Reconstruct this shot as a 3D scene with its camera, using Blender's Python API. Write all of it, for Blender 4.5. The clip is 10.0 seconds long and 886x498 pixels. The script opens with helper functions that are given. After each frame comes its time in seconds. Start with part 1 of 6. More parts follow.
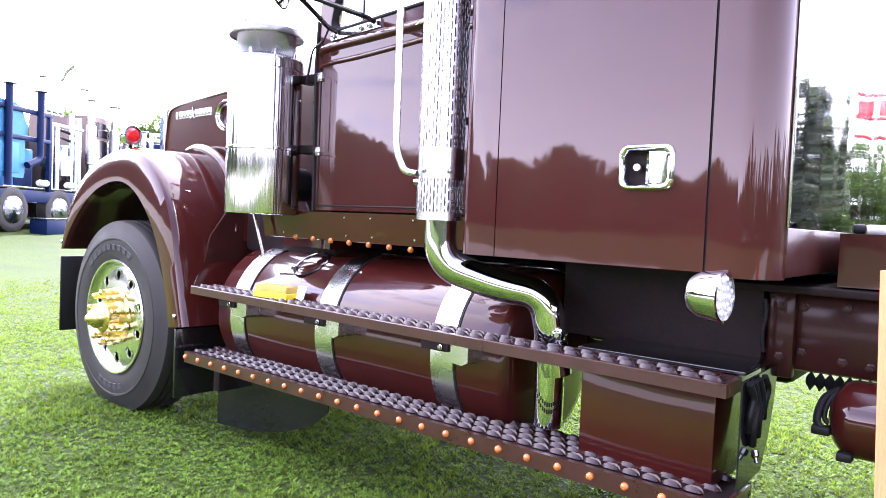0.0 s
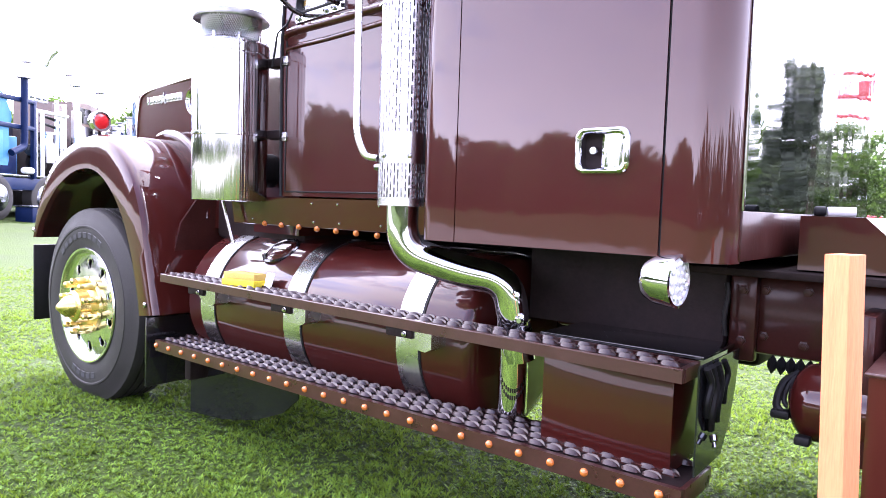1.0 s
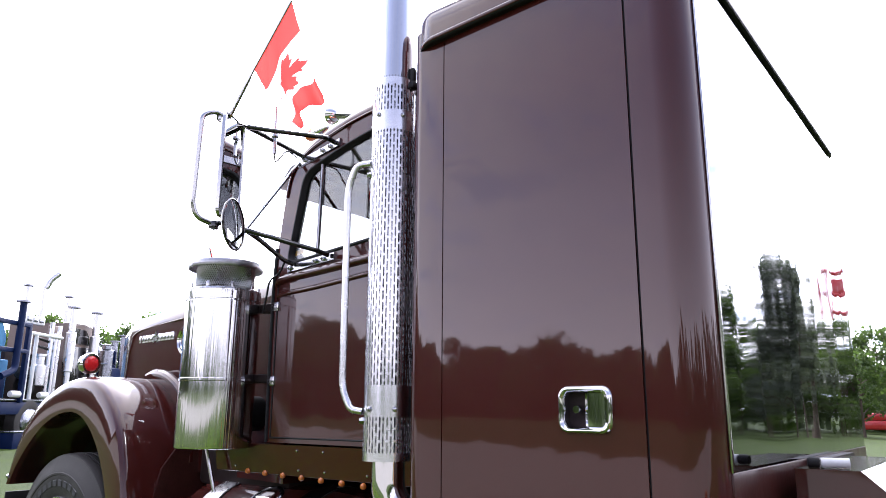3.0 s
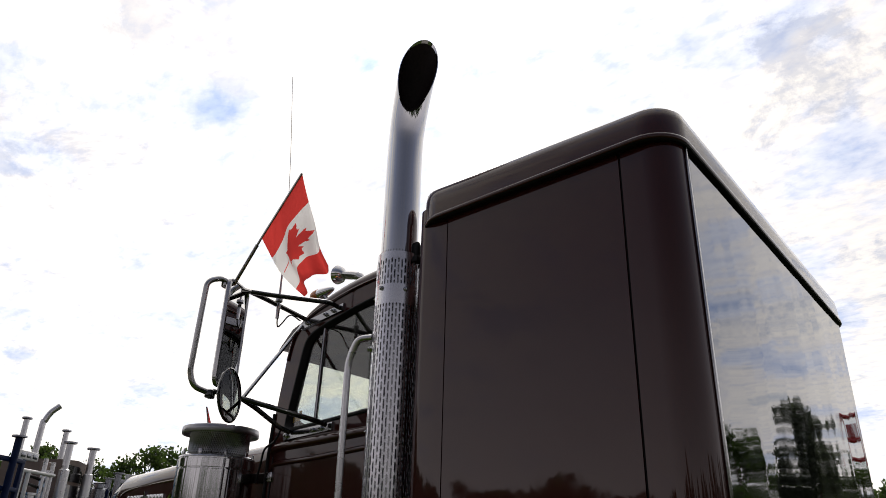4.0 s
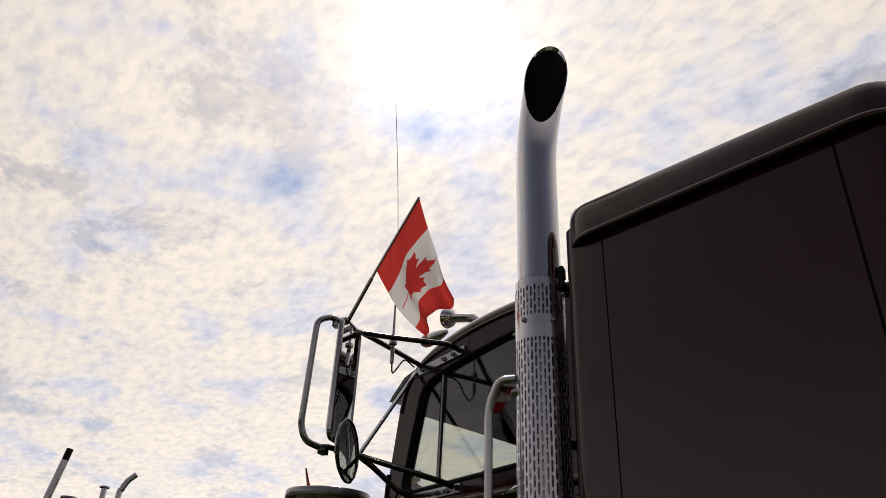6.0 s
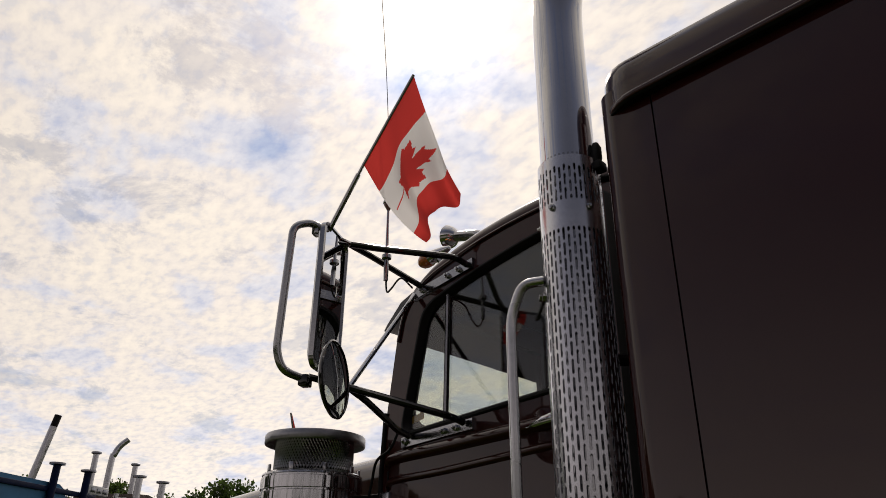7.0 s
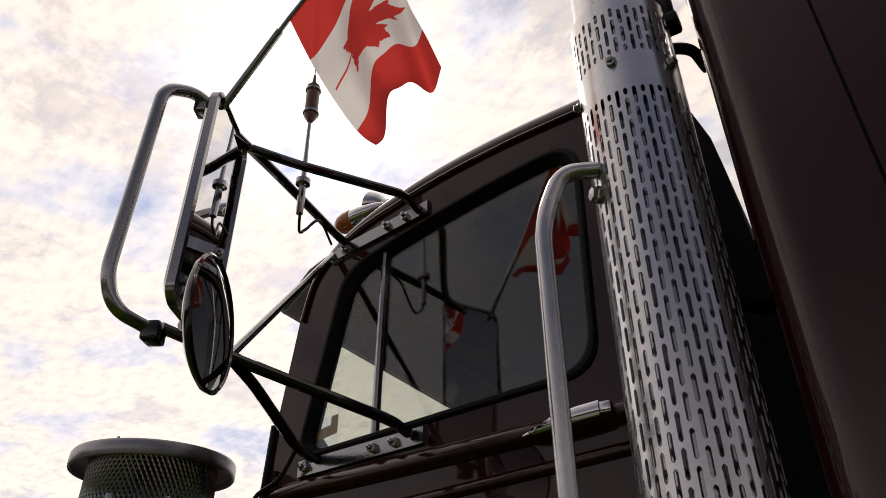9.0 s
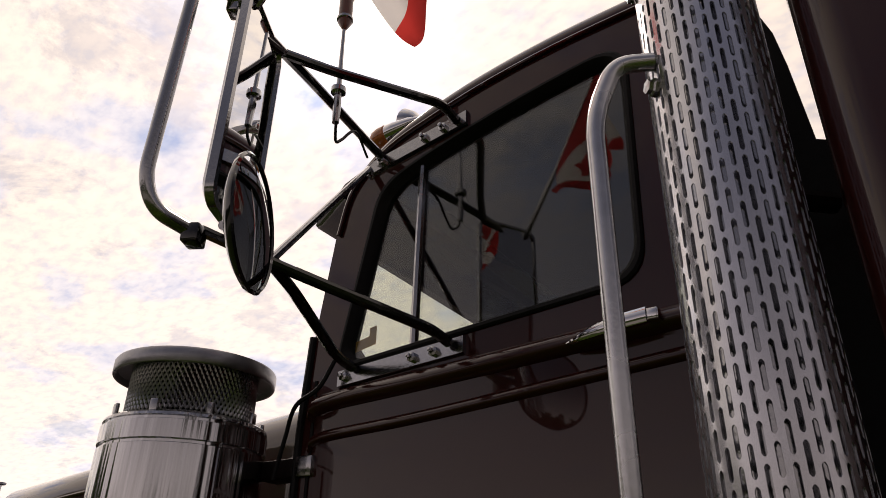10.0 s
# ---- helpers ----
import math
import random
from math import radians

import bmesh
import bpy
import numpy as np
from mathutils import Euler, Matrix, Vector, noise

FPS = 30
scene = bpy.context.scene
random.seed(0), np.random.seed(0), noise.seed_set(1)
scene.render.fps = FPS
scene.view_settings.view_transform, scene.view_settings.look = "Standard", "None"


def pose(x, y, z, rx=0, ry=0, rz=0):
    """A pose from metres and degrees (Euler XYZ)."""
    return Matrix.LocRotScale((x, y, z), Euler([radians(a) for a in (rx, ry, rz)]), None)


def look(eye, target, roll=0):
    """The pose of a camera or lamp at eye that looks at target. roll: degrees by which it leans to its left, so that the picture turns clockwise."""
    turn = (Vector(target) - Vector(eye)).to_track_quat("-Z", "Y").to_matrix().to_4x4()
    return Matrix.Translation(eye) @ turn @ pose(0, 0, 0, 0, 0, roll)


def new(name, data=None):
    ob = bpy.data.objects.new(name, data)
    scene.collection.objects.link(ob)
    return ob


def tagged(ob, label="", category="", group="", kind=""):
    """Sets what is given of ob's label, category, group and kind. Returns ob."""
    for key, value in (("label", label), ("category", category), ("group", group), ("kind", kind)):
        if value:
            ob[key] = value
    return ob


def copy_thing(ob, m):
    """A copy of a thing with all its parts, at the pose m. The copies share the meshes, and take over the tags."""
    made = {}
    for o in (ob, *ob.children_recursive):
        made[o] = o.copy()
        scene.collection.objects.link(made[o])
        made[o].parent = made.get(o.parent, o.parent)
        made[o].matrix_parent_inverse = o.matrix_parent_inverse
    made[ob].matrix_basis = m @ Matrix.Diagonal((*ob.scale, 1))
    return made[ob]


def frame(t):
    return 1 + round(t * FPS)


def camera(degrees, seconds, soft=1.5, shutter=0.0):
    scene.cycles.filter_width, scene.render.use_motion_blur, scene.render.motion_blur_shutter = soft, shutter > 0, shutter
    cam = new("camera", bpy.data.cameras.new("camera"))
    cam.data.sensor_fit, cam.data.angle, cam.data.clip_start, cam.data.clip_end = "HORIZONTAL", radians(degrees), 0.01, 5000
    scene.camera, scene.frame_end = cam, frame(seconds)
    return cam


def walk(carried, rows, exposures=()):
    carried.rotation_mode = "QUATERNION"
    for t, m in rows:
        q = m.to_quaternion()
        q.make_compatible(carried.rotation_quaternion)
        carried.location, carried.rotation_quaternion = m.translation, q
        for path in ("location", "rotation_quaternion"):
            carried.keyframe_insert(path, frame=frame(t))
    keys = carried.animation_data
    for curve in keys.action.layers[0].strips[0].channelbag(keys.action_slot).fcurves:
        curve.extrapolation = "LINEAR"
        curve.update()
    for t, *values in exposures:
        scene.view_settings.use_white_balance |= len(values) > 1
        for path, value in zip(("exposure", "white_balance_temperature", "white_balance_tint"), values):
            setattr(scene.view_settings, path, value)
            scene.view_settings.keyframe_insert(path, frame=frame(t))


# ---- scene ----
cam = camera(64.5, 10.0, soft=0.9)
PATH = [
    (0, (0.241, 0.035, 1.098), (-1.013, 1.592, 1.022), 2.4),
    (0.5, (0.3, 0.089, 1.088), (-0.941, 1.653, 0.981), 2.8),
    (1, (0.308, 0.126, 1.107), (-0.93, 1.692, 0.986), 1.9),
    (1.5, (0.316, 0.147, 1.142), (-0.92, 1.719, 1.069), 1.3),
    (2, (0.325, 0.137, 1.185), (-0.903, 1.715, 1.247), 0.8),
    (2.5, (0.338, 0.131, 1.229), (-0.889, 1.69, 1.48), 0.4),
    (2.7, (0.347, 0.125, 1.243), (-0.876, 1.672, 1.581), 0.1),
    (3.8, (0.358, 0.107, 1.374), (-0.800, 1.563, 2.108), 2.1),
    (4, (0.382, 0.120, 1.418), (-0.775, 1.537, 2.227), 1.7),
    (4.5, (0.374, 0.150, 1.426), (-0.753, 1.534, 2.328), 1.5),
    (5, (0.327, 0.219, 1.436), (-0.833, 1.539, 2.391), 1.8),
    (5.5, (0.172, 0.232, 1.428), (-1.054, 1.482, 2.395), 2.9),
    (6, (-0.072, 0.240, 1.448), (-1.311, 1.477, 2.414), 2.7),
    (6.2, (-0.139, 0.275, 1.457), (-1.400, 1.527, 2.374), 2.5),
    (7.3, (-0.568, 0.657, 1.477), (-1.796, 1.969, 2.355), -0.2),
    (7.5, (-0.641, 0.688, 1.473), (-1.831, 2.007, 2.391), -0.3),
    (8, (-0.877, 0.794, 1.499), (-1.950, 2.158, 2.495), -1.7),
    (8.5, (-1.034, 0.923, 1.495), (-1.954, 2.375, 2.517), -0.9),
    (9, (-1.127, 1.067, 1.505), (-2.015, 2.503, 2.577), -0.2),
    (9.5, (-1.159, 1.109, 1.501), (-2.150, 2.515, 2.522), 1.6),
    (10, (-1.176, 1.099, 1.476), (-2.177, 2.569, 2.390), 1.2),
]
walk(cam, [(t, look(eye, target, roll)) for t, eye, target, roll in PATH],
     [(0.0, 3.2, 5500, 32), (2.0, 3.15, 5500, 32), (2.4, 2.85, 5450, 29), (2.7, 2.45, 5500, 26), (3.8, -0.27, 6200, 14), (4.5, -1.26, 6500, 17), (6.2, -1.22, 6700, 17), (7.5, -1.18, 6750, 16), (8.5, -1.02, 6750, 17), (9.2, -0.98, 6950, 20), (10.0, -0.96, 7100, 22)])

# ---- world and sun ----
SUN = Vector((-0.51, 0.49, 0.705)).normalized()
SUN_STRENGTH = 2.0
SKY_STRENGTH = 0.14
CLOUD_STRENGTH = 1.0


def link(tree, a, b):
    tree.links.new(a, b)


def make_world():
    w = bpy.data.worlds.new("sky")
    scene.world = w
    w.use_nodes = True
    nt = w.node_tree
    nt.nodes.clear()
    N = nt.nodes.new
    out, add = N("ShaderNodeOutputWorld"), N("ShaderNodeMixShader")
    sky = N("ShaderNodeTexSky")
    sky.sky_type, sky.sun_disc = "NISHITA", False
    sky.sun_elevation = math.asin(SUN.z)
    sky.sun_rotation = math.atan2(SUN.x, SUN.y)
    bg, cl = N("ShaderNodeBackground"), N("ShaderNodeBackground")
    bg.inputs["Strength"].default_value = SKY_STRENGTH
    cl.inputs["Strength"].default_value = CLOUD_STRENGTH
    link(nt, sky.outputs[0], bg.inputs["Color"])
    tc, sep = N("ShaderNodeTexCoord"), N("ShaderNodeSeparateXYZ")
    link(nt, tc.outputs["Generated"], sep.inputs[0])

    def mth(op, a, b=None, clamp=False):
        m = N("ShaderNodeMath")
        m.operation, m.use_clamp = op, clamp
        for i, v in enumerate((a, b)):
            if v is None:
                continue
            if isinstance(v, (int, float)):
                m.inputs[i].default_value = v
            else:
                link(nt, v, m.inputs[i])
        return m.outputs[0]

    # the cloud layer lies flat overhead: the direction is laid out on a level plane
    zz = mth("ADD", mth("MAXIMUM", sep.outputs[2], 0.0), 0.16)
    comb = N("ShaderNodeCombineXYZ")
    link(nt, mth("DIVIDE", sep.outputs[0], zz), comb.inputs[0])
    link(nt, mth("DIVIDE", sep.outputs[1], zz), comb.inputs[1])

    def cloud_noise(scale, detail, rough, offset, distortion=0.0, stretch=(1, 1, 1)):
        mp, n = N("ShaderNodeMapping"), N("ShaderNodeTexNoise")
        mp.inputs["Scale"].default_value = stretch
        mp.inputs["Rotation"].default_value = (0, 0, 0.5)
        mp.inputs["Location"].default_value = offset
        link(nt, comb.outputs[0], mp.inputs["Vector"])
        n.inputs["Scale"].default_value, n.inputs["Detail"].default_value = scale, detail
        n.inputs["Roughness"].default_value, n.inputs["Distortion"].default_value = rough, distortion
        link(nt, mp.outputs[0], n.inputs["Vector"])
        return n.outputs["Fac"]

    def ramp(fac, stops):
        r = N("ShaderNodeValToRGB")
        els = r.color_ramp.elements
        while len(els) < len(stops):
            els.new(0.5)
        for e, (p, c) in zip(els, stops):
            e.position, e.color = p, (*c, 1)
        link(nt, fac, r.inputs[0])
        return r.outputs[0]

    cover = ramp(cloud_noise(3.0, 12, 0.68, (5.3, 2.9, 0), 0.3), [(0.40, (0.62,) * 3), (0.46, (1, 1, 1))])
    shade = ramp(cloud_noise(3.6, 7, 0.54, (2.2, 8.4, 2.0), 0.15), [(0.42, (1.06, 1.02, 0.93)), (0.54, (1.0, 0.97, 0.92)), (0.60, (0.86, 0.90, 0.98)), (0.66, (0.74, 0.80, 0.93)), (0.73, (0.52, 0.63, 0.86))])
    ripple = ramp(cloud_noise(24.0, 7, 0.55, (1.3, 9.9, 5.0), 0.1, (1.0, 1.6, 1.0)), [(0.36, (0.87, 0.895, 0.94)), (0.44, (0.97, 0.965, 0.955)), (0.53, (1.045, 1.03, 0.985)), (0.66, (1.11, 1.085, 1.02))])
    mix = N("ShaderNodeMix")
    mix.data_type, mix.blend_type = "RGBA", "MULTIPLY"
    mix.inputs["Factor"].default_value = 1.0
    link(nt, shade, mix.inputs[6])
    link(nt, ripple, mix.inputs[7])
    # away from the sun the layer closes into an even haze
    dot0 = N("ShaderNodeVectorMath")
    dot0.operation = "DOT_PRODUCT"
    link(nt, tc.outputs["Generated"], dot0.inputs[0])
    dot0.inputs[1].default_value = SUN
    even = mth("MULTIPLY", mth("SUBTRACT", 0.40, dot0.outputs["Value"]), 2.5, True)
    cover = mth("MAXIMUM", cover, even)
    flat = N("ShaderNodeMix")
    flat.data_type = "RGBA"
    link(nt, mth("MULTIPLY", even, 0.8), flat.inputs["Factor"])
    link(nt, mix.outputs[2], flat.inputs[6])
    tone = ramp(mth("MAXIMUM", sep.outputs[2], 0.0), [(0.10, (1.22, 1.14, 1.12)), (0.27, (1.02, 1.00, 1.10)), (0.46, (0.44, 0.51, 0.74)), (0.80, (0.30, 0.40, 0.70))])
    link(nt, tone, flat.inputs[7])
    # thin cloud round the sun lets it shine through
    dot = N("ShaderNodeVectorMath")
    dot.operation = "DOT_PRODUCT"
    link(nt, tc.outputs["Generated"], dot.inputs[0])
    dot.inputs[1].default_value = SUN
    g = mth("MAXIMUM", dot.outputs["Value"], 0.0)
    k = mth("ADD", mth("MULTIPLY", dot.outputs["Value"], 0.5), 0.5)
    glow = mth("ADD", mth("MULTIPLY", mth("POWER", g, 160.0), 1.8), mth("MULTIPLY", mth("POWER", k, 2.4), 2.0))
    # haze keeps the low sky brighter than the zenith
    low = mth("POWER", mth("SUBTRACT", 1.0, mth("MAXIMUM", sep.outputs[2], 0.0)), 4.0)
    glow = mth("ADD", glow, mth("ADD", mth("MULTIPLY", low, 0.98), 0.04))
    lit = N("ShaderNodeVectorMath")
    lit.operation = "SCALE"
    link(nt, flat.outputs[2], lit.inputs[0])
    link(nt, glow, lit.inputs["Scale"])
    link(nt, lit.outputs[0], cl.inputs["Color"])
    link(nt, cover, add.inputs[0])
    link(nt, bg.outputs[0], add.inputs[1])
    link(nt, cl.outputs[0], add.inputs[2])
    link(nt, add.outputs[0], out.inputs["Surface"])


make_world()
sun_data = bpy.data.lights.new("sun", "SUN")
sun_data.energy, sun_data.angle, sun_data.color = SUN_STRENGTH, radians(1.5), (1.0, 0.93, 0.82)
sun = new("sun", sun_data)
sun.matrix_basis = look(SUN * 60, (0, 0, 0))


# ---- materials ----
def material(name, color, rough=0.5, metal=0.0, coat=0.0, vary=0.12, scale=6.0, fine=90.0, bump=0.0, bump_scale=60.0, rough_vary=0.06, random_value=0.0, island=0.0, trans=0.0, ior=1.5, coat_rough=0.03, specular=0.5, wave=0.0, wave_scale=2.0, stretch=(1, 1, 1)):
    """A principled surface with a broad and a fine variation in colour and gloss."""
    m = bpy.data.materials.new(name)
    m.use_nodes = True
    nt = m.node_tree
    N = nt.nodes.new
    bs = nt.nodes["Principled BSDF"]
    bs.inputs["Metallic"].default_value = metal
    bs.inputs["Coat Weight"].default_value = coat
    bs.inputs["Coat Roughness"].default_value = coat_rough
    bs.inputs["Specular IOR Level"].default_value = specular
    bs.inputs["Transmission Weight"].default_value = trans
    bs.inputs["IOR"].default_value = ior
    tc, mp = N("ShaderNodeTexCoord"), N("ShaderNodeMapping")
    mp.inputs["Scale"].default_value = stretch
    link(nt, tc.outputs["Object"], mp.inputs["Vector"])
    big, small = N("ShaderNodeTexNoise"), N("ShaderNodeTexNoise")
    for n, s, d in ((big, scale, 5), (small, fine, 3)):
        n.inputs["Scale"].default_value, n.inputs["Detail"].default_value = s, d
        link(nt, mp.outputs[0], n.inputs["Vector"])
    avg = N("ShaderNodeMix")
    avg.data_type = "FLOAT"
    avg.inputs["Factor"].default_value = 0.4
    link(nt, big.outputs["Fac"], avg.inputs[2])
    link(nt, small.outputs["Fac"], avg.inputs[3])
    val = N("ShaderNodeMapRange")
    val.inputs["From Min"].default_value, val.inputs["From Max"].default_value = 0.3, 0.7
    val.inputs["To Min"].default_value, val.inputs["To Max"].default_value = 1 - vary, 1 + vary
    link(nt, avg.outputs[0], val.inputs["Value"])
    hsv = N("ShaderNodeHueSaturation")
    hsv.inputs["Color"].default_value = (*color, 1)
    last = val.outputs[0]
    for amount, node, sock in ((random_value, "ShaderNodeObjectInfo", "Random"), (island, "ShaderNodeNewGeometry", "Random Per Island")):
        if amount:
            src, mr, mul = N(node), N("ShaderNodeMapRange"), N("ShaderNodeMath")
            mr.inputs["To Min"].default_value, mr.inputs["To Max"].default_value = 1 - amount, 1 + amount
            link(nt, src.outputs[sock], mr.inputs["Value"])
            mul.operation = "MULTIPLY"
            link(nt, last, mul.inputs[0])
            link(nt, mr.outputs[0], mul.inputs[1])
            last = mul.outputs[0]
    link(nt, last, hsv.inputs["Value"])
    link(nt, hsv.outputs[0], bs.inputs["Base Color"])
    rr = N("ShaderNodeMapRange")
    rr.inputs["From Min"].default_value, rr.inputs["From Max"].default_value = 0.3, 0.7
    rr.inputs["To Min"].default_value, rr.inputs["To Max"].default_value = max(0.0, rough - rough_vary), rough + rough_vary
    link(nt, big.outputs["Fac"], rr.inputs["Value"])
    link(nt, rr.outputs[0], bs.inputs["Roughness"])
    normal = None
    if wave:
        wn, wb = N("ShaderNodeTexNoise"), N("ShaderNodeBump")
        wn.inputs["Scale"].default_value, wn.inputs["Detail"].default_value = wave_scale, 1.5
        link(nt, mp.outputs[0], wn.inputs["Vector"])
        wb.inputs["Strength"].default_value, wb.inputs["Distance"].default_value = 1.0, wave
        link(nt, wn.outputs["Fac"], wb.inputs["Height"])
        normal = wb.outputs[0]
        link(nt, normal, bs.inputs["Coat Normal"])
    if bump:
        bn, bb = N("ShaderNodeTexNoise"), N("ShaderNodeBump")
        bn.inputs["Scale"].default_value, bn.inputs["Detail"].default_value = bump_scale, 4
        link(nt, mp.outputs[0], bn.inputs["Vector"])
        bb.inputs["Strength"].default_value, bb.inputs["Distance"].default_value = 1.0, bump
        link(nt, bn.outputs["Fac"], bb.inputs["Height"])
        if normal:
            link(nt, normal, bb.inputs["Normal"])
        normal = bb.outputs[0]
    if normal:
        link(nt, normal, bs.inputs["Normal"])
    return m


PAINT = material("brown_paint", (0.040, 0.0068, 0.0052), 0.33, 0.0, 1.0, specular=0.06, vary=0.10, scale=3, fine=700, rough_vary=0.05, wave=0.0005, wave_scale=9.0, coat_rough=0.035)
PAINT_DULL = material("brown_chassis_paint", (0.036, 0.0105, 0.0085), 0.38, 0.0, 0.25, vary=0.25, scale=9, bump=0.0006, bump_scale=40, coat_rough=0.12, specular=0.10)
GRIP_PAINT = material("brown_grip_paint", (0.026, 0.0088, 0.0072), 0.33, 0.05, 0.12, vary=0.25, scale=14, bump=0.0003, bump_scale=120, coat_rough=0.10)
STEP_PAINT = material("brown_step_paint", (0.042, 0.0135, 0.0105), 0.32, 0.1, 0.3, vary=0.25, scale=14, bump=0.0003, bump_scale=120, coat_rough=0.06)
CHROME = material("chrome", (0.64, 0.64, 0.66), 0.04, 1.0, vary=0.04, rough_vary=0.02, wave=0.0004, wave_scale=7)
SHIELD = material("shield_chrome", (0.70, 0.70, 0.73), 0.24, 1.0, vary=0.06, rough_vary=0.05, wave=0.0004, wave_scale=7)
CHROME_WORN = material("dull_chrome", (0.42, 0.42, 0.43), 0.16, 1.0, vary=0.12, rough_vary=0.08, bump=0.0002, bump_scale=200)
POLISHED = material("polished_stainless", (0.19, 0.20, 0.23), 0.035, 1.0, vary=0.05, rough_vary=0.02, wave=0.0045, wave_scale=1.6, stretch=(1, 1.6, 0.8))
STAINLESS = material("stainless", (0.60, 0.60, 0.61), 0.13, 1.0, vary=0.10, rough_vary=0.06, wave=0.0040, wave_scale=16, stretch=(4, 4, 0.06))
CAP_METAL = material("weathered_cap_metal", (0.36, 0.36, 0.38), 0.34, 1.0, vary=0.16, scale=10, rough_vary=0.10, bump=0.0002, bump_scale=160)
PERFORATED = material("perforated_sheet_metal", (0.46, 0.46, 0.48), 0.28, 1.0, vary=0.15)
STRAP = material("brushed_strap", (0.62, 0.62, 0.63), 0.24, 1.0, vary=0.12, rough_vary=0.08, bump=0.0003, bump_scale=90)
ALLOY = material("polished_alloy", (0.72, 0.72, 0.74), 0.20, 1.0, vary=0.06, rough_vary=0.05, wave=0.0004, wave_scale=9)
GOLD = material("yellow_plated_metal", (0.74, 0.58, 0.22), 0.30, 1.0, vary=0.12, rough_vary=0.08)
RUBBER = material("tyre_rubber", (0.021, 0.0185, 0.0175), 0.62, vary=0.3, scale=14, bump=0.0008, bump_scale=160, specular=0.35)
RUBBER_LIGHT = material("worn_rubber_letter", (0.046, 0.046, 0.050), 0.6, vary=0.3, specular=0.3)
COIL = material("brown_coil_housing", (0.16, 0.055, 0.030), 0.35, 0.0, 0.3, vary=0.15)
BLACK = material("black_rubber", (0.010, 0.0095, 0.010), 0.5, vary=0.3, bump=0.0004, bump_scale=150, specular=0.18)
BLACK_GLOSS = material("black_gloss_paint", (0.010, 0.009, 0.010), 0.12, 0.0, 0.6, vary=0.25, scale=8, wave=0.0006, wave_scale=6)
# near-black: dark steel parts, and the shade of recesses put into the colour
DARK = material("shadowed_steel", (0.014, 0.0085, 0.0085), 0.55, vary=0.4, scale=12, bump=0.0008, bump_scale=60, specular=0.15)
SHEET = material("dark_plastic_sheet", (0.010, 0.010, 0.011), 0.09, vary=0.3, scale=5, specular=0.45, wave=0.002, wave_scale=3)
# dark and matte, so the deck throws no sky glare into the sill
MATTE = material("dusty_deck_mat", (0.022, 0.016, 0.015), 0.95, vary=0.3, scale=9, specular=0.05)
INTERIOR = material("cab_lining", (0.030, 0.027, 0.026), 0.8, vary=0.25, bump=0.0006, bump_scale=220)
AMBER = material("amber_lens", (0.50, 0.145, 0.025), 0.12, 0.0, 0.6, vary=0.2, scale=120, fine=400)
RED_LENS = material("red_lens", (0.55, 0.015, 0.015), 0.15, 0.0, 0.5, vary=0.15, scale=60)
LED_LENS = material("lamp_lens", (0.75, 0.76, 0.78), 0.10, 0.2, 0.8, vary=0.15, scale=80)
WOOD = material("orange_painted_wood", (0.66, 0.235, 0.10), 0.8, vary=0.20, scale=8, fine=60, bump=0.0015, bump_scale=30, stretch=(6, 6, 0.5), specular=0.2)
SPONGE = material("yellow_sponge", (0.80, 0.62, 0.02), 0.9, vary=0.15, fine=300, bump=0.002, bump_scale=260)
SPONGE_TOP = material("tan_scrubber", (0.58, 0.39, 0.09), 0.95, vary=0.25, fine=300, bump=0.003, bump_scale=300)
PAPER = material("white_cloth", (0.75, 0.75, 0.73), 0.8, vary=0.06)
FLAG_RED = material("flag_red", (0.52, 0.025, 0.03), 0.75, vary=0.10, scale=10, fine=500, bump=0.0004, bump_scale=500)
FLAG_WHITE = material("flag_white", (0.78, 0.77, 0.77), 0.75, vary=0.05, scale=10, fine=500, bump=0.0004, bump_scale=500)
YELLOW = material("yellow_sticker", (0.55, 0.30, 0.04), 0.6, vary=0.1)
BLUE_PAINT = material("blue_paint", (0.0035, 0.011, 0.050), 0.5, 0.0, 0.0, vary=0.15, specular=0.15)
PALE_BLUE = material("pale_blue_paint", (0.060, 0.19, 0.36), 0.5, 0.0, 0.0, vary=0.15, specular=0.15)
WHITE_PAINT = material("white_paint", (0.62, 0.62, 0.62), 0.4, 0.0, 0.3, vary=0.08)
RED_PAINT = material("red_paint", (0.42, 0.02, 0.02), 0.35, 0.0, 0.6, vary=0.15)
BRIGHT_PIPE = material("bright_pipe_metal", (0.62, 0.62, 0.64), 0.30, 1.0, vary=0.12)
TAN_PAINT = material("tan_paint", (0.15, 0.105, 0.085), 0.45, 0.0, 0.1, vary=0.12)
FAR_CHROME = material("distant_chrome", (0.24, 0.25, 0.28), 0.25, 1.0, vary=0.2)
BARK = material("bark", (0.07, 0.05, 0.035), 0.9, vary=0.3, bump=0.01, bump_scale=14)
LEAF = material("leaves", (0.040, 0.062, 0.018), 0.6, vary=0.35, scale=1.2, fine=9, island=0.45, specular=0.3)
LEAF_DARK = material("needles", (0.105, 0.120, 0.088), 0.65, vary=0.35, scale=1.2, fine=9, island=0.45, specular=0.25)


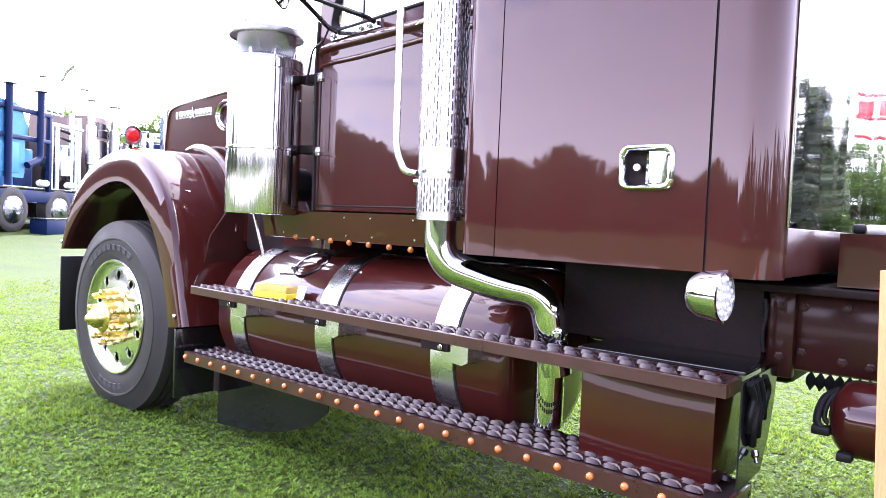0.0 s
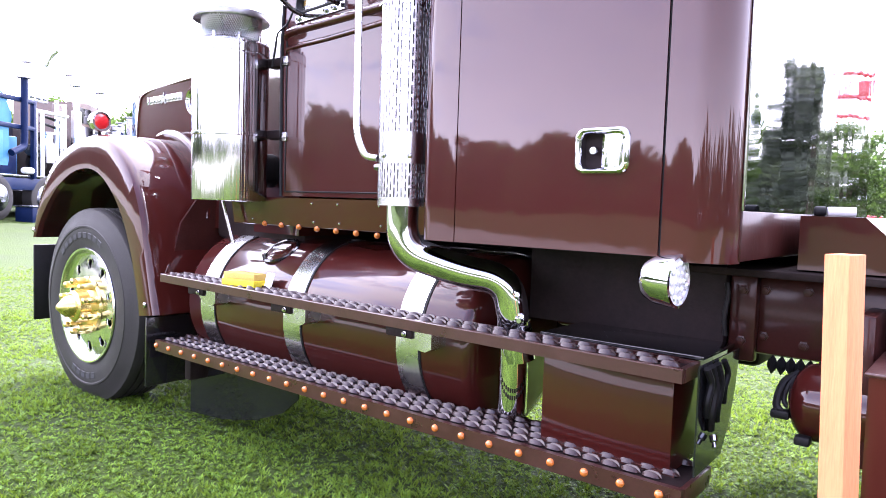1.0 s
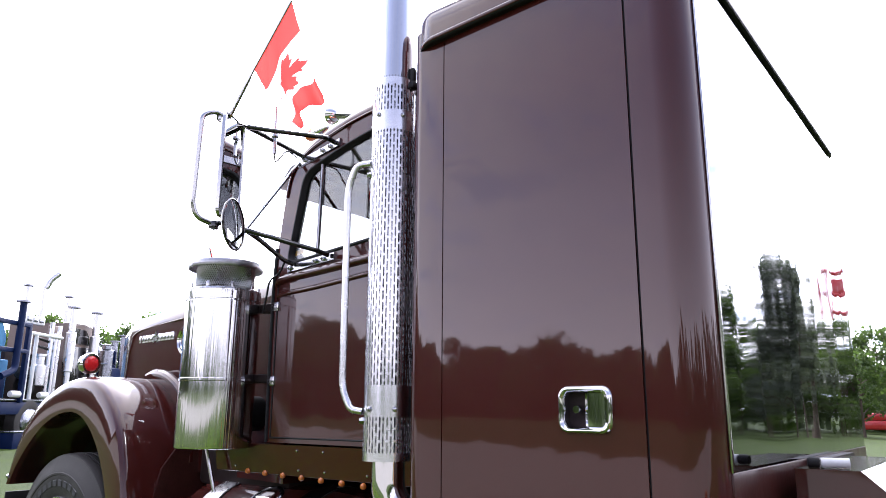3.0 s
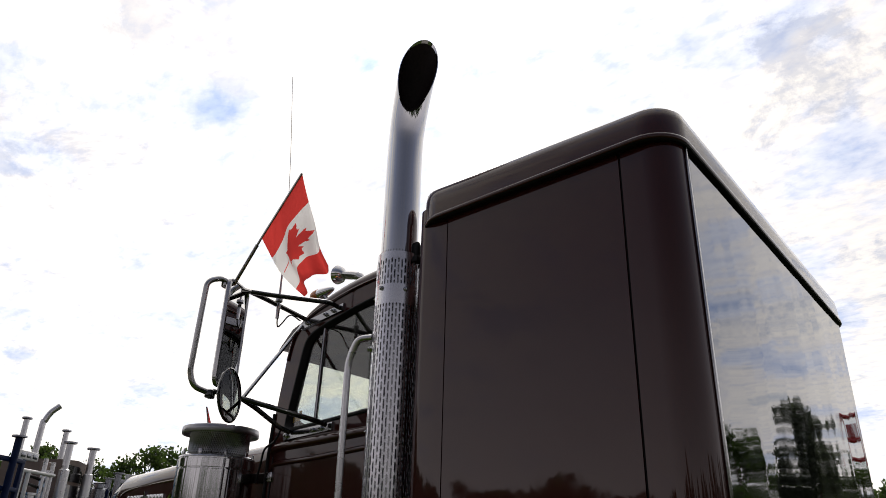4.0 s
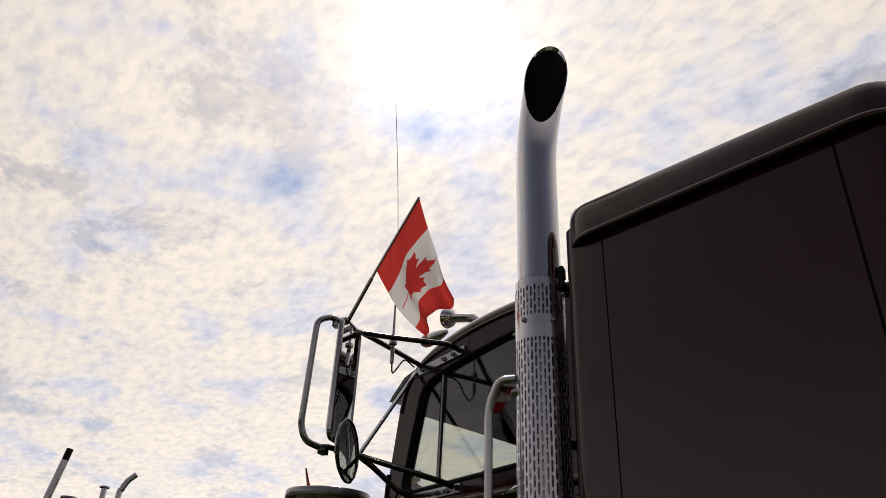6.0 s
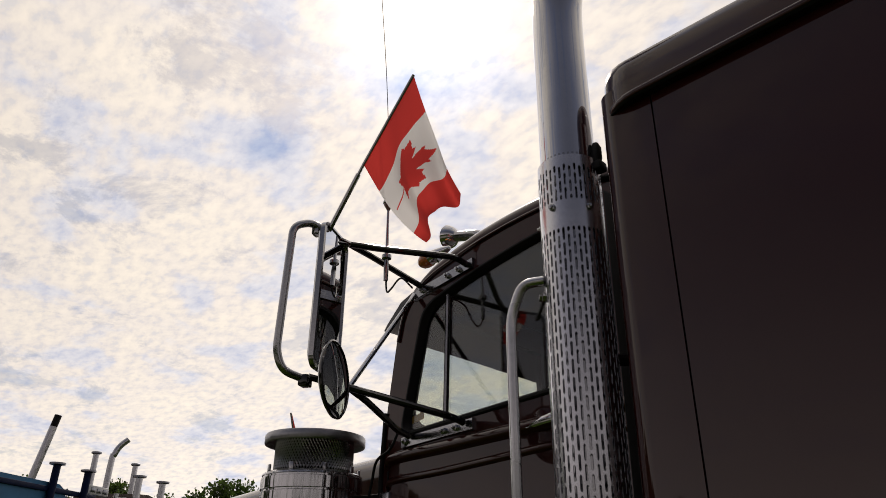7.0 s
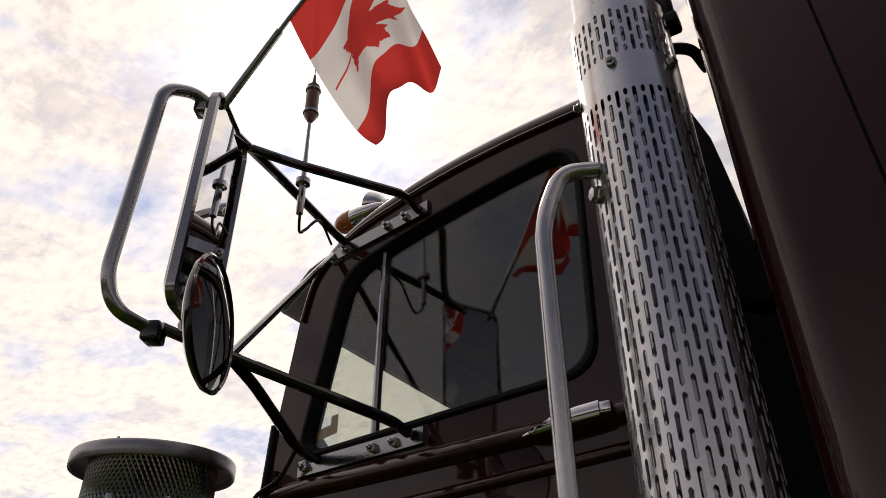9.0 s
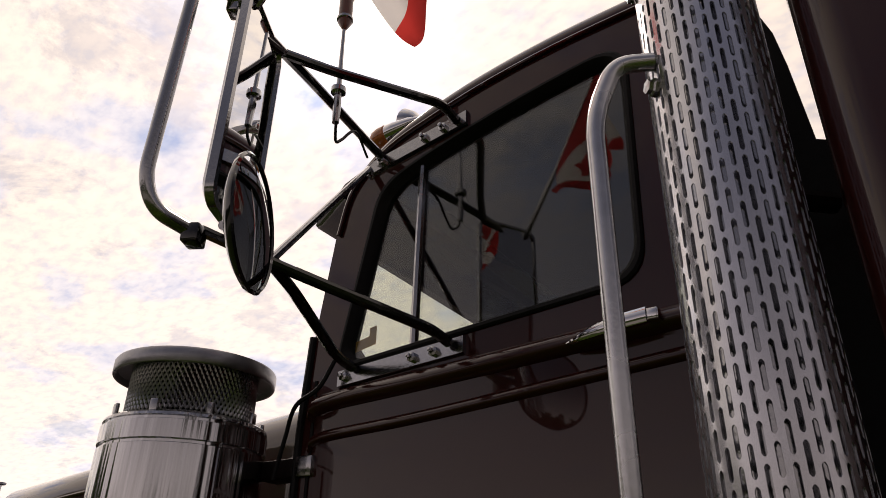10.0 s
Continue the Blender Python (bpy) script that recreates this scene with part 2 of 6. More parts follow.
def glass_material(name, tint):
    m = bpy.data.materials.new(name)
    m.use_nodes = True
    nt = m.node_tree
    nt.nodes.clear()
    N = nt.nodes.new
    out, mixs, tr, gl, fr = N("ShaderNodeOutputMaterial"), N("ShaderNodeMixShader"), N("ShaderNodeBsdfTransparent"), N("ShaderNodeBsdfGlossy"), N("ShaderNodeLayerWeight")
    pw, ma = N("ShaderNodeMath"), N("ShaderNodeMath")
    pw.operation, ma.operation = "POWER", "MULTIPLY_ADD"
    fr.inputs["Blend"].default_value = 0.5
    pw.inputs[1].default_value, ma.inputs[1].default_value, ma.inputs[2].default_value = 5.0, 0.90, 0.095
    link(nt, fr.outputs["Facing"], pw.inputs[0])
    link(nt, pw.outputs[0], ma.inputs[0])
    tr.inputs["Color"].default_value = (*tint, 1)
    gl.inputs["Roughness"].default_value = 0.01
    link(nt, ma.outputs[0], mixs.inputs[0])
    link(nt, tr.outputs[0], mixs.inputs[1])
    link(nt, gl.outputs[0], mixs.inputs[2])
    link(nt, mixs.outputs[0], out.inputs["Surface"])
    return m


GLASS = glass_material("window_glass", (0.87, 0.89, 0.86))
MIRROR = material("mirror_glass", (0.85, 0.86, 0.87), 0.012, 1.0, vary=0.02, rough_vary=0.006)


def translucent_cloth(m, color, share=0.5):
    """Thin cloth or leaf: a share of the light passes through."""
    nt = m.node_tree
    N = nt.nodes.new
    out = nt.nodes["Material Output"]
    mixs, tl = N("ShaderNodeMixShader"), N("ShaderNodeBsdfTranslucent")
    tl.inputs["Color"].default_value = (*color, 1)
    mixs.inputs[0].default_value = share
    link(nt, nt.nodes["Principled BSDF"].outputs[0], mixs.inputs[1])
    link(nt, tl.outputs[0], mixs.inputs[2])
    link(nt, mixs.outputs[0], out.inputs["Surface"])


translucent_cloth(FLAG_RED, (0.70, 0.06, 0.05), 0.65)
translucent_cloth(FLAG_WHITE, (0.86, 0.84, 0.82), 0.65)
translucent_cloth(LEAF, (0.10, 0.17, 0.03), 0.4)
translucent_cloth(LEAF_DARK, (0.10, 0.13, 0.06), 0.4)


# ---- shapes ----
def part(name, bm, mats, parent=None, label="", sharp=35):
    """One mesh object from a bmesh, under a thing or under a part."""
    bmesh.ops.recalc_face_normals(bm, faces=bm.faces)
    me = bpy.data.meshes.new(name)
    bm.to_mesh(me)
    bm.free()
    for m in mats if isinstance(mats, (list, tuple)) else [mats]:
        me.materials.append(m)
    me.shade_smooth()
    me.set_sharp_from_angle(angle=radians(sharp))
    ob = new(name, me)
    if parent is not None:
        ob.parent = parent
        if parent.parent is None and parent.type == "EMPTY":
            ob.matrix_parent_inverse = parent.matrix_basis.inverted()
    return tagged(ob, label) if label else ob


def thing(name, at, label, category, group=""):
    ob = new(name)
    ob.empty_display_size = 0.1
    ob.matrix_basis = Matrix.Translation(at)
    return tagged(ob, label, category, group)


def B():
    return bmesh.new()


def box(bm, x0, x1, y0, y1, z0, z1, bev=0.0, seg=2):
    m = Matrix.LocRotScale(((x0 + x1) / 2, (y0 + y1) / 2, (z0 + z1) / 2), None, (abs(x1 - x0), abs(y1 - y0), abs(z1 - z0)))
    vs = bmesh.ops.create_cube(bm, size=1.0, matrix=m)["verts"]
    if bev:
        es = {e for v in vs for e in v.link_edges}
        bmesh.ops.bevel(bm, geom=list(es), offset=bev, segments=seg, affect="EDGES", profile=0.5, clamp_overlap=True)
    return bm


def obox(bm, center, size, m3, bev=0.0):
    """A box turned by a 3x3 matrix."""
    m = Matrix.Translation(center) @ m3.to_4x4() @ Matrix.Diagonal((*size, 1))
    vs = bmesh.ops.create_cube(bm, size=1.0, matrix=m)["verts"]
    if bev:
        es = {e for v in vs for e in v.link_edges}
        bmesh.ops.bevel(bm, geom=list(es), offset=bev, segments=2, affect="EDGES", profile=0.5, clamp_overlap=True)
    return bm


def loft(bm, rows, close_rows=False, close_cols=False, cap=False):
    """Faces between rows of points of equal count."""
    vs = [[bm.verts.new(p) for p in row] for row in rows]
    n, k = len(vs), len(vs[0])
    for i in range(n if close_rows else n - 1):
        for j in range(k if close_cols else k - 1):
            a, b = vs[i], vs[(i + 1) % n]
            bm.faces.new((a[j], a[(j + 1) % k], b[(j + 1) % k], b[j]))
    if cap:
        bm.faces.new(vs[0])
        bm.faces.new(vs[-1])
    return vs


def frame_of(axis):
    w = Vector(axis).normalized()
    u = w.cross(Vector((0, 0, 1)) if abs(w.z) < 0.9 else Vector((1, 0, 0))).normalized()
    return u, w.cross(u), w


def lathe(bm, profile, origin, axis, seg=40, cap0=False, cap1=False):
    """profile: (radius, height along the axis)."""
    u, v, w = frame_of(axis)
    o = Vector(origin)
    rows = [[o + w * h + (u * math.cos(a) + v * math.sin(a)) * r for a in (2 * math.pi * i / seg for i in range(seg))] for r, h in profile]
    vs = loft(bm, rows, close_cols=True)
    if cap0:
        bm.faces.new(vs[0])
    if cap1:
        bm.faces.new(vs[-1])
    return bm


def fillet(pts, r, n=6):
    """A polyline with its inner corners rounded."""
    pts = [Vector(p) for p in pts]
    out = [pts[0]]
    for a, b, c in zip(pts, pts[1:], pts[2:]):
        d0, d1 = (a - b), (c - b)
        k = min(r, d0.length * 0.49, d1.length * 0.49)
        p0, p1 = b + d0.normalized() * k, b + d1.normalized() * k
        for i in range(n + 1):
            t = i / n
            out.append(p0 * (1 - t) ** 2 + b * 2 * t * (1 - t) + p1 * t * t)
    return out + [pts[-1]]


def tube(bm, pts, r, seg=12, cap=True):
    pts = [Vector(p) for p in pts]
    rs = r if isinstance(r, (list, tuple)) else [r] * len(pts)
    rows, u = [], None
    for i, p in enumerate(pts):
        t = (pts[min(i + 1, len(pts) - 1)] - pts[max(i - 1, 0)]).normalized()
        u = frame_of(t)[0] if u is None else (u - t * u.dot(t)).normalized()
        v = t.cross(u)
        rows.append([p + (u * math.cos(a) + v * math.sin(a)) * rs[i] for a in (2 * math.pi * j / seg for j in range(seg))])
    loft(bm, rows, close_cols=True, cap=cap)
    return bm


def spline(pts, n=8):
    """Catmull-Rom through the points."""
    pts = [Vector(p) for p in pts]
    q = [pts[0] * 2 - pts[1]] + pts + [pts[-1] * 2 - pts[-2]]
    out = []
    for a, b, c, d in zip(q, q[1:], q[2:], q[3:]):
        for i in range(n):
            t = i / n
            out.append(0.5 * (2 * b + (c - a) * t + (2 * a - 5 * b + 4 * c - d) * t * t + (3 * b - a - 3 * c + d) * t ** 3))
    return out + [pts[-1]]


def plate(bm, outer, holes, a, b, axis="y"):
    """A flat sheet with holes, from a to b along an axis. Points are (x, z) for y, (y, z) for x, (x, y) for z."""
    def put(p, h):
        return {"y": (p[0], h, p[1]), "x": (h, p[0], p[1]), "z": (p[0], p[1], h)}[axis]
    edges = []
    for loop in (outer, *holes):
        vs = [bm.verts.new(put(p, a)) for p in loop]
        edges += [bm.edges.new((p, q)) for p, q in zip(vs, vs[1:] + vs[:1])]
    faces = [g for g in bmesh.ops.triangle_fill(bm, edges=edges, use_beauty=True)["geom"] if isinstance(g, bmesh.types.BMFace)]
    got = bmesh.ops.extrude_face_region(bm, geom=faces)["geom"]
    d = Vector(put((0, 0), b - a))
    bmesh.ops.translate(bm, verts=[g for g in got if isinstance(g, bmesh.types.BMVert)], vec=d)
    return bm


def ribbon(bm, path, z0, z1, th):
    """An upright sheet along a plan path, of thickness th to the path's left."""
    path = [Vector((*p, 0)) for p in path]
    inner = []
    for i, p in enumerate(path):
        t = (path[min(i + 1, len(path) - 1)] - path[max(i - 1, 0)]).normalized()
        inner.append(p + Vector((-t.y, t.x, 0)) * th)
    ring = path + inner[::-1]
    loft(bm, [[(p.x, p.y, z) for p in ring] for z in (z0, z1)], close_cols=True, cap=True)
    return bm


def arc(cx, cy, r, a0, a1, n=8):
    return [(cx + r * math.cos(radians(a0 + (a1 - a0) * i / n)), cy + r * math.sin(radians(a0 + (a1 - a0) * i / n))) for i in range(n + 1)]


def round_rect(x0, x1, y0, y1, r, n=8):
    return arc(x1 - r, y1 - r, r, 0, 90, n) + arc(x0 + r, y1 - r, r, 90, 180, n) + arc(x0 + r, y0 + r, r, 180, 270, n) + arc(x1 - r, y0 + r, r, 270, 360, n)


# ---- ground ----
def ground_height(x, y):
    far = max(0.0, -x - 4.6)
    return -0.02 + min(0.044 * far, 0.9) + 0.012 * math.sin(1.3 * x + 0.7 * y) * min(1.0, 0.3 * far)


def grass_material():
    # base colour kept dark so gaps between the blades read as shadow
    m = material("lawn", (0.030, 0.048, 0.007), 0.9, vary=0.5, scale=1.1, fine=55, bump=0.02, bump_scale=45, specular=0.15)
    return m


def blade_material():
    m = material("grass_blades", (0.108, 0.186, 0.018), 0.7, vary=0.3, scale=0.9, fine=14, island=0.88, specular=0.2)
    translucent_cloth(m, (0.14, 0.21, 0.012))
    return m


def build_ground():
    bm = B()
    xs = [-900, -300, -120, -60, -35] + [-26 + 0.8 * i for i in range(38)] + [6, 12, 30, 80, 300, 900]
    ys = [-900, -300, -80, -30, -12, -6, -3, -1.5, 0, 1, 2, 3, 4, 5, 6, 8, 10, 13, 18, 26, 40, 80, 300, 900]
    loft(bm, [[(x, y, ground_height(x, y) - 0.008) for x in xs] for y in ys])
    g = part("ground", bm, grass_material())
    tagged(g, "mown green lawn in sun and shade", "lawn", kind="structure")
    rng = np.random.default_rng(4)
    # tufts: blades that share their root
    n, blades = 175000, 6
    x = rng.uniform(-9.5, 2.6, n)
    y = rng.uniform(-1.6, 6.4, n)
    edge = np.minimum(np.minimum(x + 9.5, 2.6 - x), np.minimum(y + 1.6, 6.4 - y)) / 1.6
    keep = rng.random(n) < np.clip(1.3 - 0.11 * np.hypot(x - 0.2, y), 0.3, 1) * np.clip(edge, 0, 1)
    x, y = x[keep], y[keep]
    n = len(x)
    patch = 0.75 + 0.3 * np.sin(2.1 * x + 1.0) * np.sin(2.7 * y) + 0.3 * np.sin(7.3 * x) * np.sin(6.1 * y + 1)
    tall = rng.uniform(0.010, 0.034, n) * np.clip(patch, 0.5, 1.4)
    far = np.clip(-x - 4.6, 0, None)
    z = far * 0.044 - 0.028 + 0.012 * np.sin(1.3 * x + 0.7 * y) * np.minimum(1, 0.3 * far)
    root = np.stack([x, y, z], 1)
    co = [root[:, None, :]]
    for k in range(blades):
        a = 2 * np.pi * (k + rng.uniform(-0.5, 0.5, n)) / blades
        h, w = tall * rng.uniform(0.6, 1.25, n), rng.uniform(0.0015, 0.0042, n)
        lean = tall * rng.uniform(0.2, 1.1, n)
        out = np.stack([np.cos(a), np.sin(a), 0 * a], 1)
        side = np.stack([-np.sin(a), np.cos(a), 0 * a], 1) * w[:, None]
        mid = root + out * (0.45 * lean + 0.006)[:, None] + np.array([0, 0, 1]) * (0.62 * h)[:, None]
        tip = root + out * (lean + 0.010)[:, None] + np.array([0, 0, 1]) * h[:, None]
        co.append(np.stack([mid - side, mid + side, tip], 1))
    co = np.concatenate(co, 1).reshape(-1, 3)
    per = 1 + 3 * blades
    idx = np.arange(n)[:, None] * per
    faces = np.concatenate([idx + f for k in range(blades) for f in ([0, 1 + 3 * k, 2 + 3 * k], [1 + 3 * k, 3 + 3 * k, 2 + 3 * k])], 0)
    me = bpy.data.meshes.new("grass")
    me.from_pydata(co.tolist(), [], faces.tolist())
    me.materials.append(blade_material())
    tagged(new("grass", me), "short green grass tufts over the lawn", "grass", kind="stuff")
    # clover: three round leaflets to a stalk, crowded into drifts
    n = 110000
    x, y = rng.uniform(-6.8, 1.2, n), rng.uniform(0.1, 4.0, n)
    drift = 0.55 + 0.30 * np.sin(2.9 * x + 1.3 * y) * np.sin(2.3 * y - 0.8 * x + 1) + 0.30 * np.sin(8.3 * x + 2) * np.sin(7.1 * y)
    near = np.clip(1.25 - 0.16 * np.hypot(x - 0.2, y), 0.25, 1)
    ok = rng.random(n) < np.clip(drift, 0.12, 1) * near
    x, y = x[ok], y[ok]
    n = len(x)
    s, h = rng.uniform(0.0024, 0.0052, n), rng.uniform(0.006, 0.026, n)
    z = np.clip(-x - 4.6, 0, None) * 0.044 - 0.022 + h
    t, a0 = rng.uniform(-0.6, 0.6, (n, 2)), rng.uniform(0, 2.1, n)
    co, faces = [], []
    for i in range(n):
        for leaf in range(3):
            a = a0[i] + 2.094 * leaf
            mx, my = math.cos(a) * s[i], math.sin(a) * s[i]
            base = len(co)
            for k in range(5):
                q = a + 2 * math.pi * k / 5
                ox, oy = mx + 0.95 * math.cos(q) * s[i], my + 0.95 * math.sin(q) * s[i]
                co.append((x[i] + ox, y[i] + oy, z[i] + ox * t[i, 0] + oy * t[i, 1] + 0.1 * s[i] * math.cos(q - a)))
            faces.append(tuple(range(base, base + 5)))
    me = bpy.data.meshes.new("clover")
    me.from_pydata(co, [], faces)
    me.materials.append(material("clover", (0.070, 0.130, 0.014), 0.75, vary=0.3, island=0.6, specular=0.10))
    tagged(new("clover", me), "small green clover leaves in the lawn", "clover", kind="stuff")


build_ground()

# ---- the brown highway tractor ----
truck = thing("semi_truck", (-2.0, 3.0, 0.0), "dark brown conventional highway tractor with chrome stacks parked on grass", "truck")
YC = 3.0      # the truck's middle line
SX0, SX1, SY = -1.184, -0.20, 1.873   # sleeper: front, rear, near side
SZ0, SZ1 = 0.997, 2.60
DOOR0, DOOR1 = -1.029, -0.374


def build_sleeper():
    far = 2 * YC - SY
    core = part("sleeper_box", box(B(), SX0 + 0.016, SX1 - 0.05, SY + 0.05, far - 0.05, SZ0 + 0.01, SZ1, 0.02), DARK, truck, "brown sleeper box behind the cab")
    front = [(SX0, far - 0.07)] + arc(SX0 + 0.055, SY + 0.055, 0.055, 180, 270) + [(DOOR0 - 0.004, SY)]
    part("front_corner_panel", ribbon(B(), front, SZ0, SZ1, 0.014), PAINT, core)
    rear = [(DOOR1 + 0.007, SY)] + arc(SX1 - 0.10, SY + 0.10, 0.10, 270, 360, 12)
    part("rear_corner_panel", ribbon(B(), rear, SZ0 - 0.01, SZ1, 0.014), PAINT, core)
    side = [(SX1 - 0.0, far - 0.10)] + [(SX1 - 0.1 + 0.1 * math.cos(radians(a)), far - 0.1 + 0.1 * math.sin(radians(a))) for a in range(0, 91, 10)] + [(SX0 + 0.05, far)]
    part("far_side_panel", ribbon(B(), side, SZ0, SZ1, 0.014), PAINT, core)
    door = B()
    plate(door, [(DOOR0, SZ0), (DOOR1, SZ0), (DOOR1, SZ1 - 0.01), (DOOR0, SZ1 - 0.01)],
          [round_rect(-0.608, -0.473, 1.219, 1.322, 0.022)], SY, SY + 0.02)
    part("side_door", door, PAINT, core, "brown luggage door with reflections")
    box_seal = B()
    for x in (DOOR0 - 0.002, DOOR1 + 0.0035):
        box(box_seal, x - 0.0035, x + 0.0035, SY + 0.007, SY + 0.016, SZ0, SZ1)
    part("door_seal", box_seal, BLACK, core)
    # the polished rear wall and the brown band under it
    part("rear_panel", box(B(), SX1 - 0.012, SX1 + 0.001, SY + 0.092, far - 0.1, 1.122, SZ1), POLISHED, core, "mirror-polished stainless rear wall, slightly wavy")
    part("rear_sill", box(B(), SX1 - 0.012, SX1 + 0.004, SY + 0.092, far - 0.1, SZ0 - 0.005, 1.12, 0.003), PAINT_DULL, core)
    trim = B()
    box(trim, SX1, SX1 + 0.007, SY + 0.085, SY + 0.099, 1.12, SZ1, 0.002)
    part("edge_trim", trim, CHROME_WORN, core)
    # roof cap with its drip rail
    rake = lambda x: 0.018 + 0.045 * (x + 0.70)
    roof = B()
    prof = [(0.000, 2.532), (0.018, 2.530), (0.027, 2.534), (0.030, 2.543), (0.026, 2.551), (0.015, 2.555), (0.014, 2.600), (0.011, 2.640), (0.002, 2.668), (-0.020, 2.687), (-0.060, 2.698), (-0.12, 2.703), (-0.30, 2.710), (-0.46, 2.712)]
    rows = []
    for off, z in prof:
        r = max(0.02, 0.10 + off)
        flat = min(max((z - 2.555) / 0.085, 0.0), 1.0) * 0.0235
        rows.append([(x, y, z + rake(x) - flat * (x + 1.18)) for x, y in round_rect(SX0 - min(off, 0.004), SX1 + off * (0.5 if off > 0 else 1.0), SY - off, far + off, r)])
    vs = loft(roof, rows, close_cols=True)
    roof.faces.new(vs[-1])
    roof.faces.new(vs[0])
    part("roof_cap", roof, PAINT, core, "brown domed roof cap with a drip rail", 50)
    # matte black strip added to darken the underside of the roof edge
    seal = B()
    loft(seal, [[(x, y, z + rake(x)) for x, y in round_rect(SX0 - min(o, 0.003), SX1 + o * (0.5 if o > 0 else 1.0), SY - o, far + o, 0.10 + o)] for o, z in ((-0.004, 2.5295), (0.024, 2.5265), (0.030, 2.531))], close_cols=True)
    part("roof_seal", seal, BLACK, core, "added matte black strip for the shade under the roof edge")
    # paddle handle set in a chrome bezel
    bez = B()
    o, i = round_rect(-0.620, -0.461, 1.207, 1.334, 0.030), round_rect(-0.602, -0.479, 1.225, 1.316, 0.018)
    rows = []
    for loop, y in ((o, SY - 0.001), ([((a[0] * 0.75 + b[0] * 0.25), (a[1] * 0.75 + b[1] * 0.25)) for a, b in zip(o, i)], SY - 0.012), ([((a[0] + b[0]) / 2, (a[1] + b[1]) / 2) for a, b in zip(o, i)], SY - 0.014), (i, SY - 0.006), (i, SY + 0.03)):
        rows.append([(p[0], y, p[1]) for p in loop])
    loft(bez, rows, close_cols=True)
    part("handle_bezel", bez, CHROME, core, "chrome door handle frame", 60)
    part("handle_pocket", box(B(), -0.614, -0.467, SY + 0.028, SY + 0.034, 1.213, 1.328), DARK, core)
    pad = B()
    rows = [[(x, SY + d, z) for z in (1.227, 1.27, 1.314)] for x, d in ((-0.545, 0.022), (-0.542, 0.004), (-0.532, -0.003), (-0.51, -0.002), (-0.486, 0.006), (-0.483, 0.024))]
    loft(pad, rows)
    part("handle_paddle", pad, CHROME, core, "chrome pull paddle")
    part("door_lock", lathe(B(), [(0.0, -0.006), (0.010, -0.006), (0.012, -0.002), (0.012, 0.03)], (-0.568, SY + 0.006, 1.271), (0, 1, 0), 18), CHROME, core)
    # work lamp on the rear corner
    lamp_at, aim = Vector((-0.318, 1.862, 0.939)), Vector((0.9976, -0.07, 0.0)).normalized()
    lamp = part("work_lamp", lathe(B(), [(0.012, -0.092), (0.034, -0.087), (0.052, -0.072), (0.062, -0.045), (0.066, -0.012), (0.068, 0.0), (0.068, 0.008), (0.061, 0.010), (0.060, 0.002)], lamp_at, aim, 36, cap0=True), CHROME, truck, "round chrome work lamp with clear lens")
    lens = B()
    lathe(lens, [(0.0605, 0.002), (0.055, 0.006), (0.03, 0.010), (0.0, 0.011)], lamp_at, aim, 32)
    u, v, w = frame_of(aim)
    for k, (rad, cnt) in enumerate(((0.0, 1), (0.023, 6), (0.045, 11))):
        for j in range(cnt):
            q = 2 * math.pi * j / cnt
            bead = lathe(B(), [(0.0085, 0.0), (0.0075, 0.003), (0.004, 0.0045), (0.0, 0.005)], lamp_at + w * (0.010 - 0.05 * rad) + (u * math.cos(q) + v * math.sin(q)) * rad, aim, 10)
            part("lens_bead", bead, LED_LENS, lamp)
    part("lens", lens, LED_LENS, lamp)
    part("lamp_bracket", tube(B(), fillet([lamp_at + Vector((-0.03, 0.02, 0.052)), lamp_at + Vector((-0.035, 0.05, 0.070)), lamp_at + Vector((-0.04, 0.11, 0.075))], 0.02), 0.008), BLACK, lamp)
    return core


sleeper = build_sleeper()

CY = 2.15     # near side of the cab
CAB_SIDE = [(-2.225, 1.13), (-2.232, 1.50), (-2.236, 1.80), (-2.225, 2.00), (-2.190, 2.25), (-2.165, 2.345), (-2.12, 2.405), (-2.05, 2.457), (-1.95, 2.497), (-1.80, 2.535), (-1.62, 2.560), (-1.42, 2.571), (-1.30, 2.573)]


def cab_window(d=0.0):
    """The side window's outline, grown by d."""
    corners = [(-2.152 - d, 1.917 - d), (-1.49 + d, 1.970 - d), (-1.475 + d, 2.470 + d), (-1.70, 2.435 + d), (-1.92, 2.384 + d), (-2.062 - d, 2.335 + d)]
    r = [0.05, 0.07, 0.08, 0.2, 0.2, 0.06]
    out, n = [], len(corners)
    for i, c in enumerate(corners):
        a, b = Vector(corners[i - 1]), Vector(corners[(i + 1) % n])
        c = Vector(c)
        k0, k1 = min(r[i], (a - c).length * 0.45), min(r[i], (b - c).length * 0.45)
        p0, p1 = c + (a - c).normalized() * k0, c + (b - c).normalized() * k1
        for j in range(7):
            t = j / 6
            q = p0 * (1 - t) ** 2 + c * 2 * t * (1 - t) + p1 * t * t
            out.append((q.x, q.y))
    return out


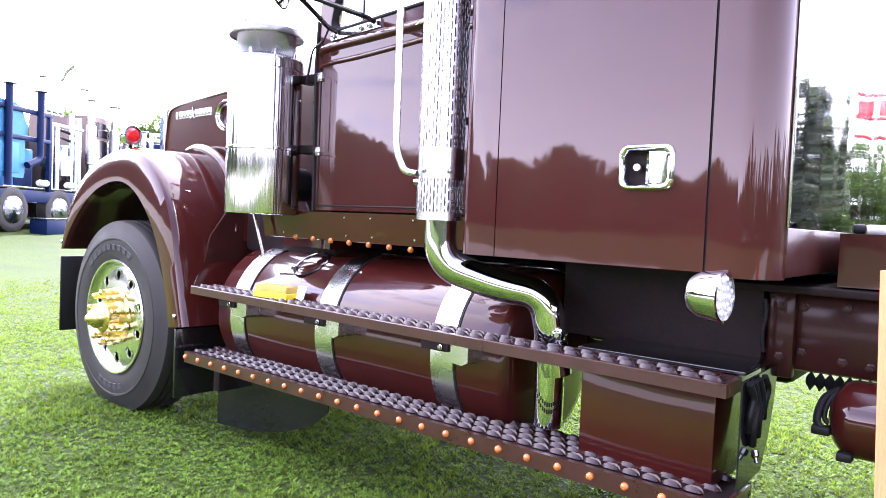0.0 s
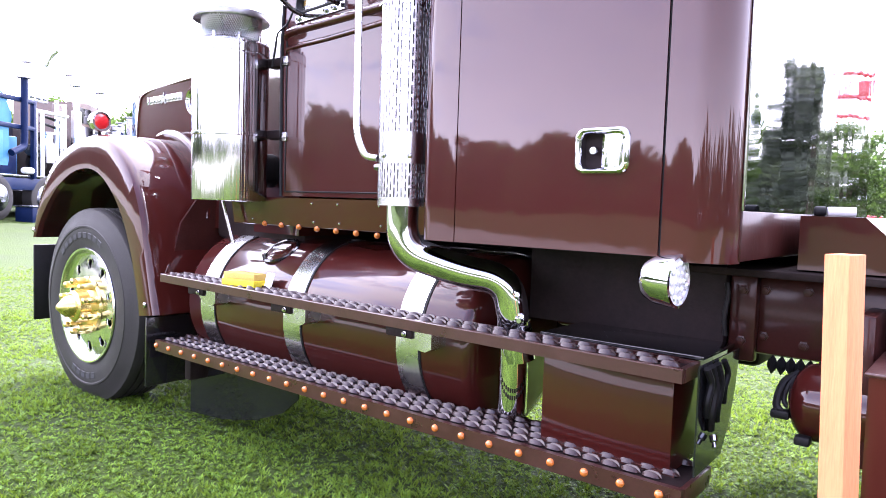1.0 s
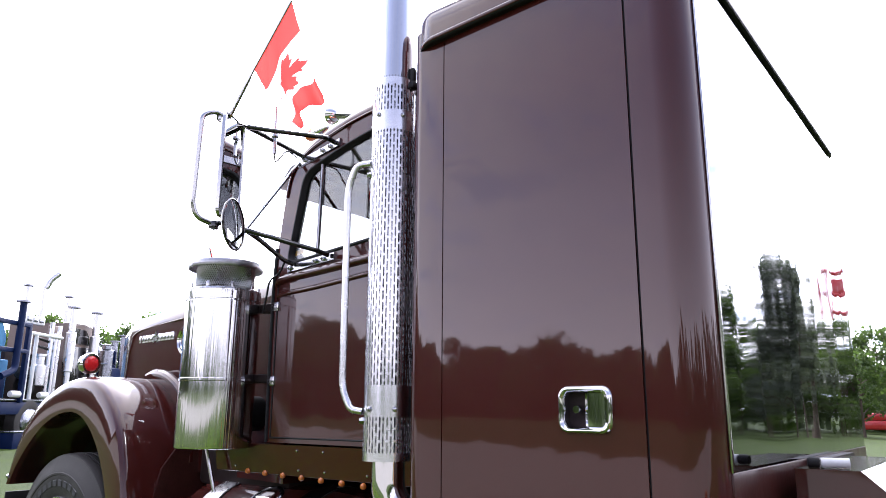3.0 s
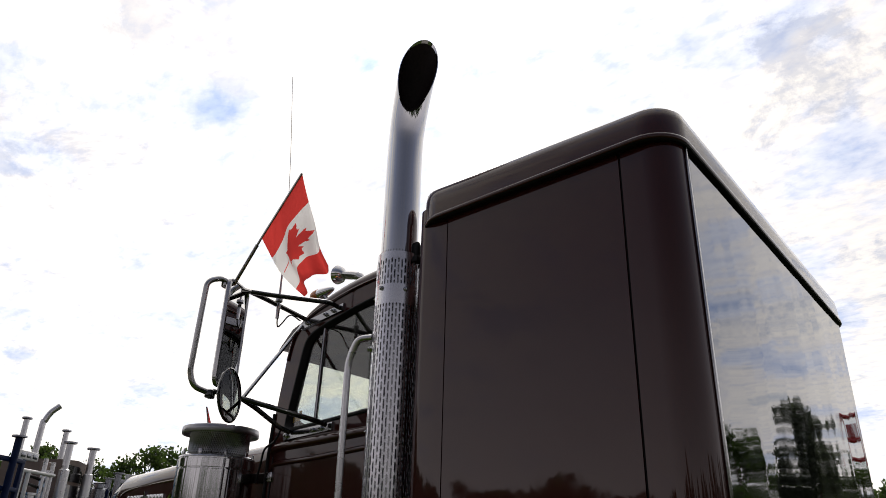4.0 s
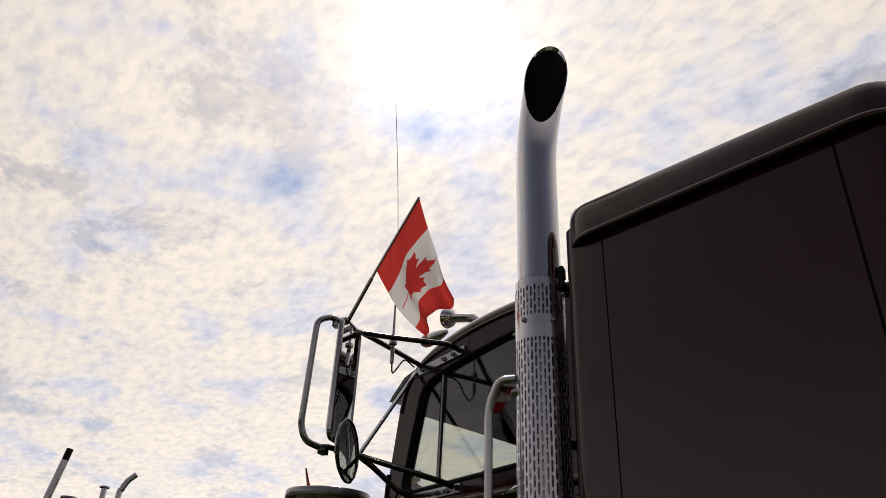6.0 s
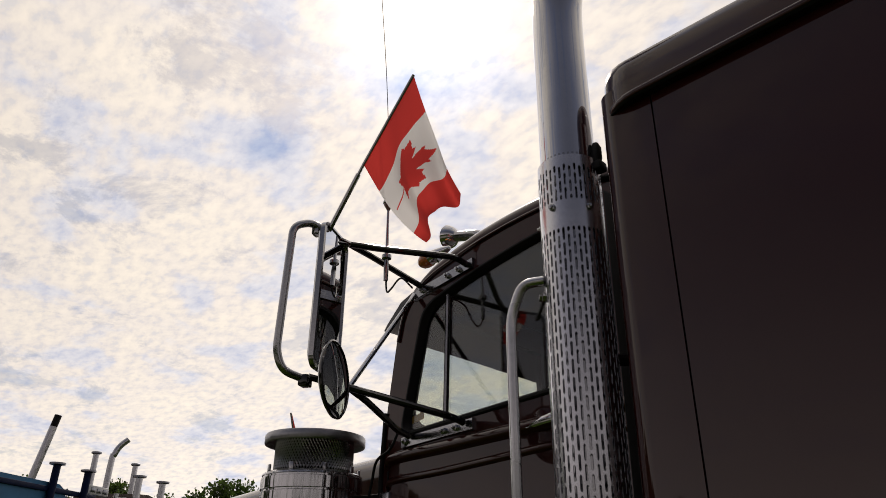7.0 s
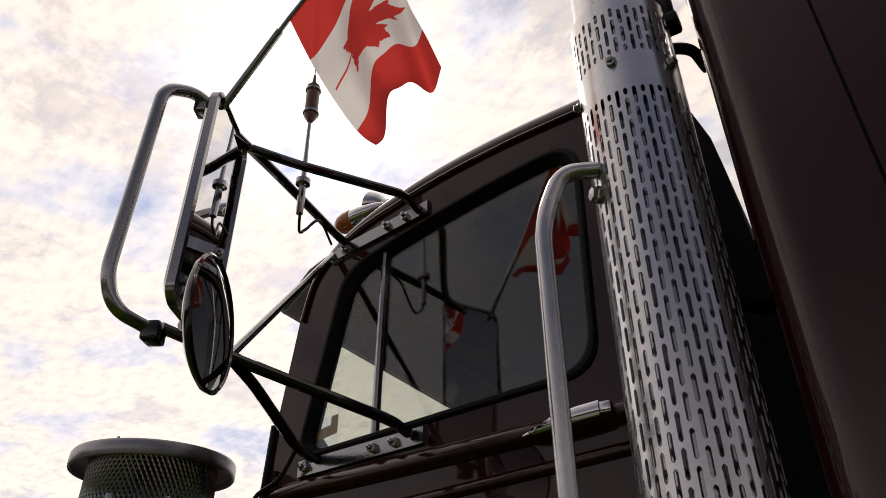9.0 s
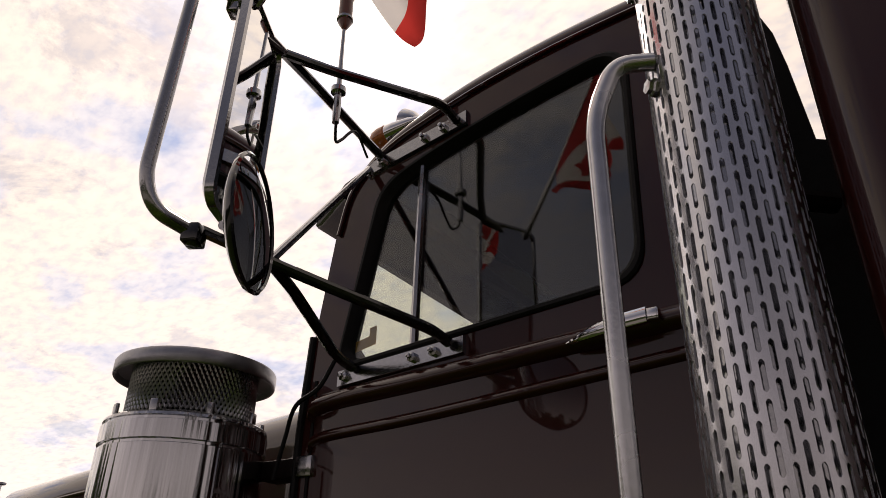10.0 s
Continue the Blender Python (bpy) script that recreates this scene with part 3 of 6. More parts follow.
def build_cab():
    far = 2 * YC - CY
    outline = [(x, z - 0.014 * max(0.0, min(1.0, 0.35 + (x + 2.19) / 0.4)) if z > 2.3 else z) for x, z in CAB_SIDE] + [(-1.30, 1.13)]
    cab = part("cab", plate(B(), outline, [cab_window(0.0)], CY, CY + 0.045), PAINT, truck, "brown cab with a split side window")
    part("far_side", plate(B(), outline, [cab_window(0.0)], far - 0.045, far), PAINT, cab)
    roof = B()
    top = spline([(x, 0, z) for x, z in CAB_SIDE[4:]], 4)
    rows = []
    ins = [(-0.003, -0.028), (-0.005, -0.020), (-0.005, -0.010), (-0.001, 0.003), (0.007, 0.015), (0.020, 0.027), (0.038, 0.037), (0.07, 0.050), (0.16, 0.066), (0.45, 0.080), (0.85, 0.084)]
    sections = ins + [(2 * (YC - CY) - a, b) for a, b in ins[::-1][1:]]
    for a, dz in sections:
        rows.append([(p.x - dz * 0.5 * max(0, 1 - (p.x + 2.19) / 0.3), CY + a, p.z + dz * min(1, 0.35 + (p.x + 2.19) / 0.4)) for p in top])
    loft(roof, rows)
    part("cab_roof", roof, PAINT, cab, "", 60)
    part("headliner", box(B(), -2.10, -1.31, CY + 0.05, far - 0.05, 2.445, 2.455), INTERIOR, cab)
    drip = B()
    tube(drip, [(p.x + 0.010 * max(0, 1 - (p.x + 2.19) / 0.3), CY - 0.005, p.z - 0.029 * min(1, 0.35 + (p.x + 2.19) / 0.4)) for p in top], 0.0055, 8)
    part("drip_rail", drip, PAINT, cab)
    # window: rubber, chrome divider, panes
    seal = B()
    o, i = cab_window(0.006), cab_window(-0.015)
    loft(seal, [[(p[0], y, p[1]) for p in l] for l, y in ((o, CY + 0.002), (o, CY - 0.004), (cab_window(0.002), CY - 0.008), (cab_window(-0.004), CY - 0.008), (cab_window(-0.008), CY - 0.002), (cab_window(-0.011), CY + 0.006), (i, CY + 0.012), (i, CY + 0.024), (o, CY + 0.05))], close_cols=True)
    part("window_seal", seal, BLACK, cab, "black window rubber")
    div = B()
    tube(div, [(-1.965, CY + 0.012, 1.935), (-1.958, CY + 0.012, 2.372)], 0.009, 8)
    part("vent_divider", div, CHROME_WORN, cab)
    part("front_pane", plate(B(), [p for p in cab_window(0.004)], [], CY + 0.016, CY + 0.019), GLASS, cab)
    part("far_pane", plate(B(), [p for p in cab_window(0.004)], [], far - 0.043, far - 0.040), GLASS, cab)
    # front wall with the two windscreen panes
    wall = B()
    hole = round_rect(2.225, 3.775, 1.97, 2.385, 0.05, 4)
    plate(wall, [(CY + 0.045, 1.13), (far - 0.045, 1.13), (far - 0.045, 2.42), (CY + 0.045, 2.42)], [hole], -2.215, -2.165, "x")
    part("front_wall", wall, PAINT, cab)
    part("windscreen", plate(B(), hole, [], -2.192, -2.188, "x"), GLASS, cab)
    part("windscreen_post", box(B(), -2.21, -2.18, YC - 0.02, YC + 0.02, 1.97, 2.385), PAINT, cab)
    visor = B()
    rows = []
    for y, k in ((CY + 0.02, 0.0), (CY + 0.05, 0.02), (YC, 0.05), (far - 0.05, 0.02), (far - 0.02, 0.0)):
        rows.append([(-2.11, y, 2.435 + k), (-2.20, y, 2.40 + k), (-2.27 - k, y, 2.33 + k * 0.5), (-2.285 - k, y, 2.31 + k * 0.5), (-2.27 - k, y, 2.312 + k * 0.5), (-2.19, y, 2.38 + k)])
    loft(visor, rows, close_cols=True, cap=True)
    part("sun_visor", visor, BLACK_GLOSS, cab)
    # rear wall, floor and fittings inside
    inside = B()
    box(inside, -1.315, -1.295, CY + 0.045, far - 0.045, 1.13, 2.55)
    box(inside, -2.2, -1.3, CY + 0.045, far - 0.045, 1.13, 1.16)
    box(inside, -2.16, -1.32, CY + 0.046, CY + 0.06, 1.16, 1.93)
    part("cab_lining", inside, INTERIOR, cab)
    dash = B()
    box(dash, -2.16, -1.93, CY + 0.10, far - 0.06, 1.55, 1.93, 0.04)
    part("dashboard", dash, INTERIOR, cab)
    wheel = B()
    c, ax = Vector((-1.86, 2.58, 1.93)), Vector((0.62, 0, 0.78))
    u, v, w = frame_of(ax)
    ring = [c + (u * math.cos(q) + v * math.sin(q)) * 0.21 for q in (2 * math.pi * k / 36 for k in range(37))]
    tube(wheel, ring, 0.013, 8, False)
    for k in range(3):
        q = 2.1 * k + 0.5
        tube(wheel, [c - w * 0.03, c + (u * math.cos(q) + v * math.sin(q)) * 0.205], 0.009, 6)
    tube(wheel, [c - w * 0.03, c - w * 0.4], 0.025, 8)
    part("steering_wheel", wheel, BLACK, cab)
    for y in (2.55, 3.45):
        seat = B()
        box(seat, -1.70, -1.40, y - 0.23, y + 0.23, 1.45, 1.60, 0.05)
        box(seat, -1.48, -1.36, y - 0.23, y + 0.23, 1.55, 2.12, 0.05)
        part("cab_seat", seat, INTERIOR, cab)
    # door lines, belt mouldings, handle
    gap = B()
    tube(gap, [(-2.203, CY - 0.0005, 1.15), (-2.206, CY - 0.0005, 1.90)], 0.004, 6)
    tube(gap, [(-2.203, CY - 0.0005, 1.150), (-1.31, CY - 0.0005, 1.152)], 0.004, 6)
    part("door_gap", gap, BLACK, cab)
    for name, zs, depth in (("belt_moulding", ((1.842, 1.856, 1.890), 0.030), 0.022), ("lower_moulding", ((1.776, 1.790, 1.836), 0.018), 0.012)):
        mo = B()
        pts = spline([(-2.205, 0, zs[0][0] - 0.02), (-2.17, 0, zs[0][0]), (-1.9, 0, zs[0][1]), (-1.305, 0, zs[0][2])], 6)
        h = zs[1]
        rows = [[(p.x, CY + 0.002, p.z + h), (p.x, CY - depth * 0.5, p.z + h * 0.8), (p.x, CY - depth, p.z + h * 0.25), (p.x, CY - depth * 0.9, p.z - h * 0.15), (p.x, CY + 0.002, p.z - h * 0.45)] for p in pts]
        loft(mo, rows, cap=True)
        part(name, mo, PAINT, cab, "", 60)
    hd = B()
    rows = []
    for x, y, z, h in ((-1.622, 0.030, 1.868, 0.0012), (-1.61, 0.034, 1.870, 0.004), (-1.59, 0.039, 1.874, 0.008), (-1.56, 0.043, 1.879, 0.011), (-1.52, 0.044, 1.884, 0.0125), (-1.482, 0.042, 1.888, 0.0125)):
        rows.append([(x, CY - y, z - h), (x, CY - y - 0.003, z - h * 0.4), (x, CY - y - 0.003, z + h * 0.5), (x, CY - y + 0.001, z + h), (x, CY - y + 0.007, z + h * 0.7), (x, CY - y + 0.007, z - h * 0.8)])
    loft(hd, rows, close_cols=True, cap=True)
    box(hd, -1.484, -1.462, CY - 0.043, CY + 0.002, 1.878, 1.898, 0.004)
    part("door_handle", hd, CHROME, cab, "chrome door handle")
    # skirt under the door with a row of small lamps
    sill = B()
    tuck = lambda z: CY - 0.004 + 0.17 * (1.122 - z)
    loft(sill, [[(x, tuck(1.122), 1.122), (x, tuck(0.998), 0.998), (x, tuck(0.998) + 0.004, 0.995), (x, CY + 0.05, 0.995), (x, CY + 0.05, 1.122)] for x in (-2.60, -1.16)], close_cols=True, cap=True)
    part("cab_skirt", sill, PAINT, cab)
    for x in (-2.45, -2.02, -1.86, -1.62):
        for z in (1.02, 1.10):
            part("skirt_screw", lathe(B(), [(0.006, -0.002), (0.005, 0.004), (0, 0.005)], (x, tuck(z), z), (0, -1, -0.17), 8), CHROME_WORN, cab)
    for k in range(7):
        z = 1.002 - 0.0035 * k
        part("marker_lamp", lathe(B(), [(0.013, -0.004), (0.013, 0.0), (0.012, 0.006), (0.007, 0.011), (0.0, 0.012)], (-2.363 + 0.1193 * k, tuck(z), z), (0, -1, -0.2), 12), AMBER, cab, "small amber marker lamp")
    # roof fittings
    horn = B()
    lathe(horn, [(0.0, 0.06), (0.03, 0.055), (0.05, 0.03), (0.055, 0.0), (0.045, -0.02)], (-1.75, 2.42, 2.64), (0, 0, 1), 20)
    part("roof_beacon", horn, CHROME, cab, "small chrome dome on the cab roof")
    for y in (2.33, 2.72, 3.0, 3.28, 3.67):
        am = B()
        lathe(am, [(0.032, -0.02), (0.033, 0.0), (0.028, 0.022), (0.014, 0.04), (0.0, 0.044)], (-2.12, y, 2.505 + 0.02 * (1 - abs(y - 3))), (-0.75, 0, 0.6), 14)
        part("roof_marker_lamp", am, AMBER, cab, "amber cab roof marker lamp")
    part("sleeper_boot", plate(B(), [(-1.296, 1.0), (-1.180, 1.0), (-1.180, 2.082), (-1.197, 2.09), (-1.208, 2.233), (-1.2165, 2.304), (-1.25, 2.42), (-1.296, 2.47)], [], 2.08, far - 0.06), BLACK, cab, "black bellows between cab and sleeper")
    lamp_at = Vector((-2.195, 2.280, 2.598))
    bullet = part("roof_bullet_lamp", lathe(B(), [(0.0, -0.135), (0.009, -0.131), (0.019, -0.100), (0.026, -0.060), (0.028, -0.036), (0.026, -0.028)], lamp_at, (-1, 0, -0.12), 20), CHROME, cab, "chrome bullet lamp on the roof")
    part("bullet_lens", lathe(B(), [(0.026, -0.034), (0.030, -0.030), (0.031, -0.012), (0.028, 0.006), (0.018, 0.022), (0.008, 0.029), (0.0, 0.031)], lamp_at, (-1, 0, -0.12), 18), AMBER, bullet, "amber lens")
    part("lamp_foot", tube(B(), [lamp_at + Vector((0.07, 0, -0.01)), (-2.03, 2.29, 2.47)], 0.012, 8), CHROME_WORN, bullet)
    bell = part("roof_horn", lathe(B(), [(0.0, -0.03), (0.022, -0.028), (0.040, -0.012), (0.050, 0.012), (0.052, 0.018), (0.046, 0.016)], (-2.234, 2.469, 2.786), (-0.9, 0, 0.25), 20), CHROME, cab, "small chrome horn bell above the roof")
    part("horn_tube", tube(B(), spline([(-2.209, 2.469, 2.780), (-2.08, 2.469, 2.74), (-1.98, 2.469, 2.66), (-1.96, 2.469, 2.53)], 5), [0.022] * 6 + [0.014] * 10, 10), CHROME_WORN, bell)
    part("window_sticker", plate(B(), [(-2.124, 1.955), (-2.070, 1.965), (-2.070, 2.006), (-2.088, 2.003), (-2.088, 1.985), (-2.124, 1.978)], [], CY + 0.0205, CY + 0.0215), YELLOW, cab, "yellow sticker inside the window")
    return cab


cab = build_cab()


def build_hood():
    rows = []
    for x, half, zt, r in ((-4.16, 0.48, 1.745, 0.15), (-4.13, 0.535, 1.79, 0.14), (-4.08, 0.57, 1.815, 0.12), (-3.95, 0.595, 1.845, 0.10), (-3.4, 0.62, 1.880, 0.095), (-2.8, 0.68, 1.905, 0.095), (-2.45, 0.72, 1.915, 0.095), (-2.21, 0.76, 1.925, 0.095)):
        sec = [(x, YC - half, 0.95), (x, YC - half, 1.3), (x, YC - half, zt - r - 0.012)]
        sec += [(x, YC - half + r - r * math.cos(radians(a)), zt - r + r * math.sin(radians(a))) for a in range(0, 91, 10)]
        sec += [(x, YC, zt + 0.03)]
        sec += [(x, 2 * YC - p[1], p[2]) for p in sec[::-1][1:]]
        rows.append(sec)
    bm = B()
    loft(bm, rows, cap=True)
    hood = part("hood", bm, PAINT, truck, "brown engine hood with chrome lettering shapes", 50)
    lip = B()
    tube(lip, spline([(-3.97, 2.406, 1.46), (-3.94, 2.404, 1.66), (-3.88, 2.400, 1.735), (-3.6, 2.394, 1.768), (-3.0, 2.340, 1.795)], 8), 0.006, 8)
    part("hood_crease", lip, PAINT, hood)
    # the badge: plain bars either side of a star
    y0 = lambda x: YC - 0.62 - (x + 3.4) * 0.09 if x > -3.4 else YC - 0.62 + (-3.4 - x) * 0.07
    for k in range(11):
        if k == 5:
            continue
        x = -3.845 + 0.0400 * k
        part("badge_bar", box(B(), x, x + 0.031, y0(x) - 0.012, y0(x) + 0.006, 1.666, 1.712, 0.002), ALLOY, hood)
    st = B()
    cx = -3.63
    pts = [(cx + (0.045 if i % 2 == 0 else 0.018) * math.sin(2 * math.pi * i / 10), 1.690 + (0.045 if i % 2 == 0 else 0.018) * math.cos(2 * math.pi * i / 10)) for i in range(10)]
    plate(st, pts, [], y0(cx) - 0.014, y0(cx) + 0.004)
    part("badge_star", st, ALLOY, hood)
    ring = B()
    for r in (0.082, 0.060):
        lathe(ring, [(r + 0.008, 0), (r + 0.007, 0.02), (r, 0.026), (r - 0.007, 0.018), (r - 0.007, 0.0)], (-3.235, 2.368, 1.650), (0.09, -1, 0), 28)
    part("intake_ring", ring, CHROME, hood, "chrome ring on the hood side")
    arch = B()
    edge = spline([(-3.58, 2.34, 1.455), (-3.50, 2.33, 1.468), (-3.40, 2.32, 1.462), (-3.29, 2.31, 1.432), (-3.18, 2.305, 1.374), (-3.11, 2.30, 1.30), (-3.06, 2.30, 1.18), (-3.04, 2.30, 1.0)], 6)
    tube(arch, edge, 0.026, 10)
    part("hood_side_bead", arch, PAINT, hood)
    skirt = B()
    plate(skirt, [(p.x, p.z) for p in edge] + [(-3.58, 1.0)], [], 2.305, 2.335)
    part("hood_skirt", skirt, PAINT, hood)
    # the shade inside the engine bay is in this block's near-black colour
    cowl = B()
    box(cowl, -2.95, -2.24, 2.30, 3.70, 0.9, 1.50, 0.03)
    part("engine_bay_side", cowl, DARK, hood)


build_hood()


def build_fender():
    outer = spline([(-4.37, 0, 0.835), (-4.32, 0, 1.00), (-4.20, 0, 1.19), (-4.03, 0, 1.325), (-3.82, 0, 1.402), (-3.62, 0, 1.432), (-3.44, 0, 1.415), (-3.28, 0, 1.33), (-3.16, 0, 1.20), (-3.075, 0, 1.02), (-3.02, 0, 0.80), (-2.975, 0, 0.62), (-2.945, 0, 0.52)], 6)
    inner = spline([(-4.325, 0, 0.835), (-4.27, 0, 0.93), (-4.14, 0, 1.06), (-3.98, 0, 1.17), (-3.80, 0, 1.235), (-3.62, 0, 1.245), (-3.47, 0, 1.19), (-3.34, 0, 1.08), (-3.245, 0, 0.95), (-3.175, 0, 0.80), (-3.13, 0, 0.66), (-3.105, 0, 0.57), (-3.095, 0, 0.50)], 6)
    rows = []
    for i, (o, n) in enumerate(zip(outer, inner)):
        d = (o - n)
        d.normalize()
        rows.append([n + Vector((0, 2.30, 0)), n + Vector((0, 1.975, 0)), n + d * 0.004 + Vector((0, 1.952, 0)), n.lerp(o, 0.5) + Vector((0, 1.945, 0)), o - d * 0.02 + Vector((0, 1.950, 0)), o - d * 0.004 + Vector((0, 1.962, 0)), o + d * 0.005 + Vector((0, 1.985, 0)), o + d * 0.009 + Vector((0, 2.06, 0)), o + d * 0.011 + Vector((0, 2.18, 0)), o + d * 0.010 + Vector((0, 2.32, 0)), o + d * 0.006 + Vector((0, 2.46, 0))])
    bm = B()
    loft(bm, rows, cap=False)
    fender = part("front_fender", bm, PAINT, truck, "brown rounded front fender", 40)
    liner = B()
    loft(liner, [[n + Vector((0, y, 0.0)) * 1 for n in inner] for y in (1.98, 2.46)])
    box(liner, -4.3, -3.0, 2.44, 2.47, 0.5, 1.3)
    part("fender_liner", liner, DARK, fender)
    splash = B()
    plate(splash, [(2.02, 0.50), (2.60, 0.50), (2.60, 1.25), (2.34, 1.25), (2.14, 0.98)], [], -3.035, -3.02, "x")
    part("splash_panel", splash, PAINT_DULL, fender)
    for x, z in ((-3.02, 0.565), (-4.335, 0.88)):
        part("fender_bolt", lathe(B(), [(0.014, 0), (0.013, 0.006), (0.006, 0.010), (0, 0.011)], (x, 1.945, z), (0, -1, 0), 12), CHROME_WORN, fender)
    # a curved row of small unreadable marks
    path = spline([(-3.385, 2.194, 1.402), (-3.285, 2.166, 1.345), (-3.225, 2.140, 1.285), (-3.155, 2.082, 1.212)], 6)
    for k in range(13):
        f = k / 12 * (len(path) - 1)
        a, b = path[int(f)], path[min(int(f) + 1, len(path) - 1)]
        c = a.lerp(b, f - int(f))
        along = (path[min(int(f) + 1, len(path) - 1)] - path[max(int(f) - 1, 0)]).normalized()
        up = Vector((0, 1, 0)).cross(along).normalized()
        m3 = Matrix((along, up.cross(along), up)).transposed()
        part("decal_mark", obox(B(), c + up * 0.004, (0.013, 0.026 if k else 0.036, 0.002), m3), STRAP, fender)
    base = Vector((-3.64, 2.02, 1.43))
    lamp = part("fender_lamp", lathe(B(), [(0.010, -0.075), (0.030, -0.07), (0.052, -0.045), (0.060, -0.01), (0.060, 0.0), (0.055, 0.008), (0.044, 0.008), (0.043, 0.0)], base + Vector((0.0, 0.0, 0.085)), (0.99, 0.14, 0), 28, cap0=True), CHROME, fender, "bullet-shaped chrome lamp with red lens")
    part("lamp_post", tube(B(), [base + Vector((-0.02, 0, -0.01)), base + Vector((-0.02, 0, 0.03))], 0.010, 10), DARK, fender)
    part("red_lens", lathe(B(), [(0.043, 0.004), (0.034, 0.010), (0.018, 0.014), (0.0, 0.015)], base + Vector((0, 0, 0.085)), (0.99, 0.14, 0), 24), RED_LENS, fender, "red lamp lens")


build_fender()


def build_wheel(cx, y_out, cz, radius, parent_label):
    wheel = part("front_wheel", lathe(B(), [(0.12, 0.10), (0.30, 0.12), (0.30, 0.24)], (cx, y_out, cz), (0, 1, 0), 24), DARK, truck, parent_label)
    R = radius
    prof = [(0.305, 0.035), (0.318, 0.018), (0.345, 0.008), (0.40, 0.0), (0.435, 0.001), (0.438, -0.002), (0.448, -0.002), (0.451, 0.002), (0.485, 0.012), (0.505, 0.022), (R - 0.006, 0.030), (R, 0.042)]
    for k in range(4):
        y = 0.085 + 0.045 * k
        prof += [(R + 0.004, y - 0.006), (R - 0.010, y - 0.004), (R - 0.010, y + 0.004), (R + 0.004, y + 0.006)]
    prof += [(R, 0.262), (0.50, 0.28), (0.40, 0.30), (0.305, 0.27)]
    part("tyre", lathe(B(), prof, (cx, y_out, cz), (0, 1, 0), 72), RUBBER, wheel, "black highway tyre with raised marks")
    # raised sidewall marks in place of the maker's lettering
    for a0, cnt in ((62, 9), (248, 5)):
        for k in range(cnt):
            bm = B()
            q0 = radians(a0 + 8.5 * k)
            rows = []
            for t in (0, 0.35, 0.7, 1.0):
                q = q0 + radians(5.2) * t
                rows.append([(cx + r * math.cos(q), y_out + y, cz + r * math.sin(q)) for r, y in ((0.378, 0.003), (0.380, -0.0015), (0.410, -0.0028), (0.413, 0.002))])
            loft(bm, rows)
            part("sidewall_mark", bm, RUBBER_LIGHT, wheel)
    # polished disc wheel with ten hand holes
    rim = B()
    seg, holes = 80, 10
    prof = [(0.318, 0.024), (0.326, 0.010), (0.322, 0.002), (0.312, 0.004), (0.306, 0.016), (0.296, 0.034), (0.285, 0.042), (0.262, 0.036), (0.225, 0.028), (0.205, 0.026), (0.160, 0.022), (0.10, 0.020)]
    rows = [[Vector((cx + r * math.cos(2 * math.pi * i / seg), y_out + y, cz + r * math.sin(2 * math.pi * i / seg))) for i in range(seg)] for r, y in prof]
    vs = [[rim.verts.new(p) for p in row] for row in rows]
    for i in range(len(prof) - 1):
        for j in range(seg):
            if 7 <= i <= 8 and j % 8 in (3, 4):
                continue
            rim.faces.new((vs[i][j], vs[i][(j + 1) % seg], vs[i + 1][(j + 1) % seg], vs[i + 1][j]))
    for k in range(holes):
        q = 2 * math.pi * (k * 8 + 4) / seg
        c = Vector((cx + 0.234 * math.cos(q), y_out + 0.031, cz + 0.234 * math.sin(q)))
        lathe(rim, [(0.036, -0.001), (0.027, 0.0), (0.0255, 0.004), (0.0255, 0.010)], c, (0, 1, 0), 16)
    part("rim", rim, ALLOY, wheel, "polished ten-hole alloy rim")
    hub = B()
    lathe(hub, [(0.155, 0.022), (0.150, 0.010), (0.12, 0.004), (0.095, -0.005), (0.088, -0.06), (0.080, -0.068), (0.062, -0.072), (0.055, -0.105), (0.035, -0.125), (0.012, -0.150), (0.0, -0.152)], (cx, y_out, cz), (0, 1, 0), 30)
    part("hub_cover", hub, GOLD, wheel, "yellow-gold pointed hub cover")
    for k in range(10):
        q = 2 * math.pi * (k + 0.5) / 10
        c = (cx + 0.140 * math.cos(q), y_out + 0.018, cz + 0.140 * math.sin(q))
        nut = B()
        lathe(nut, [(0.024, 0.0), (0.024, 0.012), (0.019, 0.015), (0.019, 0.060), (0.015, 0.066), (0.019, 0.071), (0.017, 0.088), (0.008, 0.096), (0.0, 0.097)], c, (0, -1, 0), 12)
        part("lug_nut", nut, GOLD, wheel, "gold lug nut cover")


build_wheel(-3.690, 1.955, 0.486, 0.545, "steered front wheel with polished rim")


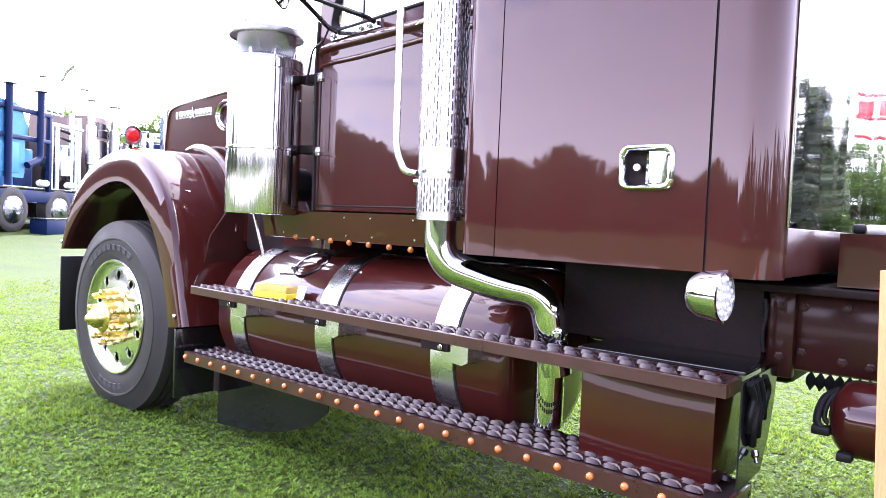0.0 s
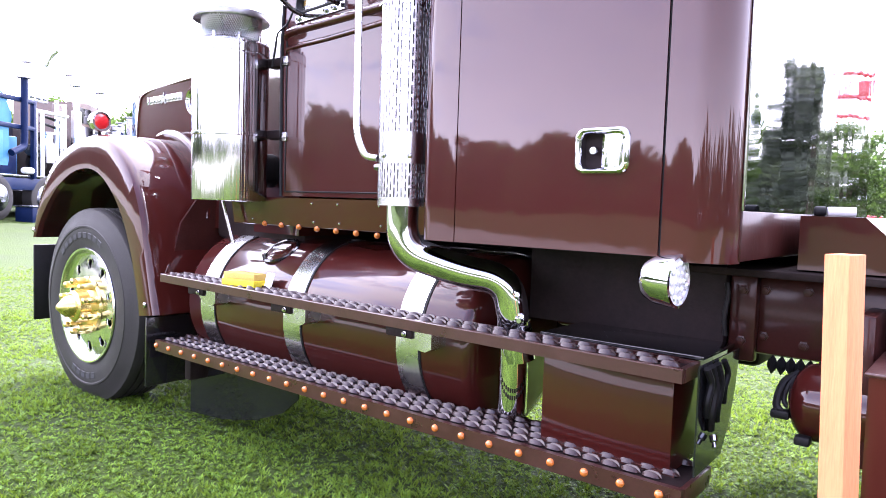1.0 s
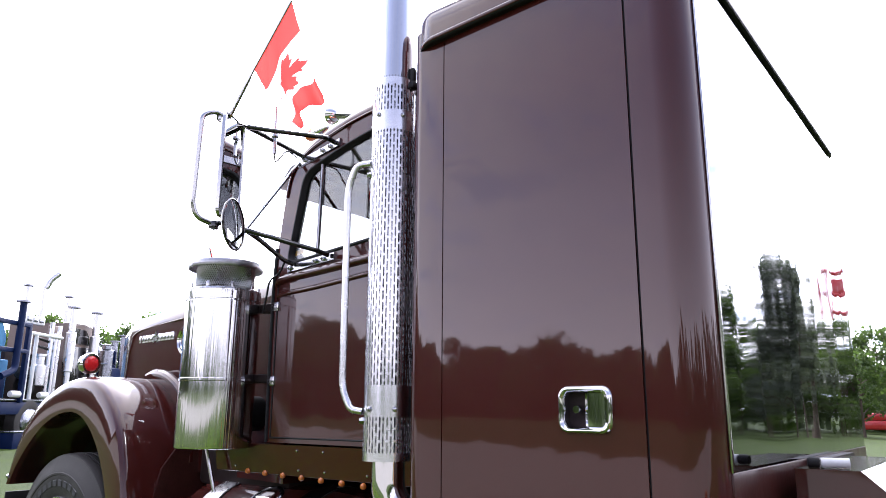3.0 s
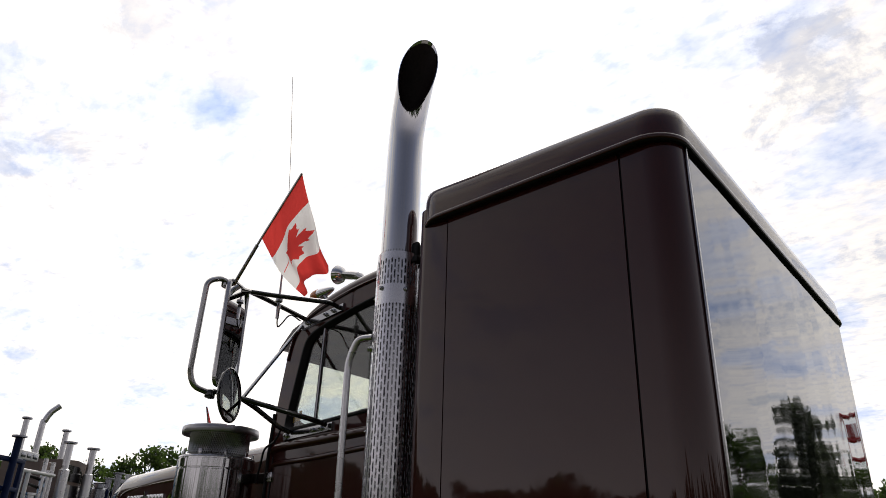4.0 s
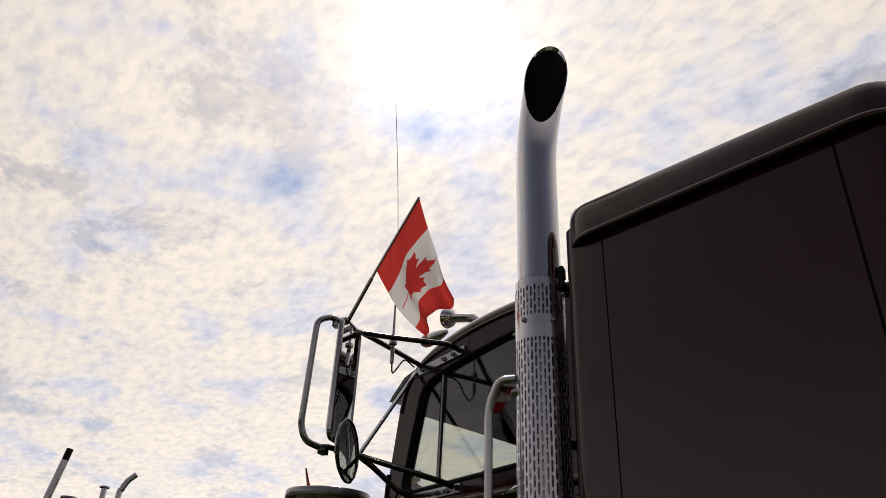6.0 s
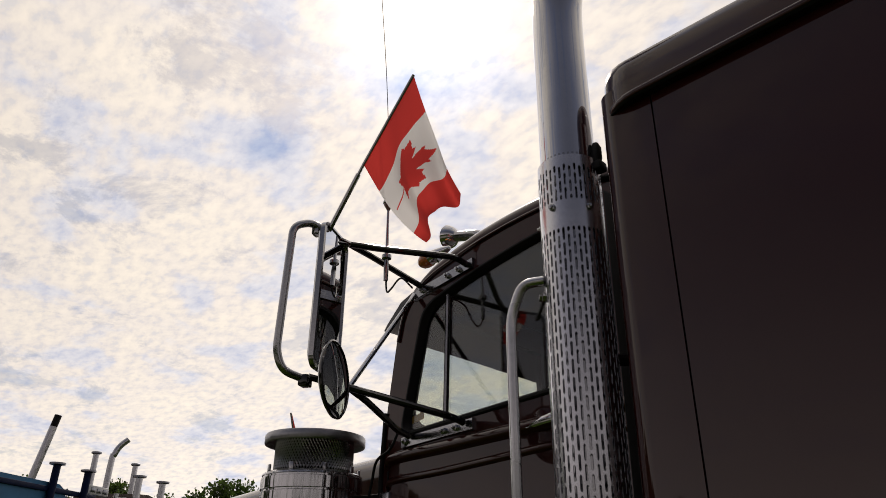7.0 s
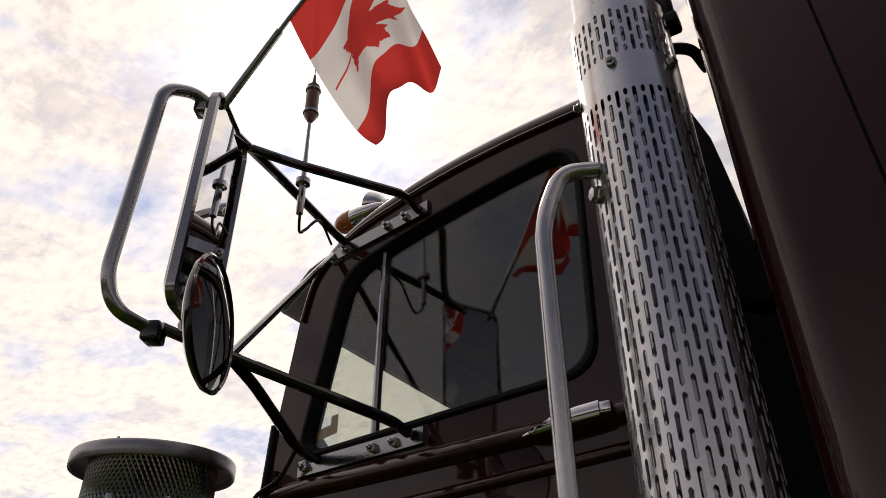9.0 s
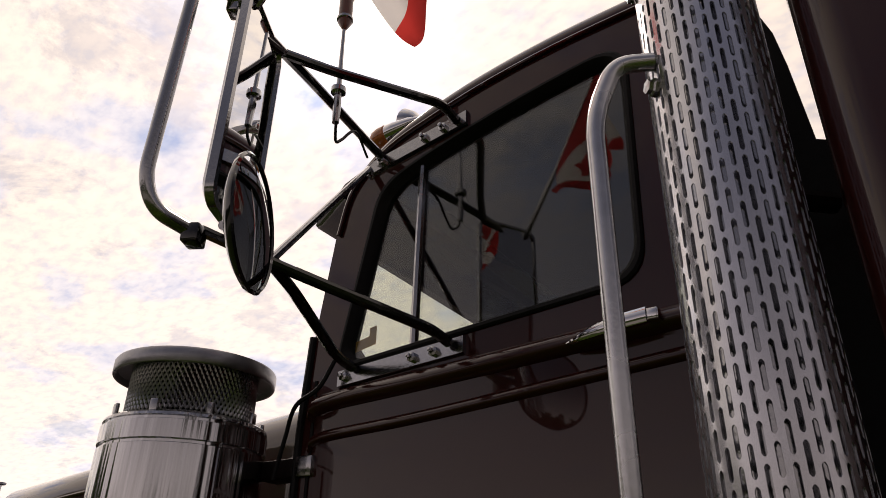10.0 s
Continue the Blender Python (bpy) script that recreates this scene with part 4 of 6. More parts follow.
def build_far_wheels():
    """The wheels and the fender on the side turned away, and the paired rear wheels."""
    flip = Matrix.Translation((0, 2 * YC, 0)) @ Matrix.Diagonal((1, -1, 1, 1))
    for ob in [o for o in truck.children_recursive if o.name.split(".")[0] in ("front_fender", "tyre", "rim", "hub_cover")]:
        me = ob.data.copy()
        me.transform(flip)
        me.flip_normals()
        twin = new("far_" + ob.name.split(".")[0], me)
        twin.parent = truck
        twin.matrix_parent_inverse = truck.matrix_basis.inverted()
    for x in (1.15, 2.25):
        for y, s in ((2.02, 1), (3.98, -1)):
            w = part("rear_tyre", lathe(B(), [(0.29, 0.05), (0.34, 0.0), (0.46, 0.0), (0.50, 0.03), (0.50, 0.27), (0.46, 0.30), (0.46, 0.32), (0.50, 0.35), (0.50, 0.58), (0.40, 0.60), (0.29, 0.58)], (x, y, 0.48), (0, s, 0), 48), RUBBER, truck)
            part("rear_rim", lathe(B(), [(0.29, 0.05), (0.27, 0.10), (0.17, 0.16), (0.13, 0.04), (0.0, 0.03)], (x, y, 0.48), (0, s, 0), 32), ALLOY, w)
        part("axle", tube(B(), [(x, 2.3, 0.48), (x, 3.7, 0.48)], 0.07, 12), DARK, truck)


build_far_wheels()


def build_tank():
    y, z, R = 2.400, 0.600, 0.337
    x0, x1 = -2.845, -1.105
    prof = [(0.0, -0.030), (R * 0.5, -0.026), (R * 0.8, -0.014), (R * 0.93, 0.0), (R * 0.985, 0.015), (R, 0.035)]
    L = x1 - x0
    full = prof + [(R, L * 0.33), (R, L * 0.66)] + [(r, L - h) for r, h in prof[::-1]]
    tank = part("fuel_tank", lathe(B(), full, (x0, y, z), (1, 0, 0), 72), PAINT, truck, "large brown cylindrical fuel tank", 50)
    for x in (-2.710, -2.087, -1.431):
        st = B()
        w = 0.111
        ring = [(0.0005, 0), (0.005, 0.002), (0.005, w - 0.002), (0.0005, w)]
        n = 56
        rows = [[(x + h, y + (R + d) * math.cos(q), z + (R + d) * math.sin(q)) for d, h in ring] for q in (2 * math.pi * k / n for k in range(n))]
        loft(st, rows, close_rows=True)
        part("tank_strap", st, STRAP, tank, "bright steel tank strap")
        ed = B()
        rows = [[(x + h, y + (R + d) * math.cos(q), z + (R + d) * math.sin(q)) for d, h in ((0.0005, w), (0.004, w + 0.001), (0.004, w + 0.008), (0.0005, w + 0.009))] for q in (2 * math.pi * k / n for k in range(n))]
        loft(ed, rows, close_rows=True)
        part("strap_rubber", ed, BLACK, tank)
        br = B()
        z1 = 0.690 + 0.0132 * (-0.32 - x)
        plate(br, [(x + 0.095, z1 - 0.026), (x + 0.232, z1 - 0.026), (x + 0.232, z1 - 0.092), (x + 0.205, z1 - 0.106), (x + 0.135, z1 - 0.098), (x + 0.105, z1 - 0.070)], [], 1.984, 2.066)
        bracket = part("step_bracket", br, STRAP, tank, "bright step bracket")
        fl = B()
        box(fl, x + 0.025, x + 0.150, 1.974, 2.050, z1 - 0.066, z1 - 0.030, 0.004)
        part("bracket_flange", fl, DARK, bracket)
        part("bracket_bolt", lathe(B(), [(0.011, 0), (0.011, 0.007), (0.007, 0.008), (0.007, 0.014), (0, 0.015)], (x + 0.120, 1.974, z1 - 0.050), (0, -1, 0), 8), CHROME_WORN, bracket)
    # round filler with dark ring
    q = radians(124)
    c = Vector((-2.297, y + R * math.cos(q), z + R * math.sin(q)))
    nrm = Vector((0, math.cos(q), math.sin(q)))
    cap = B()
    lathe(cap, [(0.094, -0.006), (0.093, 0.002), (0.086, 0.005), (0.078, 0.003), (0.077, -0.006)], c, nrm, 32)
    part("filler_ring", cap, BLACK_GLOSS, tank)
    cp = B()
    lathe(cp, [(0.077, -0.008), (0.072, -0.002), (0.060, 0.001), (0.058, 0.006), (0.052, 0.008), (0.0, 0.009)], c, nrm, 32)
    part("filler_cap", cp, PAINT, tank)
    hd = B()
    u, v, w = frame_of(nrm)
    tube(hd, [c + nrm * 0.010 - u * 0.045, c + nrm * 0.012, c + nrm * 0.010 + u * 0.045], 0.006, 8)
    part("cap_handle", hd, CHROME, tank)


build_tank()


def grip(bm, x0, x1, ys, z_at, pitch):
    """Rows of raised, open serrated teeth of a grip tread."""
    n = int((x1 - x0) / pitch)
    for r, y in enumerate(ys):
        for k in range(n):
            x = x0 + (k + 0.5 + (0.5 if r % 2 else 0.0)) * pitch
            if x > x1 - pitch * 0.4:
                continue
            z = z_at(x)
            L, W, H = pitch * 0.47, 0.019, 0.017
            rows = []
            for s in (-1, -0.8, -0.45, 0, 0.45, 0.8, 1):
                b = 1 - s ** 4
                ww = W * (0.12 + 0.88 * b)
                rows.append([(x + s * L, y - ww, z + H * b * 0.20), (x + s * L, y - ww * 0.72, z + H * b), (x + s * L, y - ww * 0.60, z + H * b), (x + s * L, y - ww * 0.30, z + H * b * 0.45), (x + s * L, y + ww * 0.20, z + H * b * 0.25), (x + s * L, y + ww * 0.62, z + H * b * 0.78), (x + s * L, y + ww * 0.75, z + H * b * 0.78), (x + s * L, y + ww, z - 0.002)])
            loft(bm, rows)


def build_steps():
    # upper step, a little higher at its front end
    zu = lambda x: 0.696 + 0.0132 * (-0.32 - x)

    def rail(bm, x0, x1, y0, y1, d0, d1, z_at):
        rows = [[(x, y0, z_at(x) + d0), (x, y0, z_at(x) + d1 - 0.003), (x, y0 + 0.003, z_at(x) + d1), (x, y1, z_at(x) + d1), (x, y1, z_at(x) + d0)] for x in (x0, x1)]
        loft(bm, rows, close_cols=True, cap=True)

    # step deck is near-black: shade between the teeth is in its colour
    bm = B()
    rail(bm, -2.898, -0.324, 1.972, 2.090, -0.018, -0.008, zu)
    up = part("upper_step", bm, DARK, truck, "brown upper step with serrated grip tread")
    lip = B()
    rail(lip, -2.900, -0.322, 1.956, 1.974, -0.036, 0.003, zu)
    rail(lip, -2.900, -0.322, 2.085, 2.098, -0.026, 0.003, zu)
    rail(lip, -0.337, -0.320, 1.976, 2.085, -0.036, 0.002, zu)
    rail(lip, -2.902, -2.886, 1.976, 2.085, -0.026, 0.002, zu)
    part("step_lip", lip, STEP_PAINT, up)
    g = B()
    grip(g, -2.885, -0.335, (2.003, 2.055), lambda x: zu(x) - 0.003, 0.062)
    tagged(part("grip_tread", g, GRIP_PAINT, up, "raised serrated brown grip teeth"), kind="stuff")
    # lower step, a little higher at its front end
    zf = lambda x: 0.370 + 0.0092 * (-0.33 - x)
    rows = [[(x, 1.975, zf(x) + 0.002), (x, 2.19, zf(x) + 0.002), (x, 2.19, zf(x) - 0.010), (x, 1.975, zf(x) - 0.010)] for x in (-2.935, -0.31)]
    bm = B()
    loft(bm, rows, close_cols=True, cap=True)
    low = part("lower_step", bm, DARK, truck, "brown lower step with grip tread and amber lamps")
    lip = B()
    for y0, y1, d0, d1 in ((1.955, 1.976, -0.048, 0.006), (2.188, 2.202, -0.030, 0.006)):
        rows = [[(x, y0, zf(x) + d1), (x, y1, zf(x) + d1), (x, y1, zf(x) + d0), (x, y0, zf(x) + d0)] for x in (-2.937, -0.308)]
        loft(lip, rows, close_cols=True, cap=True)
    box(lip, -0.322, -0.306, 1.976, 2.188, 0.322, 0.374, 0.003)
    part("step_lip", lip, STEP_PAINT, low)
    g = B()
    grip(g, -2.92, -0.33, (2.005, 2.060, 2.115, 2.168), lambda x: zf(x) + 0.004, 0.062)
    tagged(part("grip_tread", g, GRIP_PAINT, low, "raised serrated brown grip teeth"), kind="stuff")
    for k in range(24):
        x = -2.925 + 0.1112 * k
        part("amber_lamp", lathe(B(), [(0.0125, 0.0), (0.0125, 0.004), (0.010, 0.009), (0.005, 0.012), (0.0, 0.0125)], (x, 1.955, zf(x) - 0.020), (0, -1, 0.15), 14), AMBER, low, "round amber marker lamp")
    hang = B()
    for x in (-2.78,):
        box(hang, x, x + 0.05, 2.02, 2.18, 0.22, zf(x) - 0.012, 0.006)
        tube(hang, fillet([(x + 0.025, 2.15, 0.26), (x + 0.025, 2.45, 0.26), (x + 0.025, 2.6, 0.6)], 0.08), 0.02, 8)
    part("step_hanger", hang, DARK, low)
    panel = B()
    plate(panel, [(-2.885, 0.31), (-2.885, 0.015), (-2.6, 0.035), (-2.35, 0.085), (-2.15, 0.16), (-2.05, 0.24), (-2.05, 0.31)], [], 2.12, 2.126)
    part("splash_sheet", panel, SHEET, low, "shiny dark splash sheet under the step")


build_steps()


def build_side_box():
    bx = part("battery_box", box(B(), -0.795, -0.375, 2.05, 2.62, 0.372, 0.700, 0.006), PAINT, truck, "brown battery box below the sleeper")
    part("box_top", box(B(), -0.84, -0.315, 2.102, 2.394, 0.702, 0.712, 0.001), BLACK_GLOSS, bx, "black gloss cover plate")
    fl = B()
    box(fl, -0.80, -0.36, 2.044, 2.05, 0.372, 0.384)
    part("box_flange", fl, STEP_PAINT, bx)
    # near-black plate stands for the shade behind the box
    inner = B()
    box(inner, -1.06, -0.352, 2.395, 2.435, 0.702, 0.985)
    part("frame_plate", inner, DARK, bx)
    sheet = B()
    plate(sheet, [(2.02, 0.70), (2.386, 0.70), (2.382, 0.685), (2.359, 0.582), (2.312, 0.485), (2.246, 0.404), (2.02, 0.395)], [], -0.302, -0.297, "x")
    part("mud_sheet", sheet, SHEET, bx, "shiny dark sheet behind the steps")
    hose = B()
    tube(hose, spline([(-0.345, 2.38, 0.90), (-0.338, 2.375, 0.86), (-0.345, 2.37, 0.79), (-0.340, 2.375, 0.735)], 6), 0.008, 8)
    part("hose", hose, BLACK, bx)
    # black tubes added for the shadow behind the end of the step
    for k, (y, z, r) in enumerate(((2.06, 0.600, 0.010), (2.10, 0.555, 0.012), (2.15, 0.570, 0.011), (2.21, 0.610, 0.009))):
        hose = B()
        tube(hose, spline([(-0.285, y - 0.02, 0.694), (-0.280, y + 0.006, 0.5 * (0.70 + z)), (-0.284, y - 0.006, z), (-0.290, y + 0.012, z - 0.045)], 5), r, 8)
        part("rubber_line", hose, BLACK, bx)
    hose = B()
    lathe(hose, [(0.0, 0.0), (0.011, 0.002), (0.011, 0.018), (0.006, 0.022), (0.006, 0.036), (0.0, 0.037)], (-0.285, 2.125, 0.492), (0.3, -0.5, -0.8), 10)
    part("drain_cock", hose, CHROME_WORN, bx)


build_side_box()


def build_chassis():
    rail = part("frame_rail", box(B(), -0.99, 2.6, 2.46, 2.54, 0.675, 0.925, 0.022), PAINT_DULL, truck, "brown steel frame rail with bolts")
    # front stretch of the brown rail, near-black for the shade under the cab
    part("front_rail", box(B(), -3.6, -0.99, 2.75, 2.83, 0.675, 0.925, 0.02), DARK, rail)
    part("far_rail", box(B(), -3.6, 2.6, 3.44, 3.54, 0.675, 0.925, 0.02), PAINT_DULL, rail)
    gus = B()
    box(gus, -0.345, -0.265, 2.42, 2.462, 0.655, 0.945, 0.008)
    part("gusset_plate", gus, PAINT_DULL, rail)
    for x, z in ((-0.25, 0.88), (-0.25, 0.735), (-0.13, 0.885), (-0.135, 0.72), (-0.06, 0.715), (0.26, 0.88), (0.26, 0.80), (0.26, 0.72), (-0.305, 0.88), (-0.305, 0.72)):
        y = 2.42 if x < -0.29 else 2.46
        part("rail_bolt", lathe(B(), [(0.016, 0), (0.016, 0.003), (0.011, 0.004), (0.011, 0.012), (0.0, 0.013)], (x, y, z), (0, -1, 0), 6), PAINT_DULL, rail)
    box_bm = B()
    plate(box_bm, [(-0.145, 0.958), (0.105, 0.958), (0.105, 1.035), (0.02, 1.114), (-0.145, 1.114)], [], 2.36, 3.2)
    part("deck_box", box_bm, PAINT, rail, "brown deck box with a sloped corner")
    deck = B()
    box(deck, -0.5, 0.9, 2.30, 3.75, 0.930, 0.952, 0.004)
    part("deck_plate", deck, MATTE, rail)
    dk = B()
    box(dk, -0.19, -0.15, 2.75, 3.4, 0.955, 1.118)
    part("deck_gap_panel", dk, DARK, rail)
    at = B()
    prof = [(0.0, -0.045), (0.05, -0.04), (0.085, -0.022), (0.105, 0.0), (0.110, 0.02), (0.110, 0.9), (0.09, 0.93), (0.0, 0.95)]
    lathe(at, prof, (-0.092, 2.33, 0.588), (1, 0, 0), 36)
    part("air_tank", at, PAINT, rail, "brown cylindrical air tank", 50)
    sp = B()
    for k in range(7):
        lathe(sp, [(0.012, -0.012), (0.030, 0.0), (0.012, 0.012)], (-0.21 + 0.026 * k, 2.42, 0.660), (1, 0, 0), 14)
    tube(sp, spline([(-0.12, 2.36, 0.66), (-0.155, 2.33, 0.63), (-0.165, 2.30, 0.57), (-0.14, 2.29, 0.545)], 6), 0.011, 8)
    tube(sp, spline([(-0.09, 2.36, 0.67), (-0.135, 2.34, 0.64), (-0.150, 2.32, 0.58), (-0.12, 2.31, 0.555)], 6), 0.008, 8)
    box(sp, -0.175, -0.125, 2.27, 2.31, 0.535, 0.56, 0.006)
    box(sp, -0.10, -0.06, 2.22, 2.26, 0.485, 0.51, 0.006)
    part("air_line", sp, BLACK, rail)
    hanger = B()
    box(hanger, 0.03, 0.075, 2.24, 2.45, 0.45, 0.86, 0.01)
    part("tank_hanger", hanger, PAINT_DULL, rail)
    rb = B()
    plate(rb, [(0.095, 0.10), (0.9, 0.10), (0.9, 0.80), (0.30, 0.80), (0.095, 0.752)], [], 1.98, 2.30)
    part("rear_step_box", rb, PAINT, rail, "brown box beside the rear wheels")
    tb = B()
    box(tb, 0.088, 0.9, 1.965, 2.31, 0.752, 0.762, 0.003)
    part("box_lid_edge", tb, STEP_PAINT, rail)
    mf = B()
    box(mf, -4.49, -4.475, 2.0, 2.42, 0.30, 0.78, 0.004)
    part("front_flap", mf, BLACK, rail, "black rubber flap before the wheel")
    mf = B()
    box(mf, -3.04, -3.025, 1.955, 2.42, 0.145, 0.50, 0.004)
    part("mud_flap", mf, BLACK_GLOSS, rail, "black flap behind the wheel")
    # shade under cab and sleeper is in these blocks' near-black colour
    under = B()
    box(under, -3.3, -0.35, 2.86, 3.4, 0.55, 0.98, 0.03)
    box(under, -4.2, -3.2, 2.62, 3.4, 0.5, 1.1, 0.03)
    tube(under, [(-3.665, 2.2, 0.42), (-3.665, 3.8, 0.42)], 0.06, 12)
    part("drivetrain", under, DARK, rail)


build_chassis()


def build_exhaust():
    cx, cy = -1.300, 1.918
    R = 0.080
    pipe = part("exhaust_pipe", lathe(B(), [(0.070, 1.11), (0.070, 2.46), (0.0715, 2.462), (0.0715, 2.47)], (cx, cy, 0), (0, 0, 1), 40), CHROME_WORN, truck, "tall chrome exhaust stack with slotted heat shield")
    # curved top with a slanting open end
    bend = Vector((math.cos(-0.461), math.sin(-0.461), 0.0))
    z0, k = 3.035, 0.64
    path = spline([Vector((cx, cy, z)) + bend * d for d, z in ((0, 2.44), (0, 2.7), (0, z0 - 0.12), (k * 0.02, z0), (k * 0.075, z0 + 0.12), (k * 0.16, z0 + 0.25), (k * 0.27, z0 + 0.38), (k * 0.40, z0 + 0.50))], 8)
    seg, rows, u = 40, [], Vector((-bend.y, bend.x, 0)).normalized()
    for i, p in enumerate(path):
        t = (path[min(i + 1, len(path) - 1)] - path[max(i - 1, 0)]).normalized()
        v = t.cross(u)
        rows.append([p + (u * math.cos(a) + v * math.sin(a)) * (0.0715 + 0.007 * min(max((p.z - 3.0) / 0.3, 0.0), 1.0)) for a in (2 * math.pi * j / seg for j in range(seg))])
    top = B()
    loft(top, rows, close_cols=True)
    nrm = Vector((math.cos(-0.812), math.sin(-0.812), 0.021)).normalized()
    geom = top.verts[:] + top.edges[:] + top.faces[:]
    bmesh.ops.bisect_plane(top, geom=geom, plane_co=Vector((cx, cy, 3.413)) + bend * 0.092, plane_no=nrm, clear_outer=True)
    bmesh.ops.solidify(top, geom=top.faces[:], thickness=0.003)
    part("stack_tip", top, CHROME, pipe, "curved chrome stack end, sooty inside", 60)
    soot = B()
    rows2 = [[p + (q - p) * 0.925 for q in row] for p, row in zip(path, rows)]
    loft(soot, rows2[4:], close_cols=True)
    geom = soot.verts[:] + soot.edges[:] + soot.faces[:]
    bmesh.ops.bisect_plane(soot, geom=geom, plane_co=Vector((cx, cy, 3.413)) + bend * 0.089, plane_no=nrm, clear_outer=True)
    part("stack_bore", soot, DARK, pipe)
    # heat shield: rows of upright slots, staggered
    cols, sub = 40, 0.00677
    z0, z1 = 1.104, 2.455
    n = int(round((z1 - z0) / sub))
    web = 0.53
    angs = []
    for c in range(cols):
        a = 2 * math.pi * c / cols
        angs += [a, a + 2 * math.pi / cols * web]
    sh = B()
    ring = [[sh.verts.new((cx + R * math.cos(a), cy + R * math.sin(a), z0 + sub * k)) for a in angs] for k in range(n + 1)]
    blocks = [(4, 21), (36, n - 30), (n - 19, n - 4)]
    m = len(angs)
    for k in range(n):
        slotted = next((b for b in blocks if b[0] <= k < b[1]), None)
        for j in range(m):
            if j % 2 == 1 and slotted:
                c = j // 2
                ph = (k - slotted[0] + (3 if c % 2 else 0)) % 6
                if ph != 5:
                    # rounded slot ends: the corners of the first and last row are filled
                    if ph in (0, 4) or k == slotted[0] or k == slotted[1] - 1:
                        lo_end = ph == 0 or k == slotted[0]
                        r0, r1 = (ring[k], ring[k + 1]) if lo_end else (ring[k + 1], ring[k])
                        a, b2 = r0[j], r0[(j + 1) % m]
                        c0, c1 = r1[j], r1[(j + 1) % m]
                        pa = sh.verts.new(a.co.lerp(b2.co, 0.34))
                        pb = sh.verts.new(a.co.lerp(b2.co, 0.66))
                        qa = sh.verts.new(a.co.lerp(c0.co, 0.45))
                        qb = sh.verts.new(b2.co.lerp(c1.co, 0.45))
                        sh.faces.new((a, pa, qa) if lo_end else (a, qa, pa))
                        sh.faces.new((b2, qb, pb) if lo_end else (b2, pb, qb))
                    continue
            sh.faces.new((ring[k][j], ring[k][(j + 1) % m], ring[k + 1][(j + 1) % m], ring[k + 1][j]))
    loose = [v for v in sh.verts if not v.link_faces]
    bmesh.ops.delete(sh, geom=loose, context="VERTS")
    got = bmesh.ops.extrude_face_region(sh, geom=sh.faces[:], use_keep_orig=True)["geom"]
    for v in got:
        if isinstance(v, bmesh.types.BMVert):
            v.co.x, v.co.y = cx + (v.co.x - cx) * 0.972, cy + (v.co.y - cy) * 0.972
    part("heat_shield", sh, SHIELD, pipe, "chrome heat shield with staggered slots", 50)
    for a, z in ((200, 1.27), (265, 1.27), (330, 1.27), (200, 2.30), (268, 2.315), (335, 2.31)):
        q = radians(a)
        d = Vector((math.cos(q), math.sin(q), 0))
        part("shield_bolt", lathe(B(), [(0.009, 0), (0.009, 0.004), (0.006, 0.005), (0.006, 0.010), (0, 0.011)], Vector((cx, cy, z)) + d * (R + 0.001), d, 8), CHROME_WORN, pipe)
    # elbow into the lower pipe
    el = B()
    pts = fillet([(cx + 0.01, cy, 1.14), (cx + 0.01, cy, 0.955), (-1.10, 2.02, 0.890), (-0.965, 2.09, 0.868), (-0.935, 2.13, 0.60)], 0.13, 10)
    tube(el, pts, 0.056, 28)
    part("elbow", el, CHROME, pipe, "S-bent chrome exhaust elbow", 60)
    cl = B()
    lathe(cl, [(0.054, -0.012), (0.060, -0.01), (0.060, 0.012), (0.054, 0.014)], (-0.950, 2.118, 0.70), (0.1, 0.05, -1), 28)
    box(cl, -0.905, -0.885, 2.07, 2.10, 0.725, 0.765, 0.004)
    lathe(cl, [(0.009, -0.03), (0.009, 0.03)], (-0.895, 2.085, 0.745), (0, 1, 0), 10, True, True)
    part("pipe_clamp", cl, CHROME, pipe)
    lo = B()
    tube(lo, [(-0.950, 2.120, 0.69), (-0.952, 2.125, 0.58), (-0.954, 2.13, 0.42)], 0.050, 24)
    part("lower_pipe", lo, CHROME, pipe, "chrome lower exhaust pipe", 60)
    # rounded slots in a U round the pipe's end
    for k in range(19):
        q = (k - 9) / 9
        a = radians(-57 + 78 * q)
        d = Vector((math.cos(a), math.sin(a), 0))
        side = Vector((-d.y, d.x, 0))
        for row in (0, 1):
            z = 0.478 + 0.024 * row + 0.115 * abs(q) ** 2.2
            c = Vector((-0.953, 2.127, z)) + d * 0.0485
            m3 = Matrix((side, d, Vector((0, 0, 1)))).transposed()
            part("guard_slot", obox(B(), c, (0.0062, 0.004, 0.015), m3, 0.0015), DARK, pipe)
    br = B()
    tube(br, fillet([(cx + 0.06, cy + 0.05, 2.43), (-1.20, 1.99, 2.43), (-1.19, 2.05, 2.43)], 0.03), 0.010, 8)
    lathe(br, [(0.0, -0.035), (0.010, -0.032), (0.014, -0.012), (0.014, 0.020), (0.008, 0.034), (0.0, 0.036)], (cx + 0.080, cy + 0.010, 2.475), (0, 0, 1), 12)
    box(br, cx + 0.06, cx + 0.098, cy - 0.008, cy + 0.028, 2.425, 2.450, 0.005)
    part("stack_bracket", br, BLACK, pipe, "black stack mounting bracket")
    for z in (1.45, 1.95):
        stay = B()
        tube(stay, [(cx + 0.05, cy + 0.05, z), (-1.195, 2.02, z)], 0.014, 8)
        part("stack_stay", stay, DARK, pipe)
    gr = B()
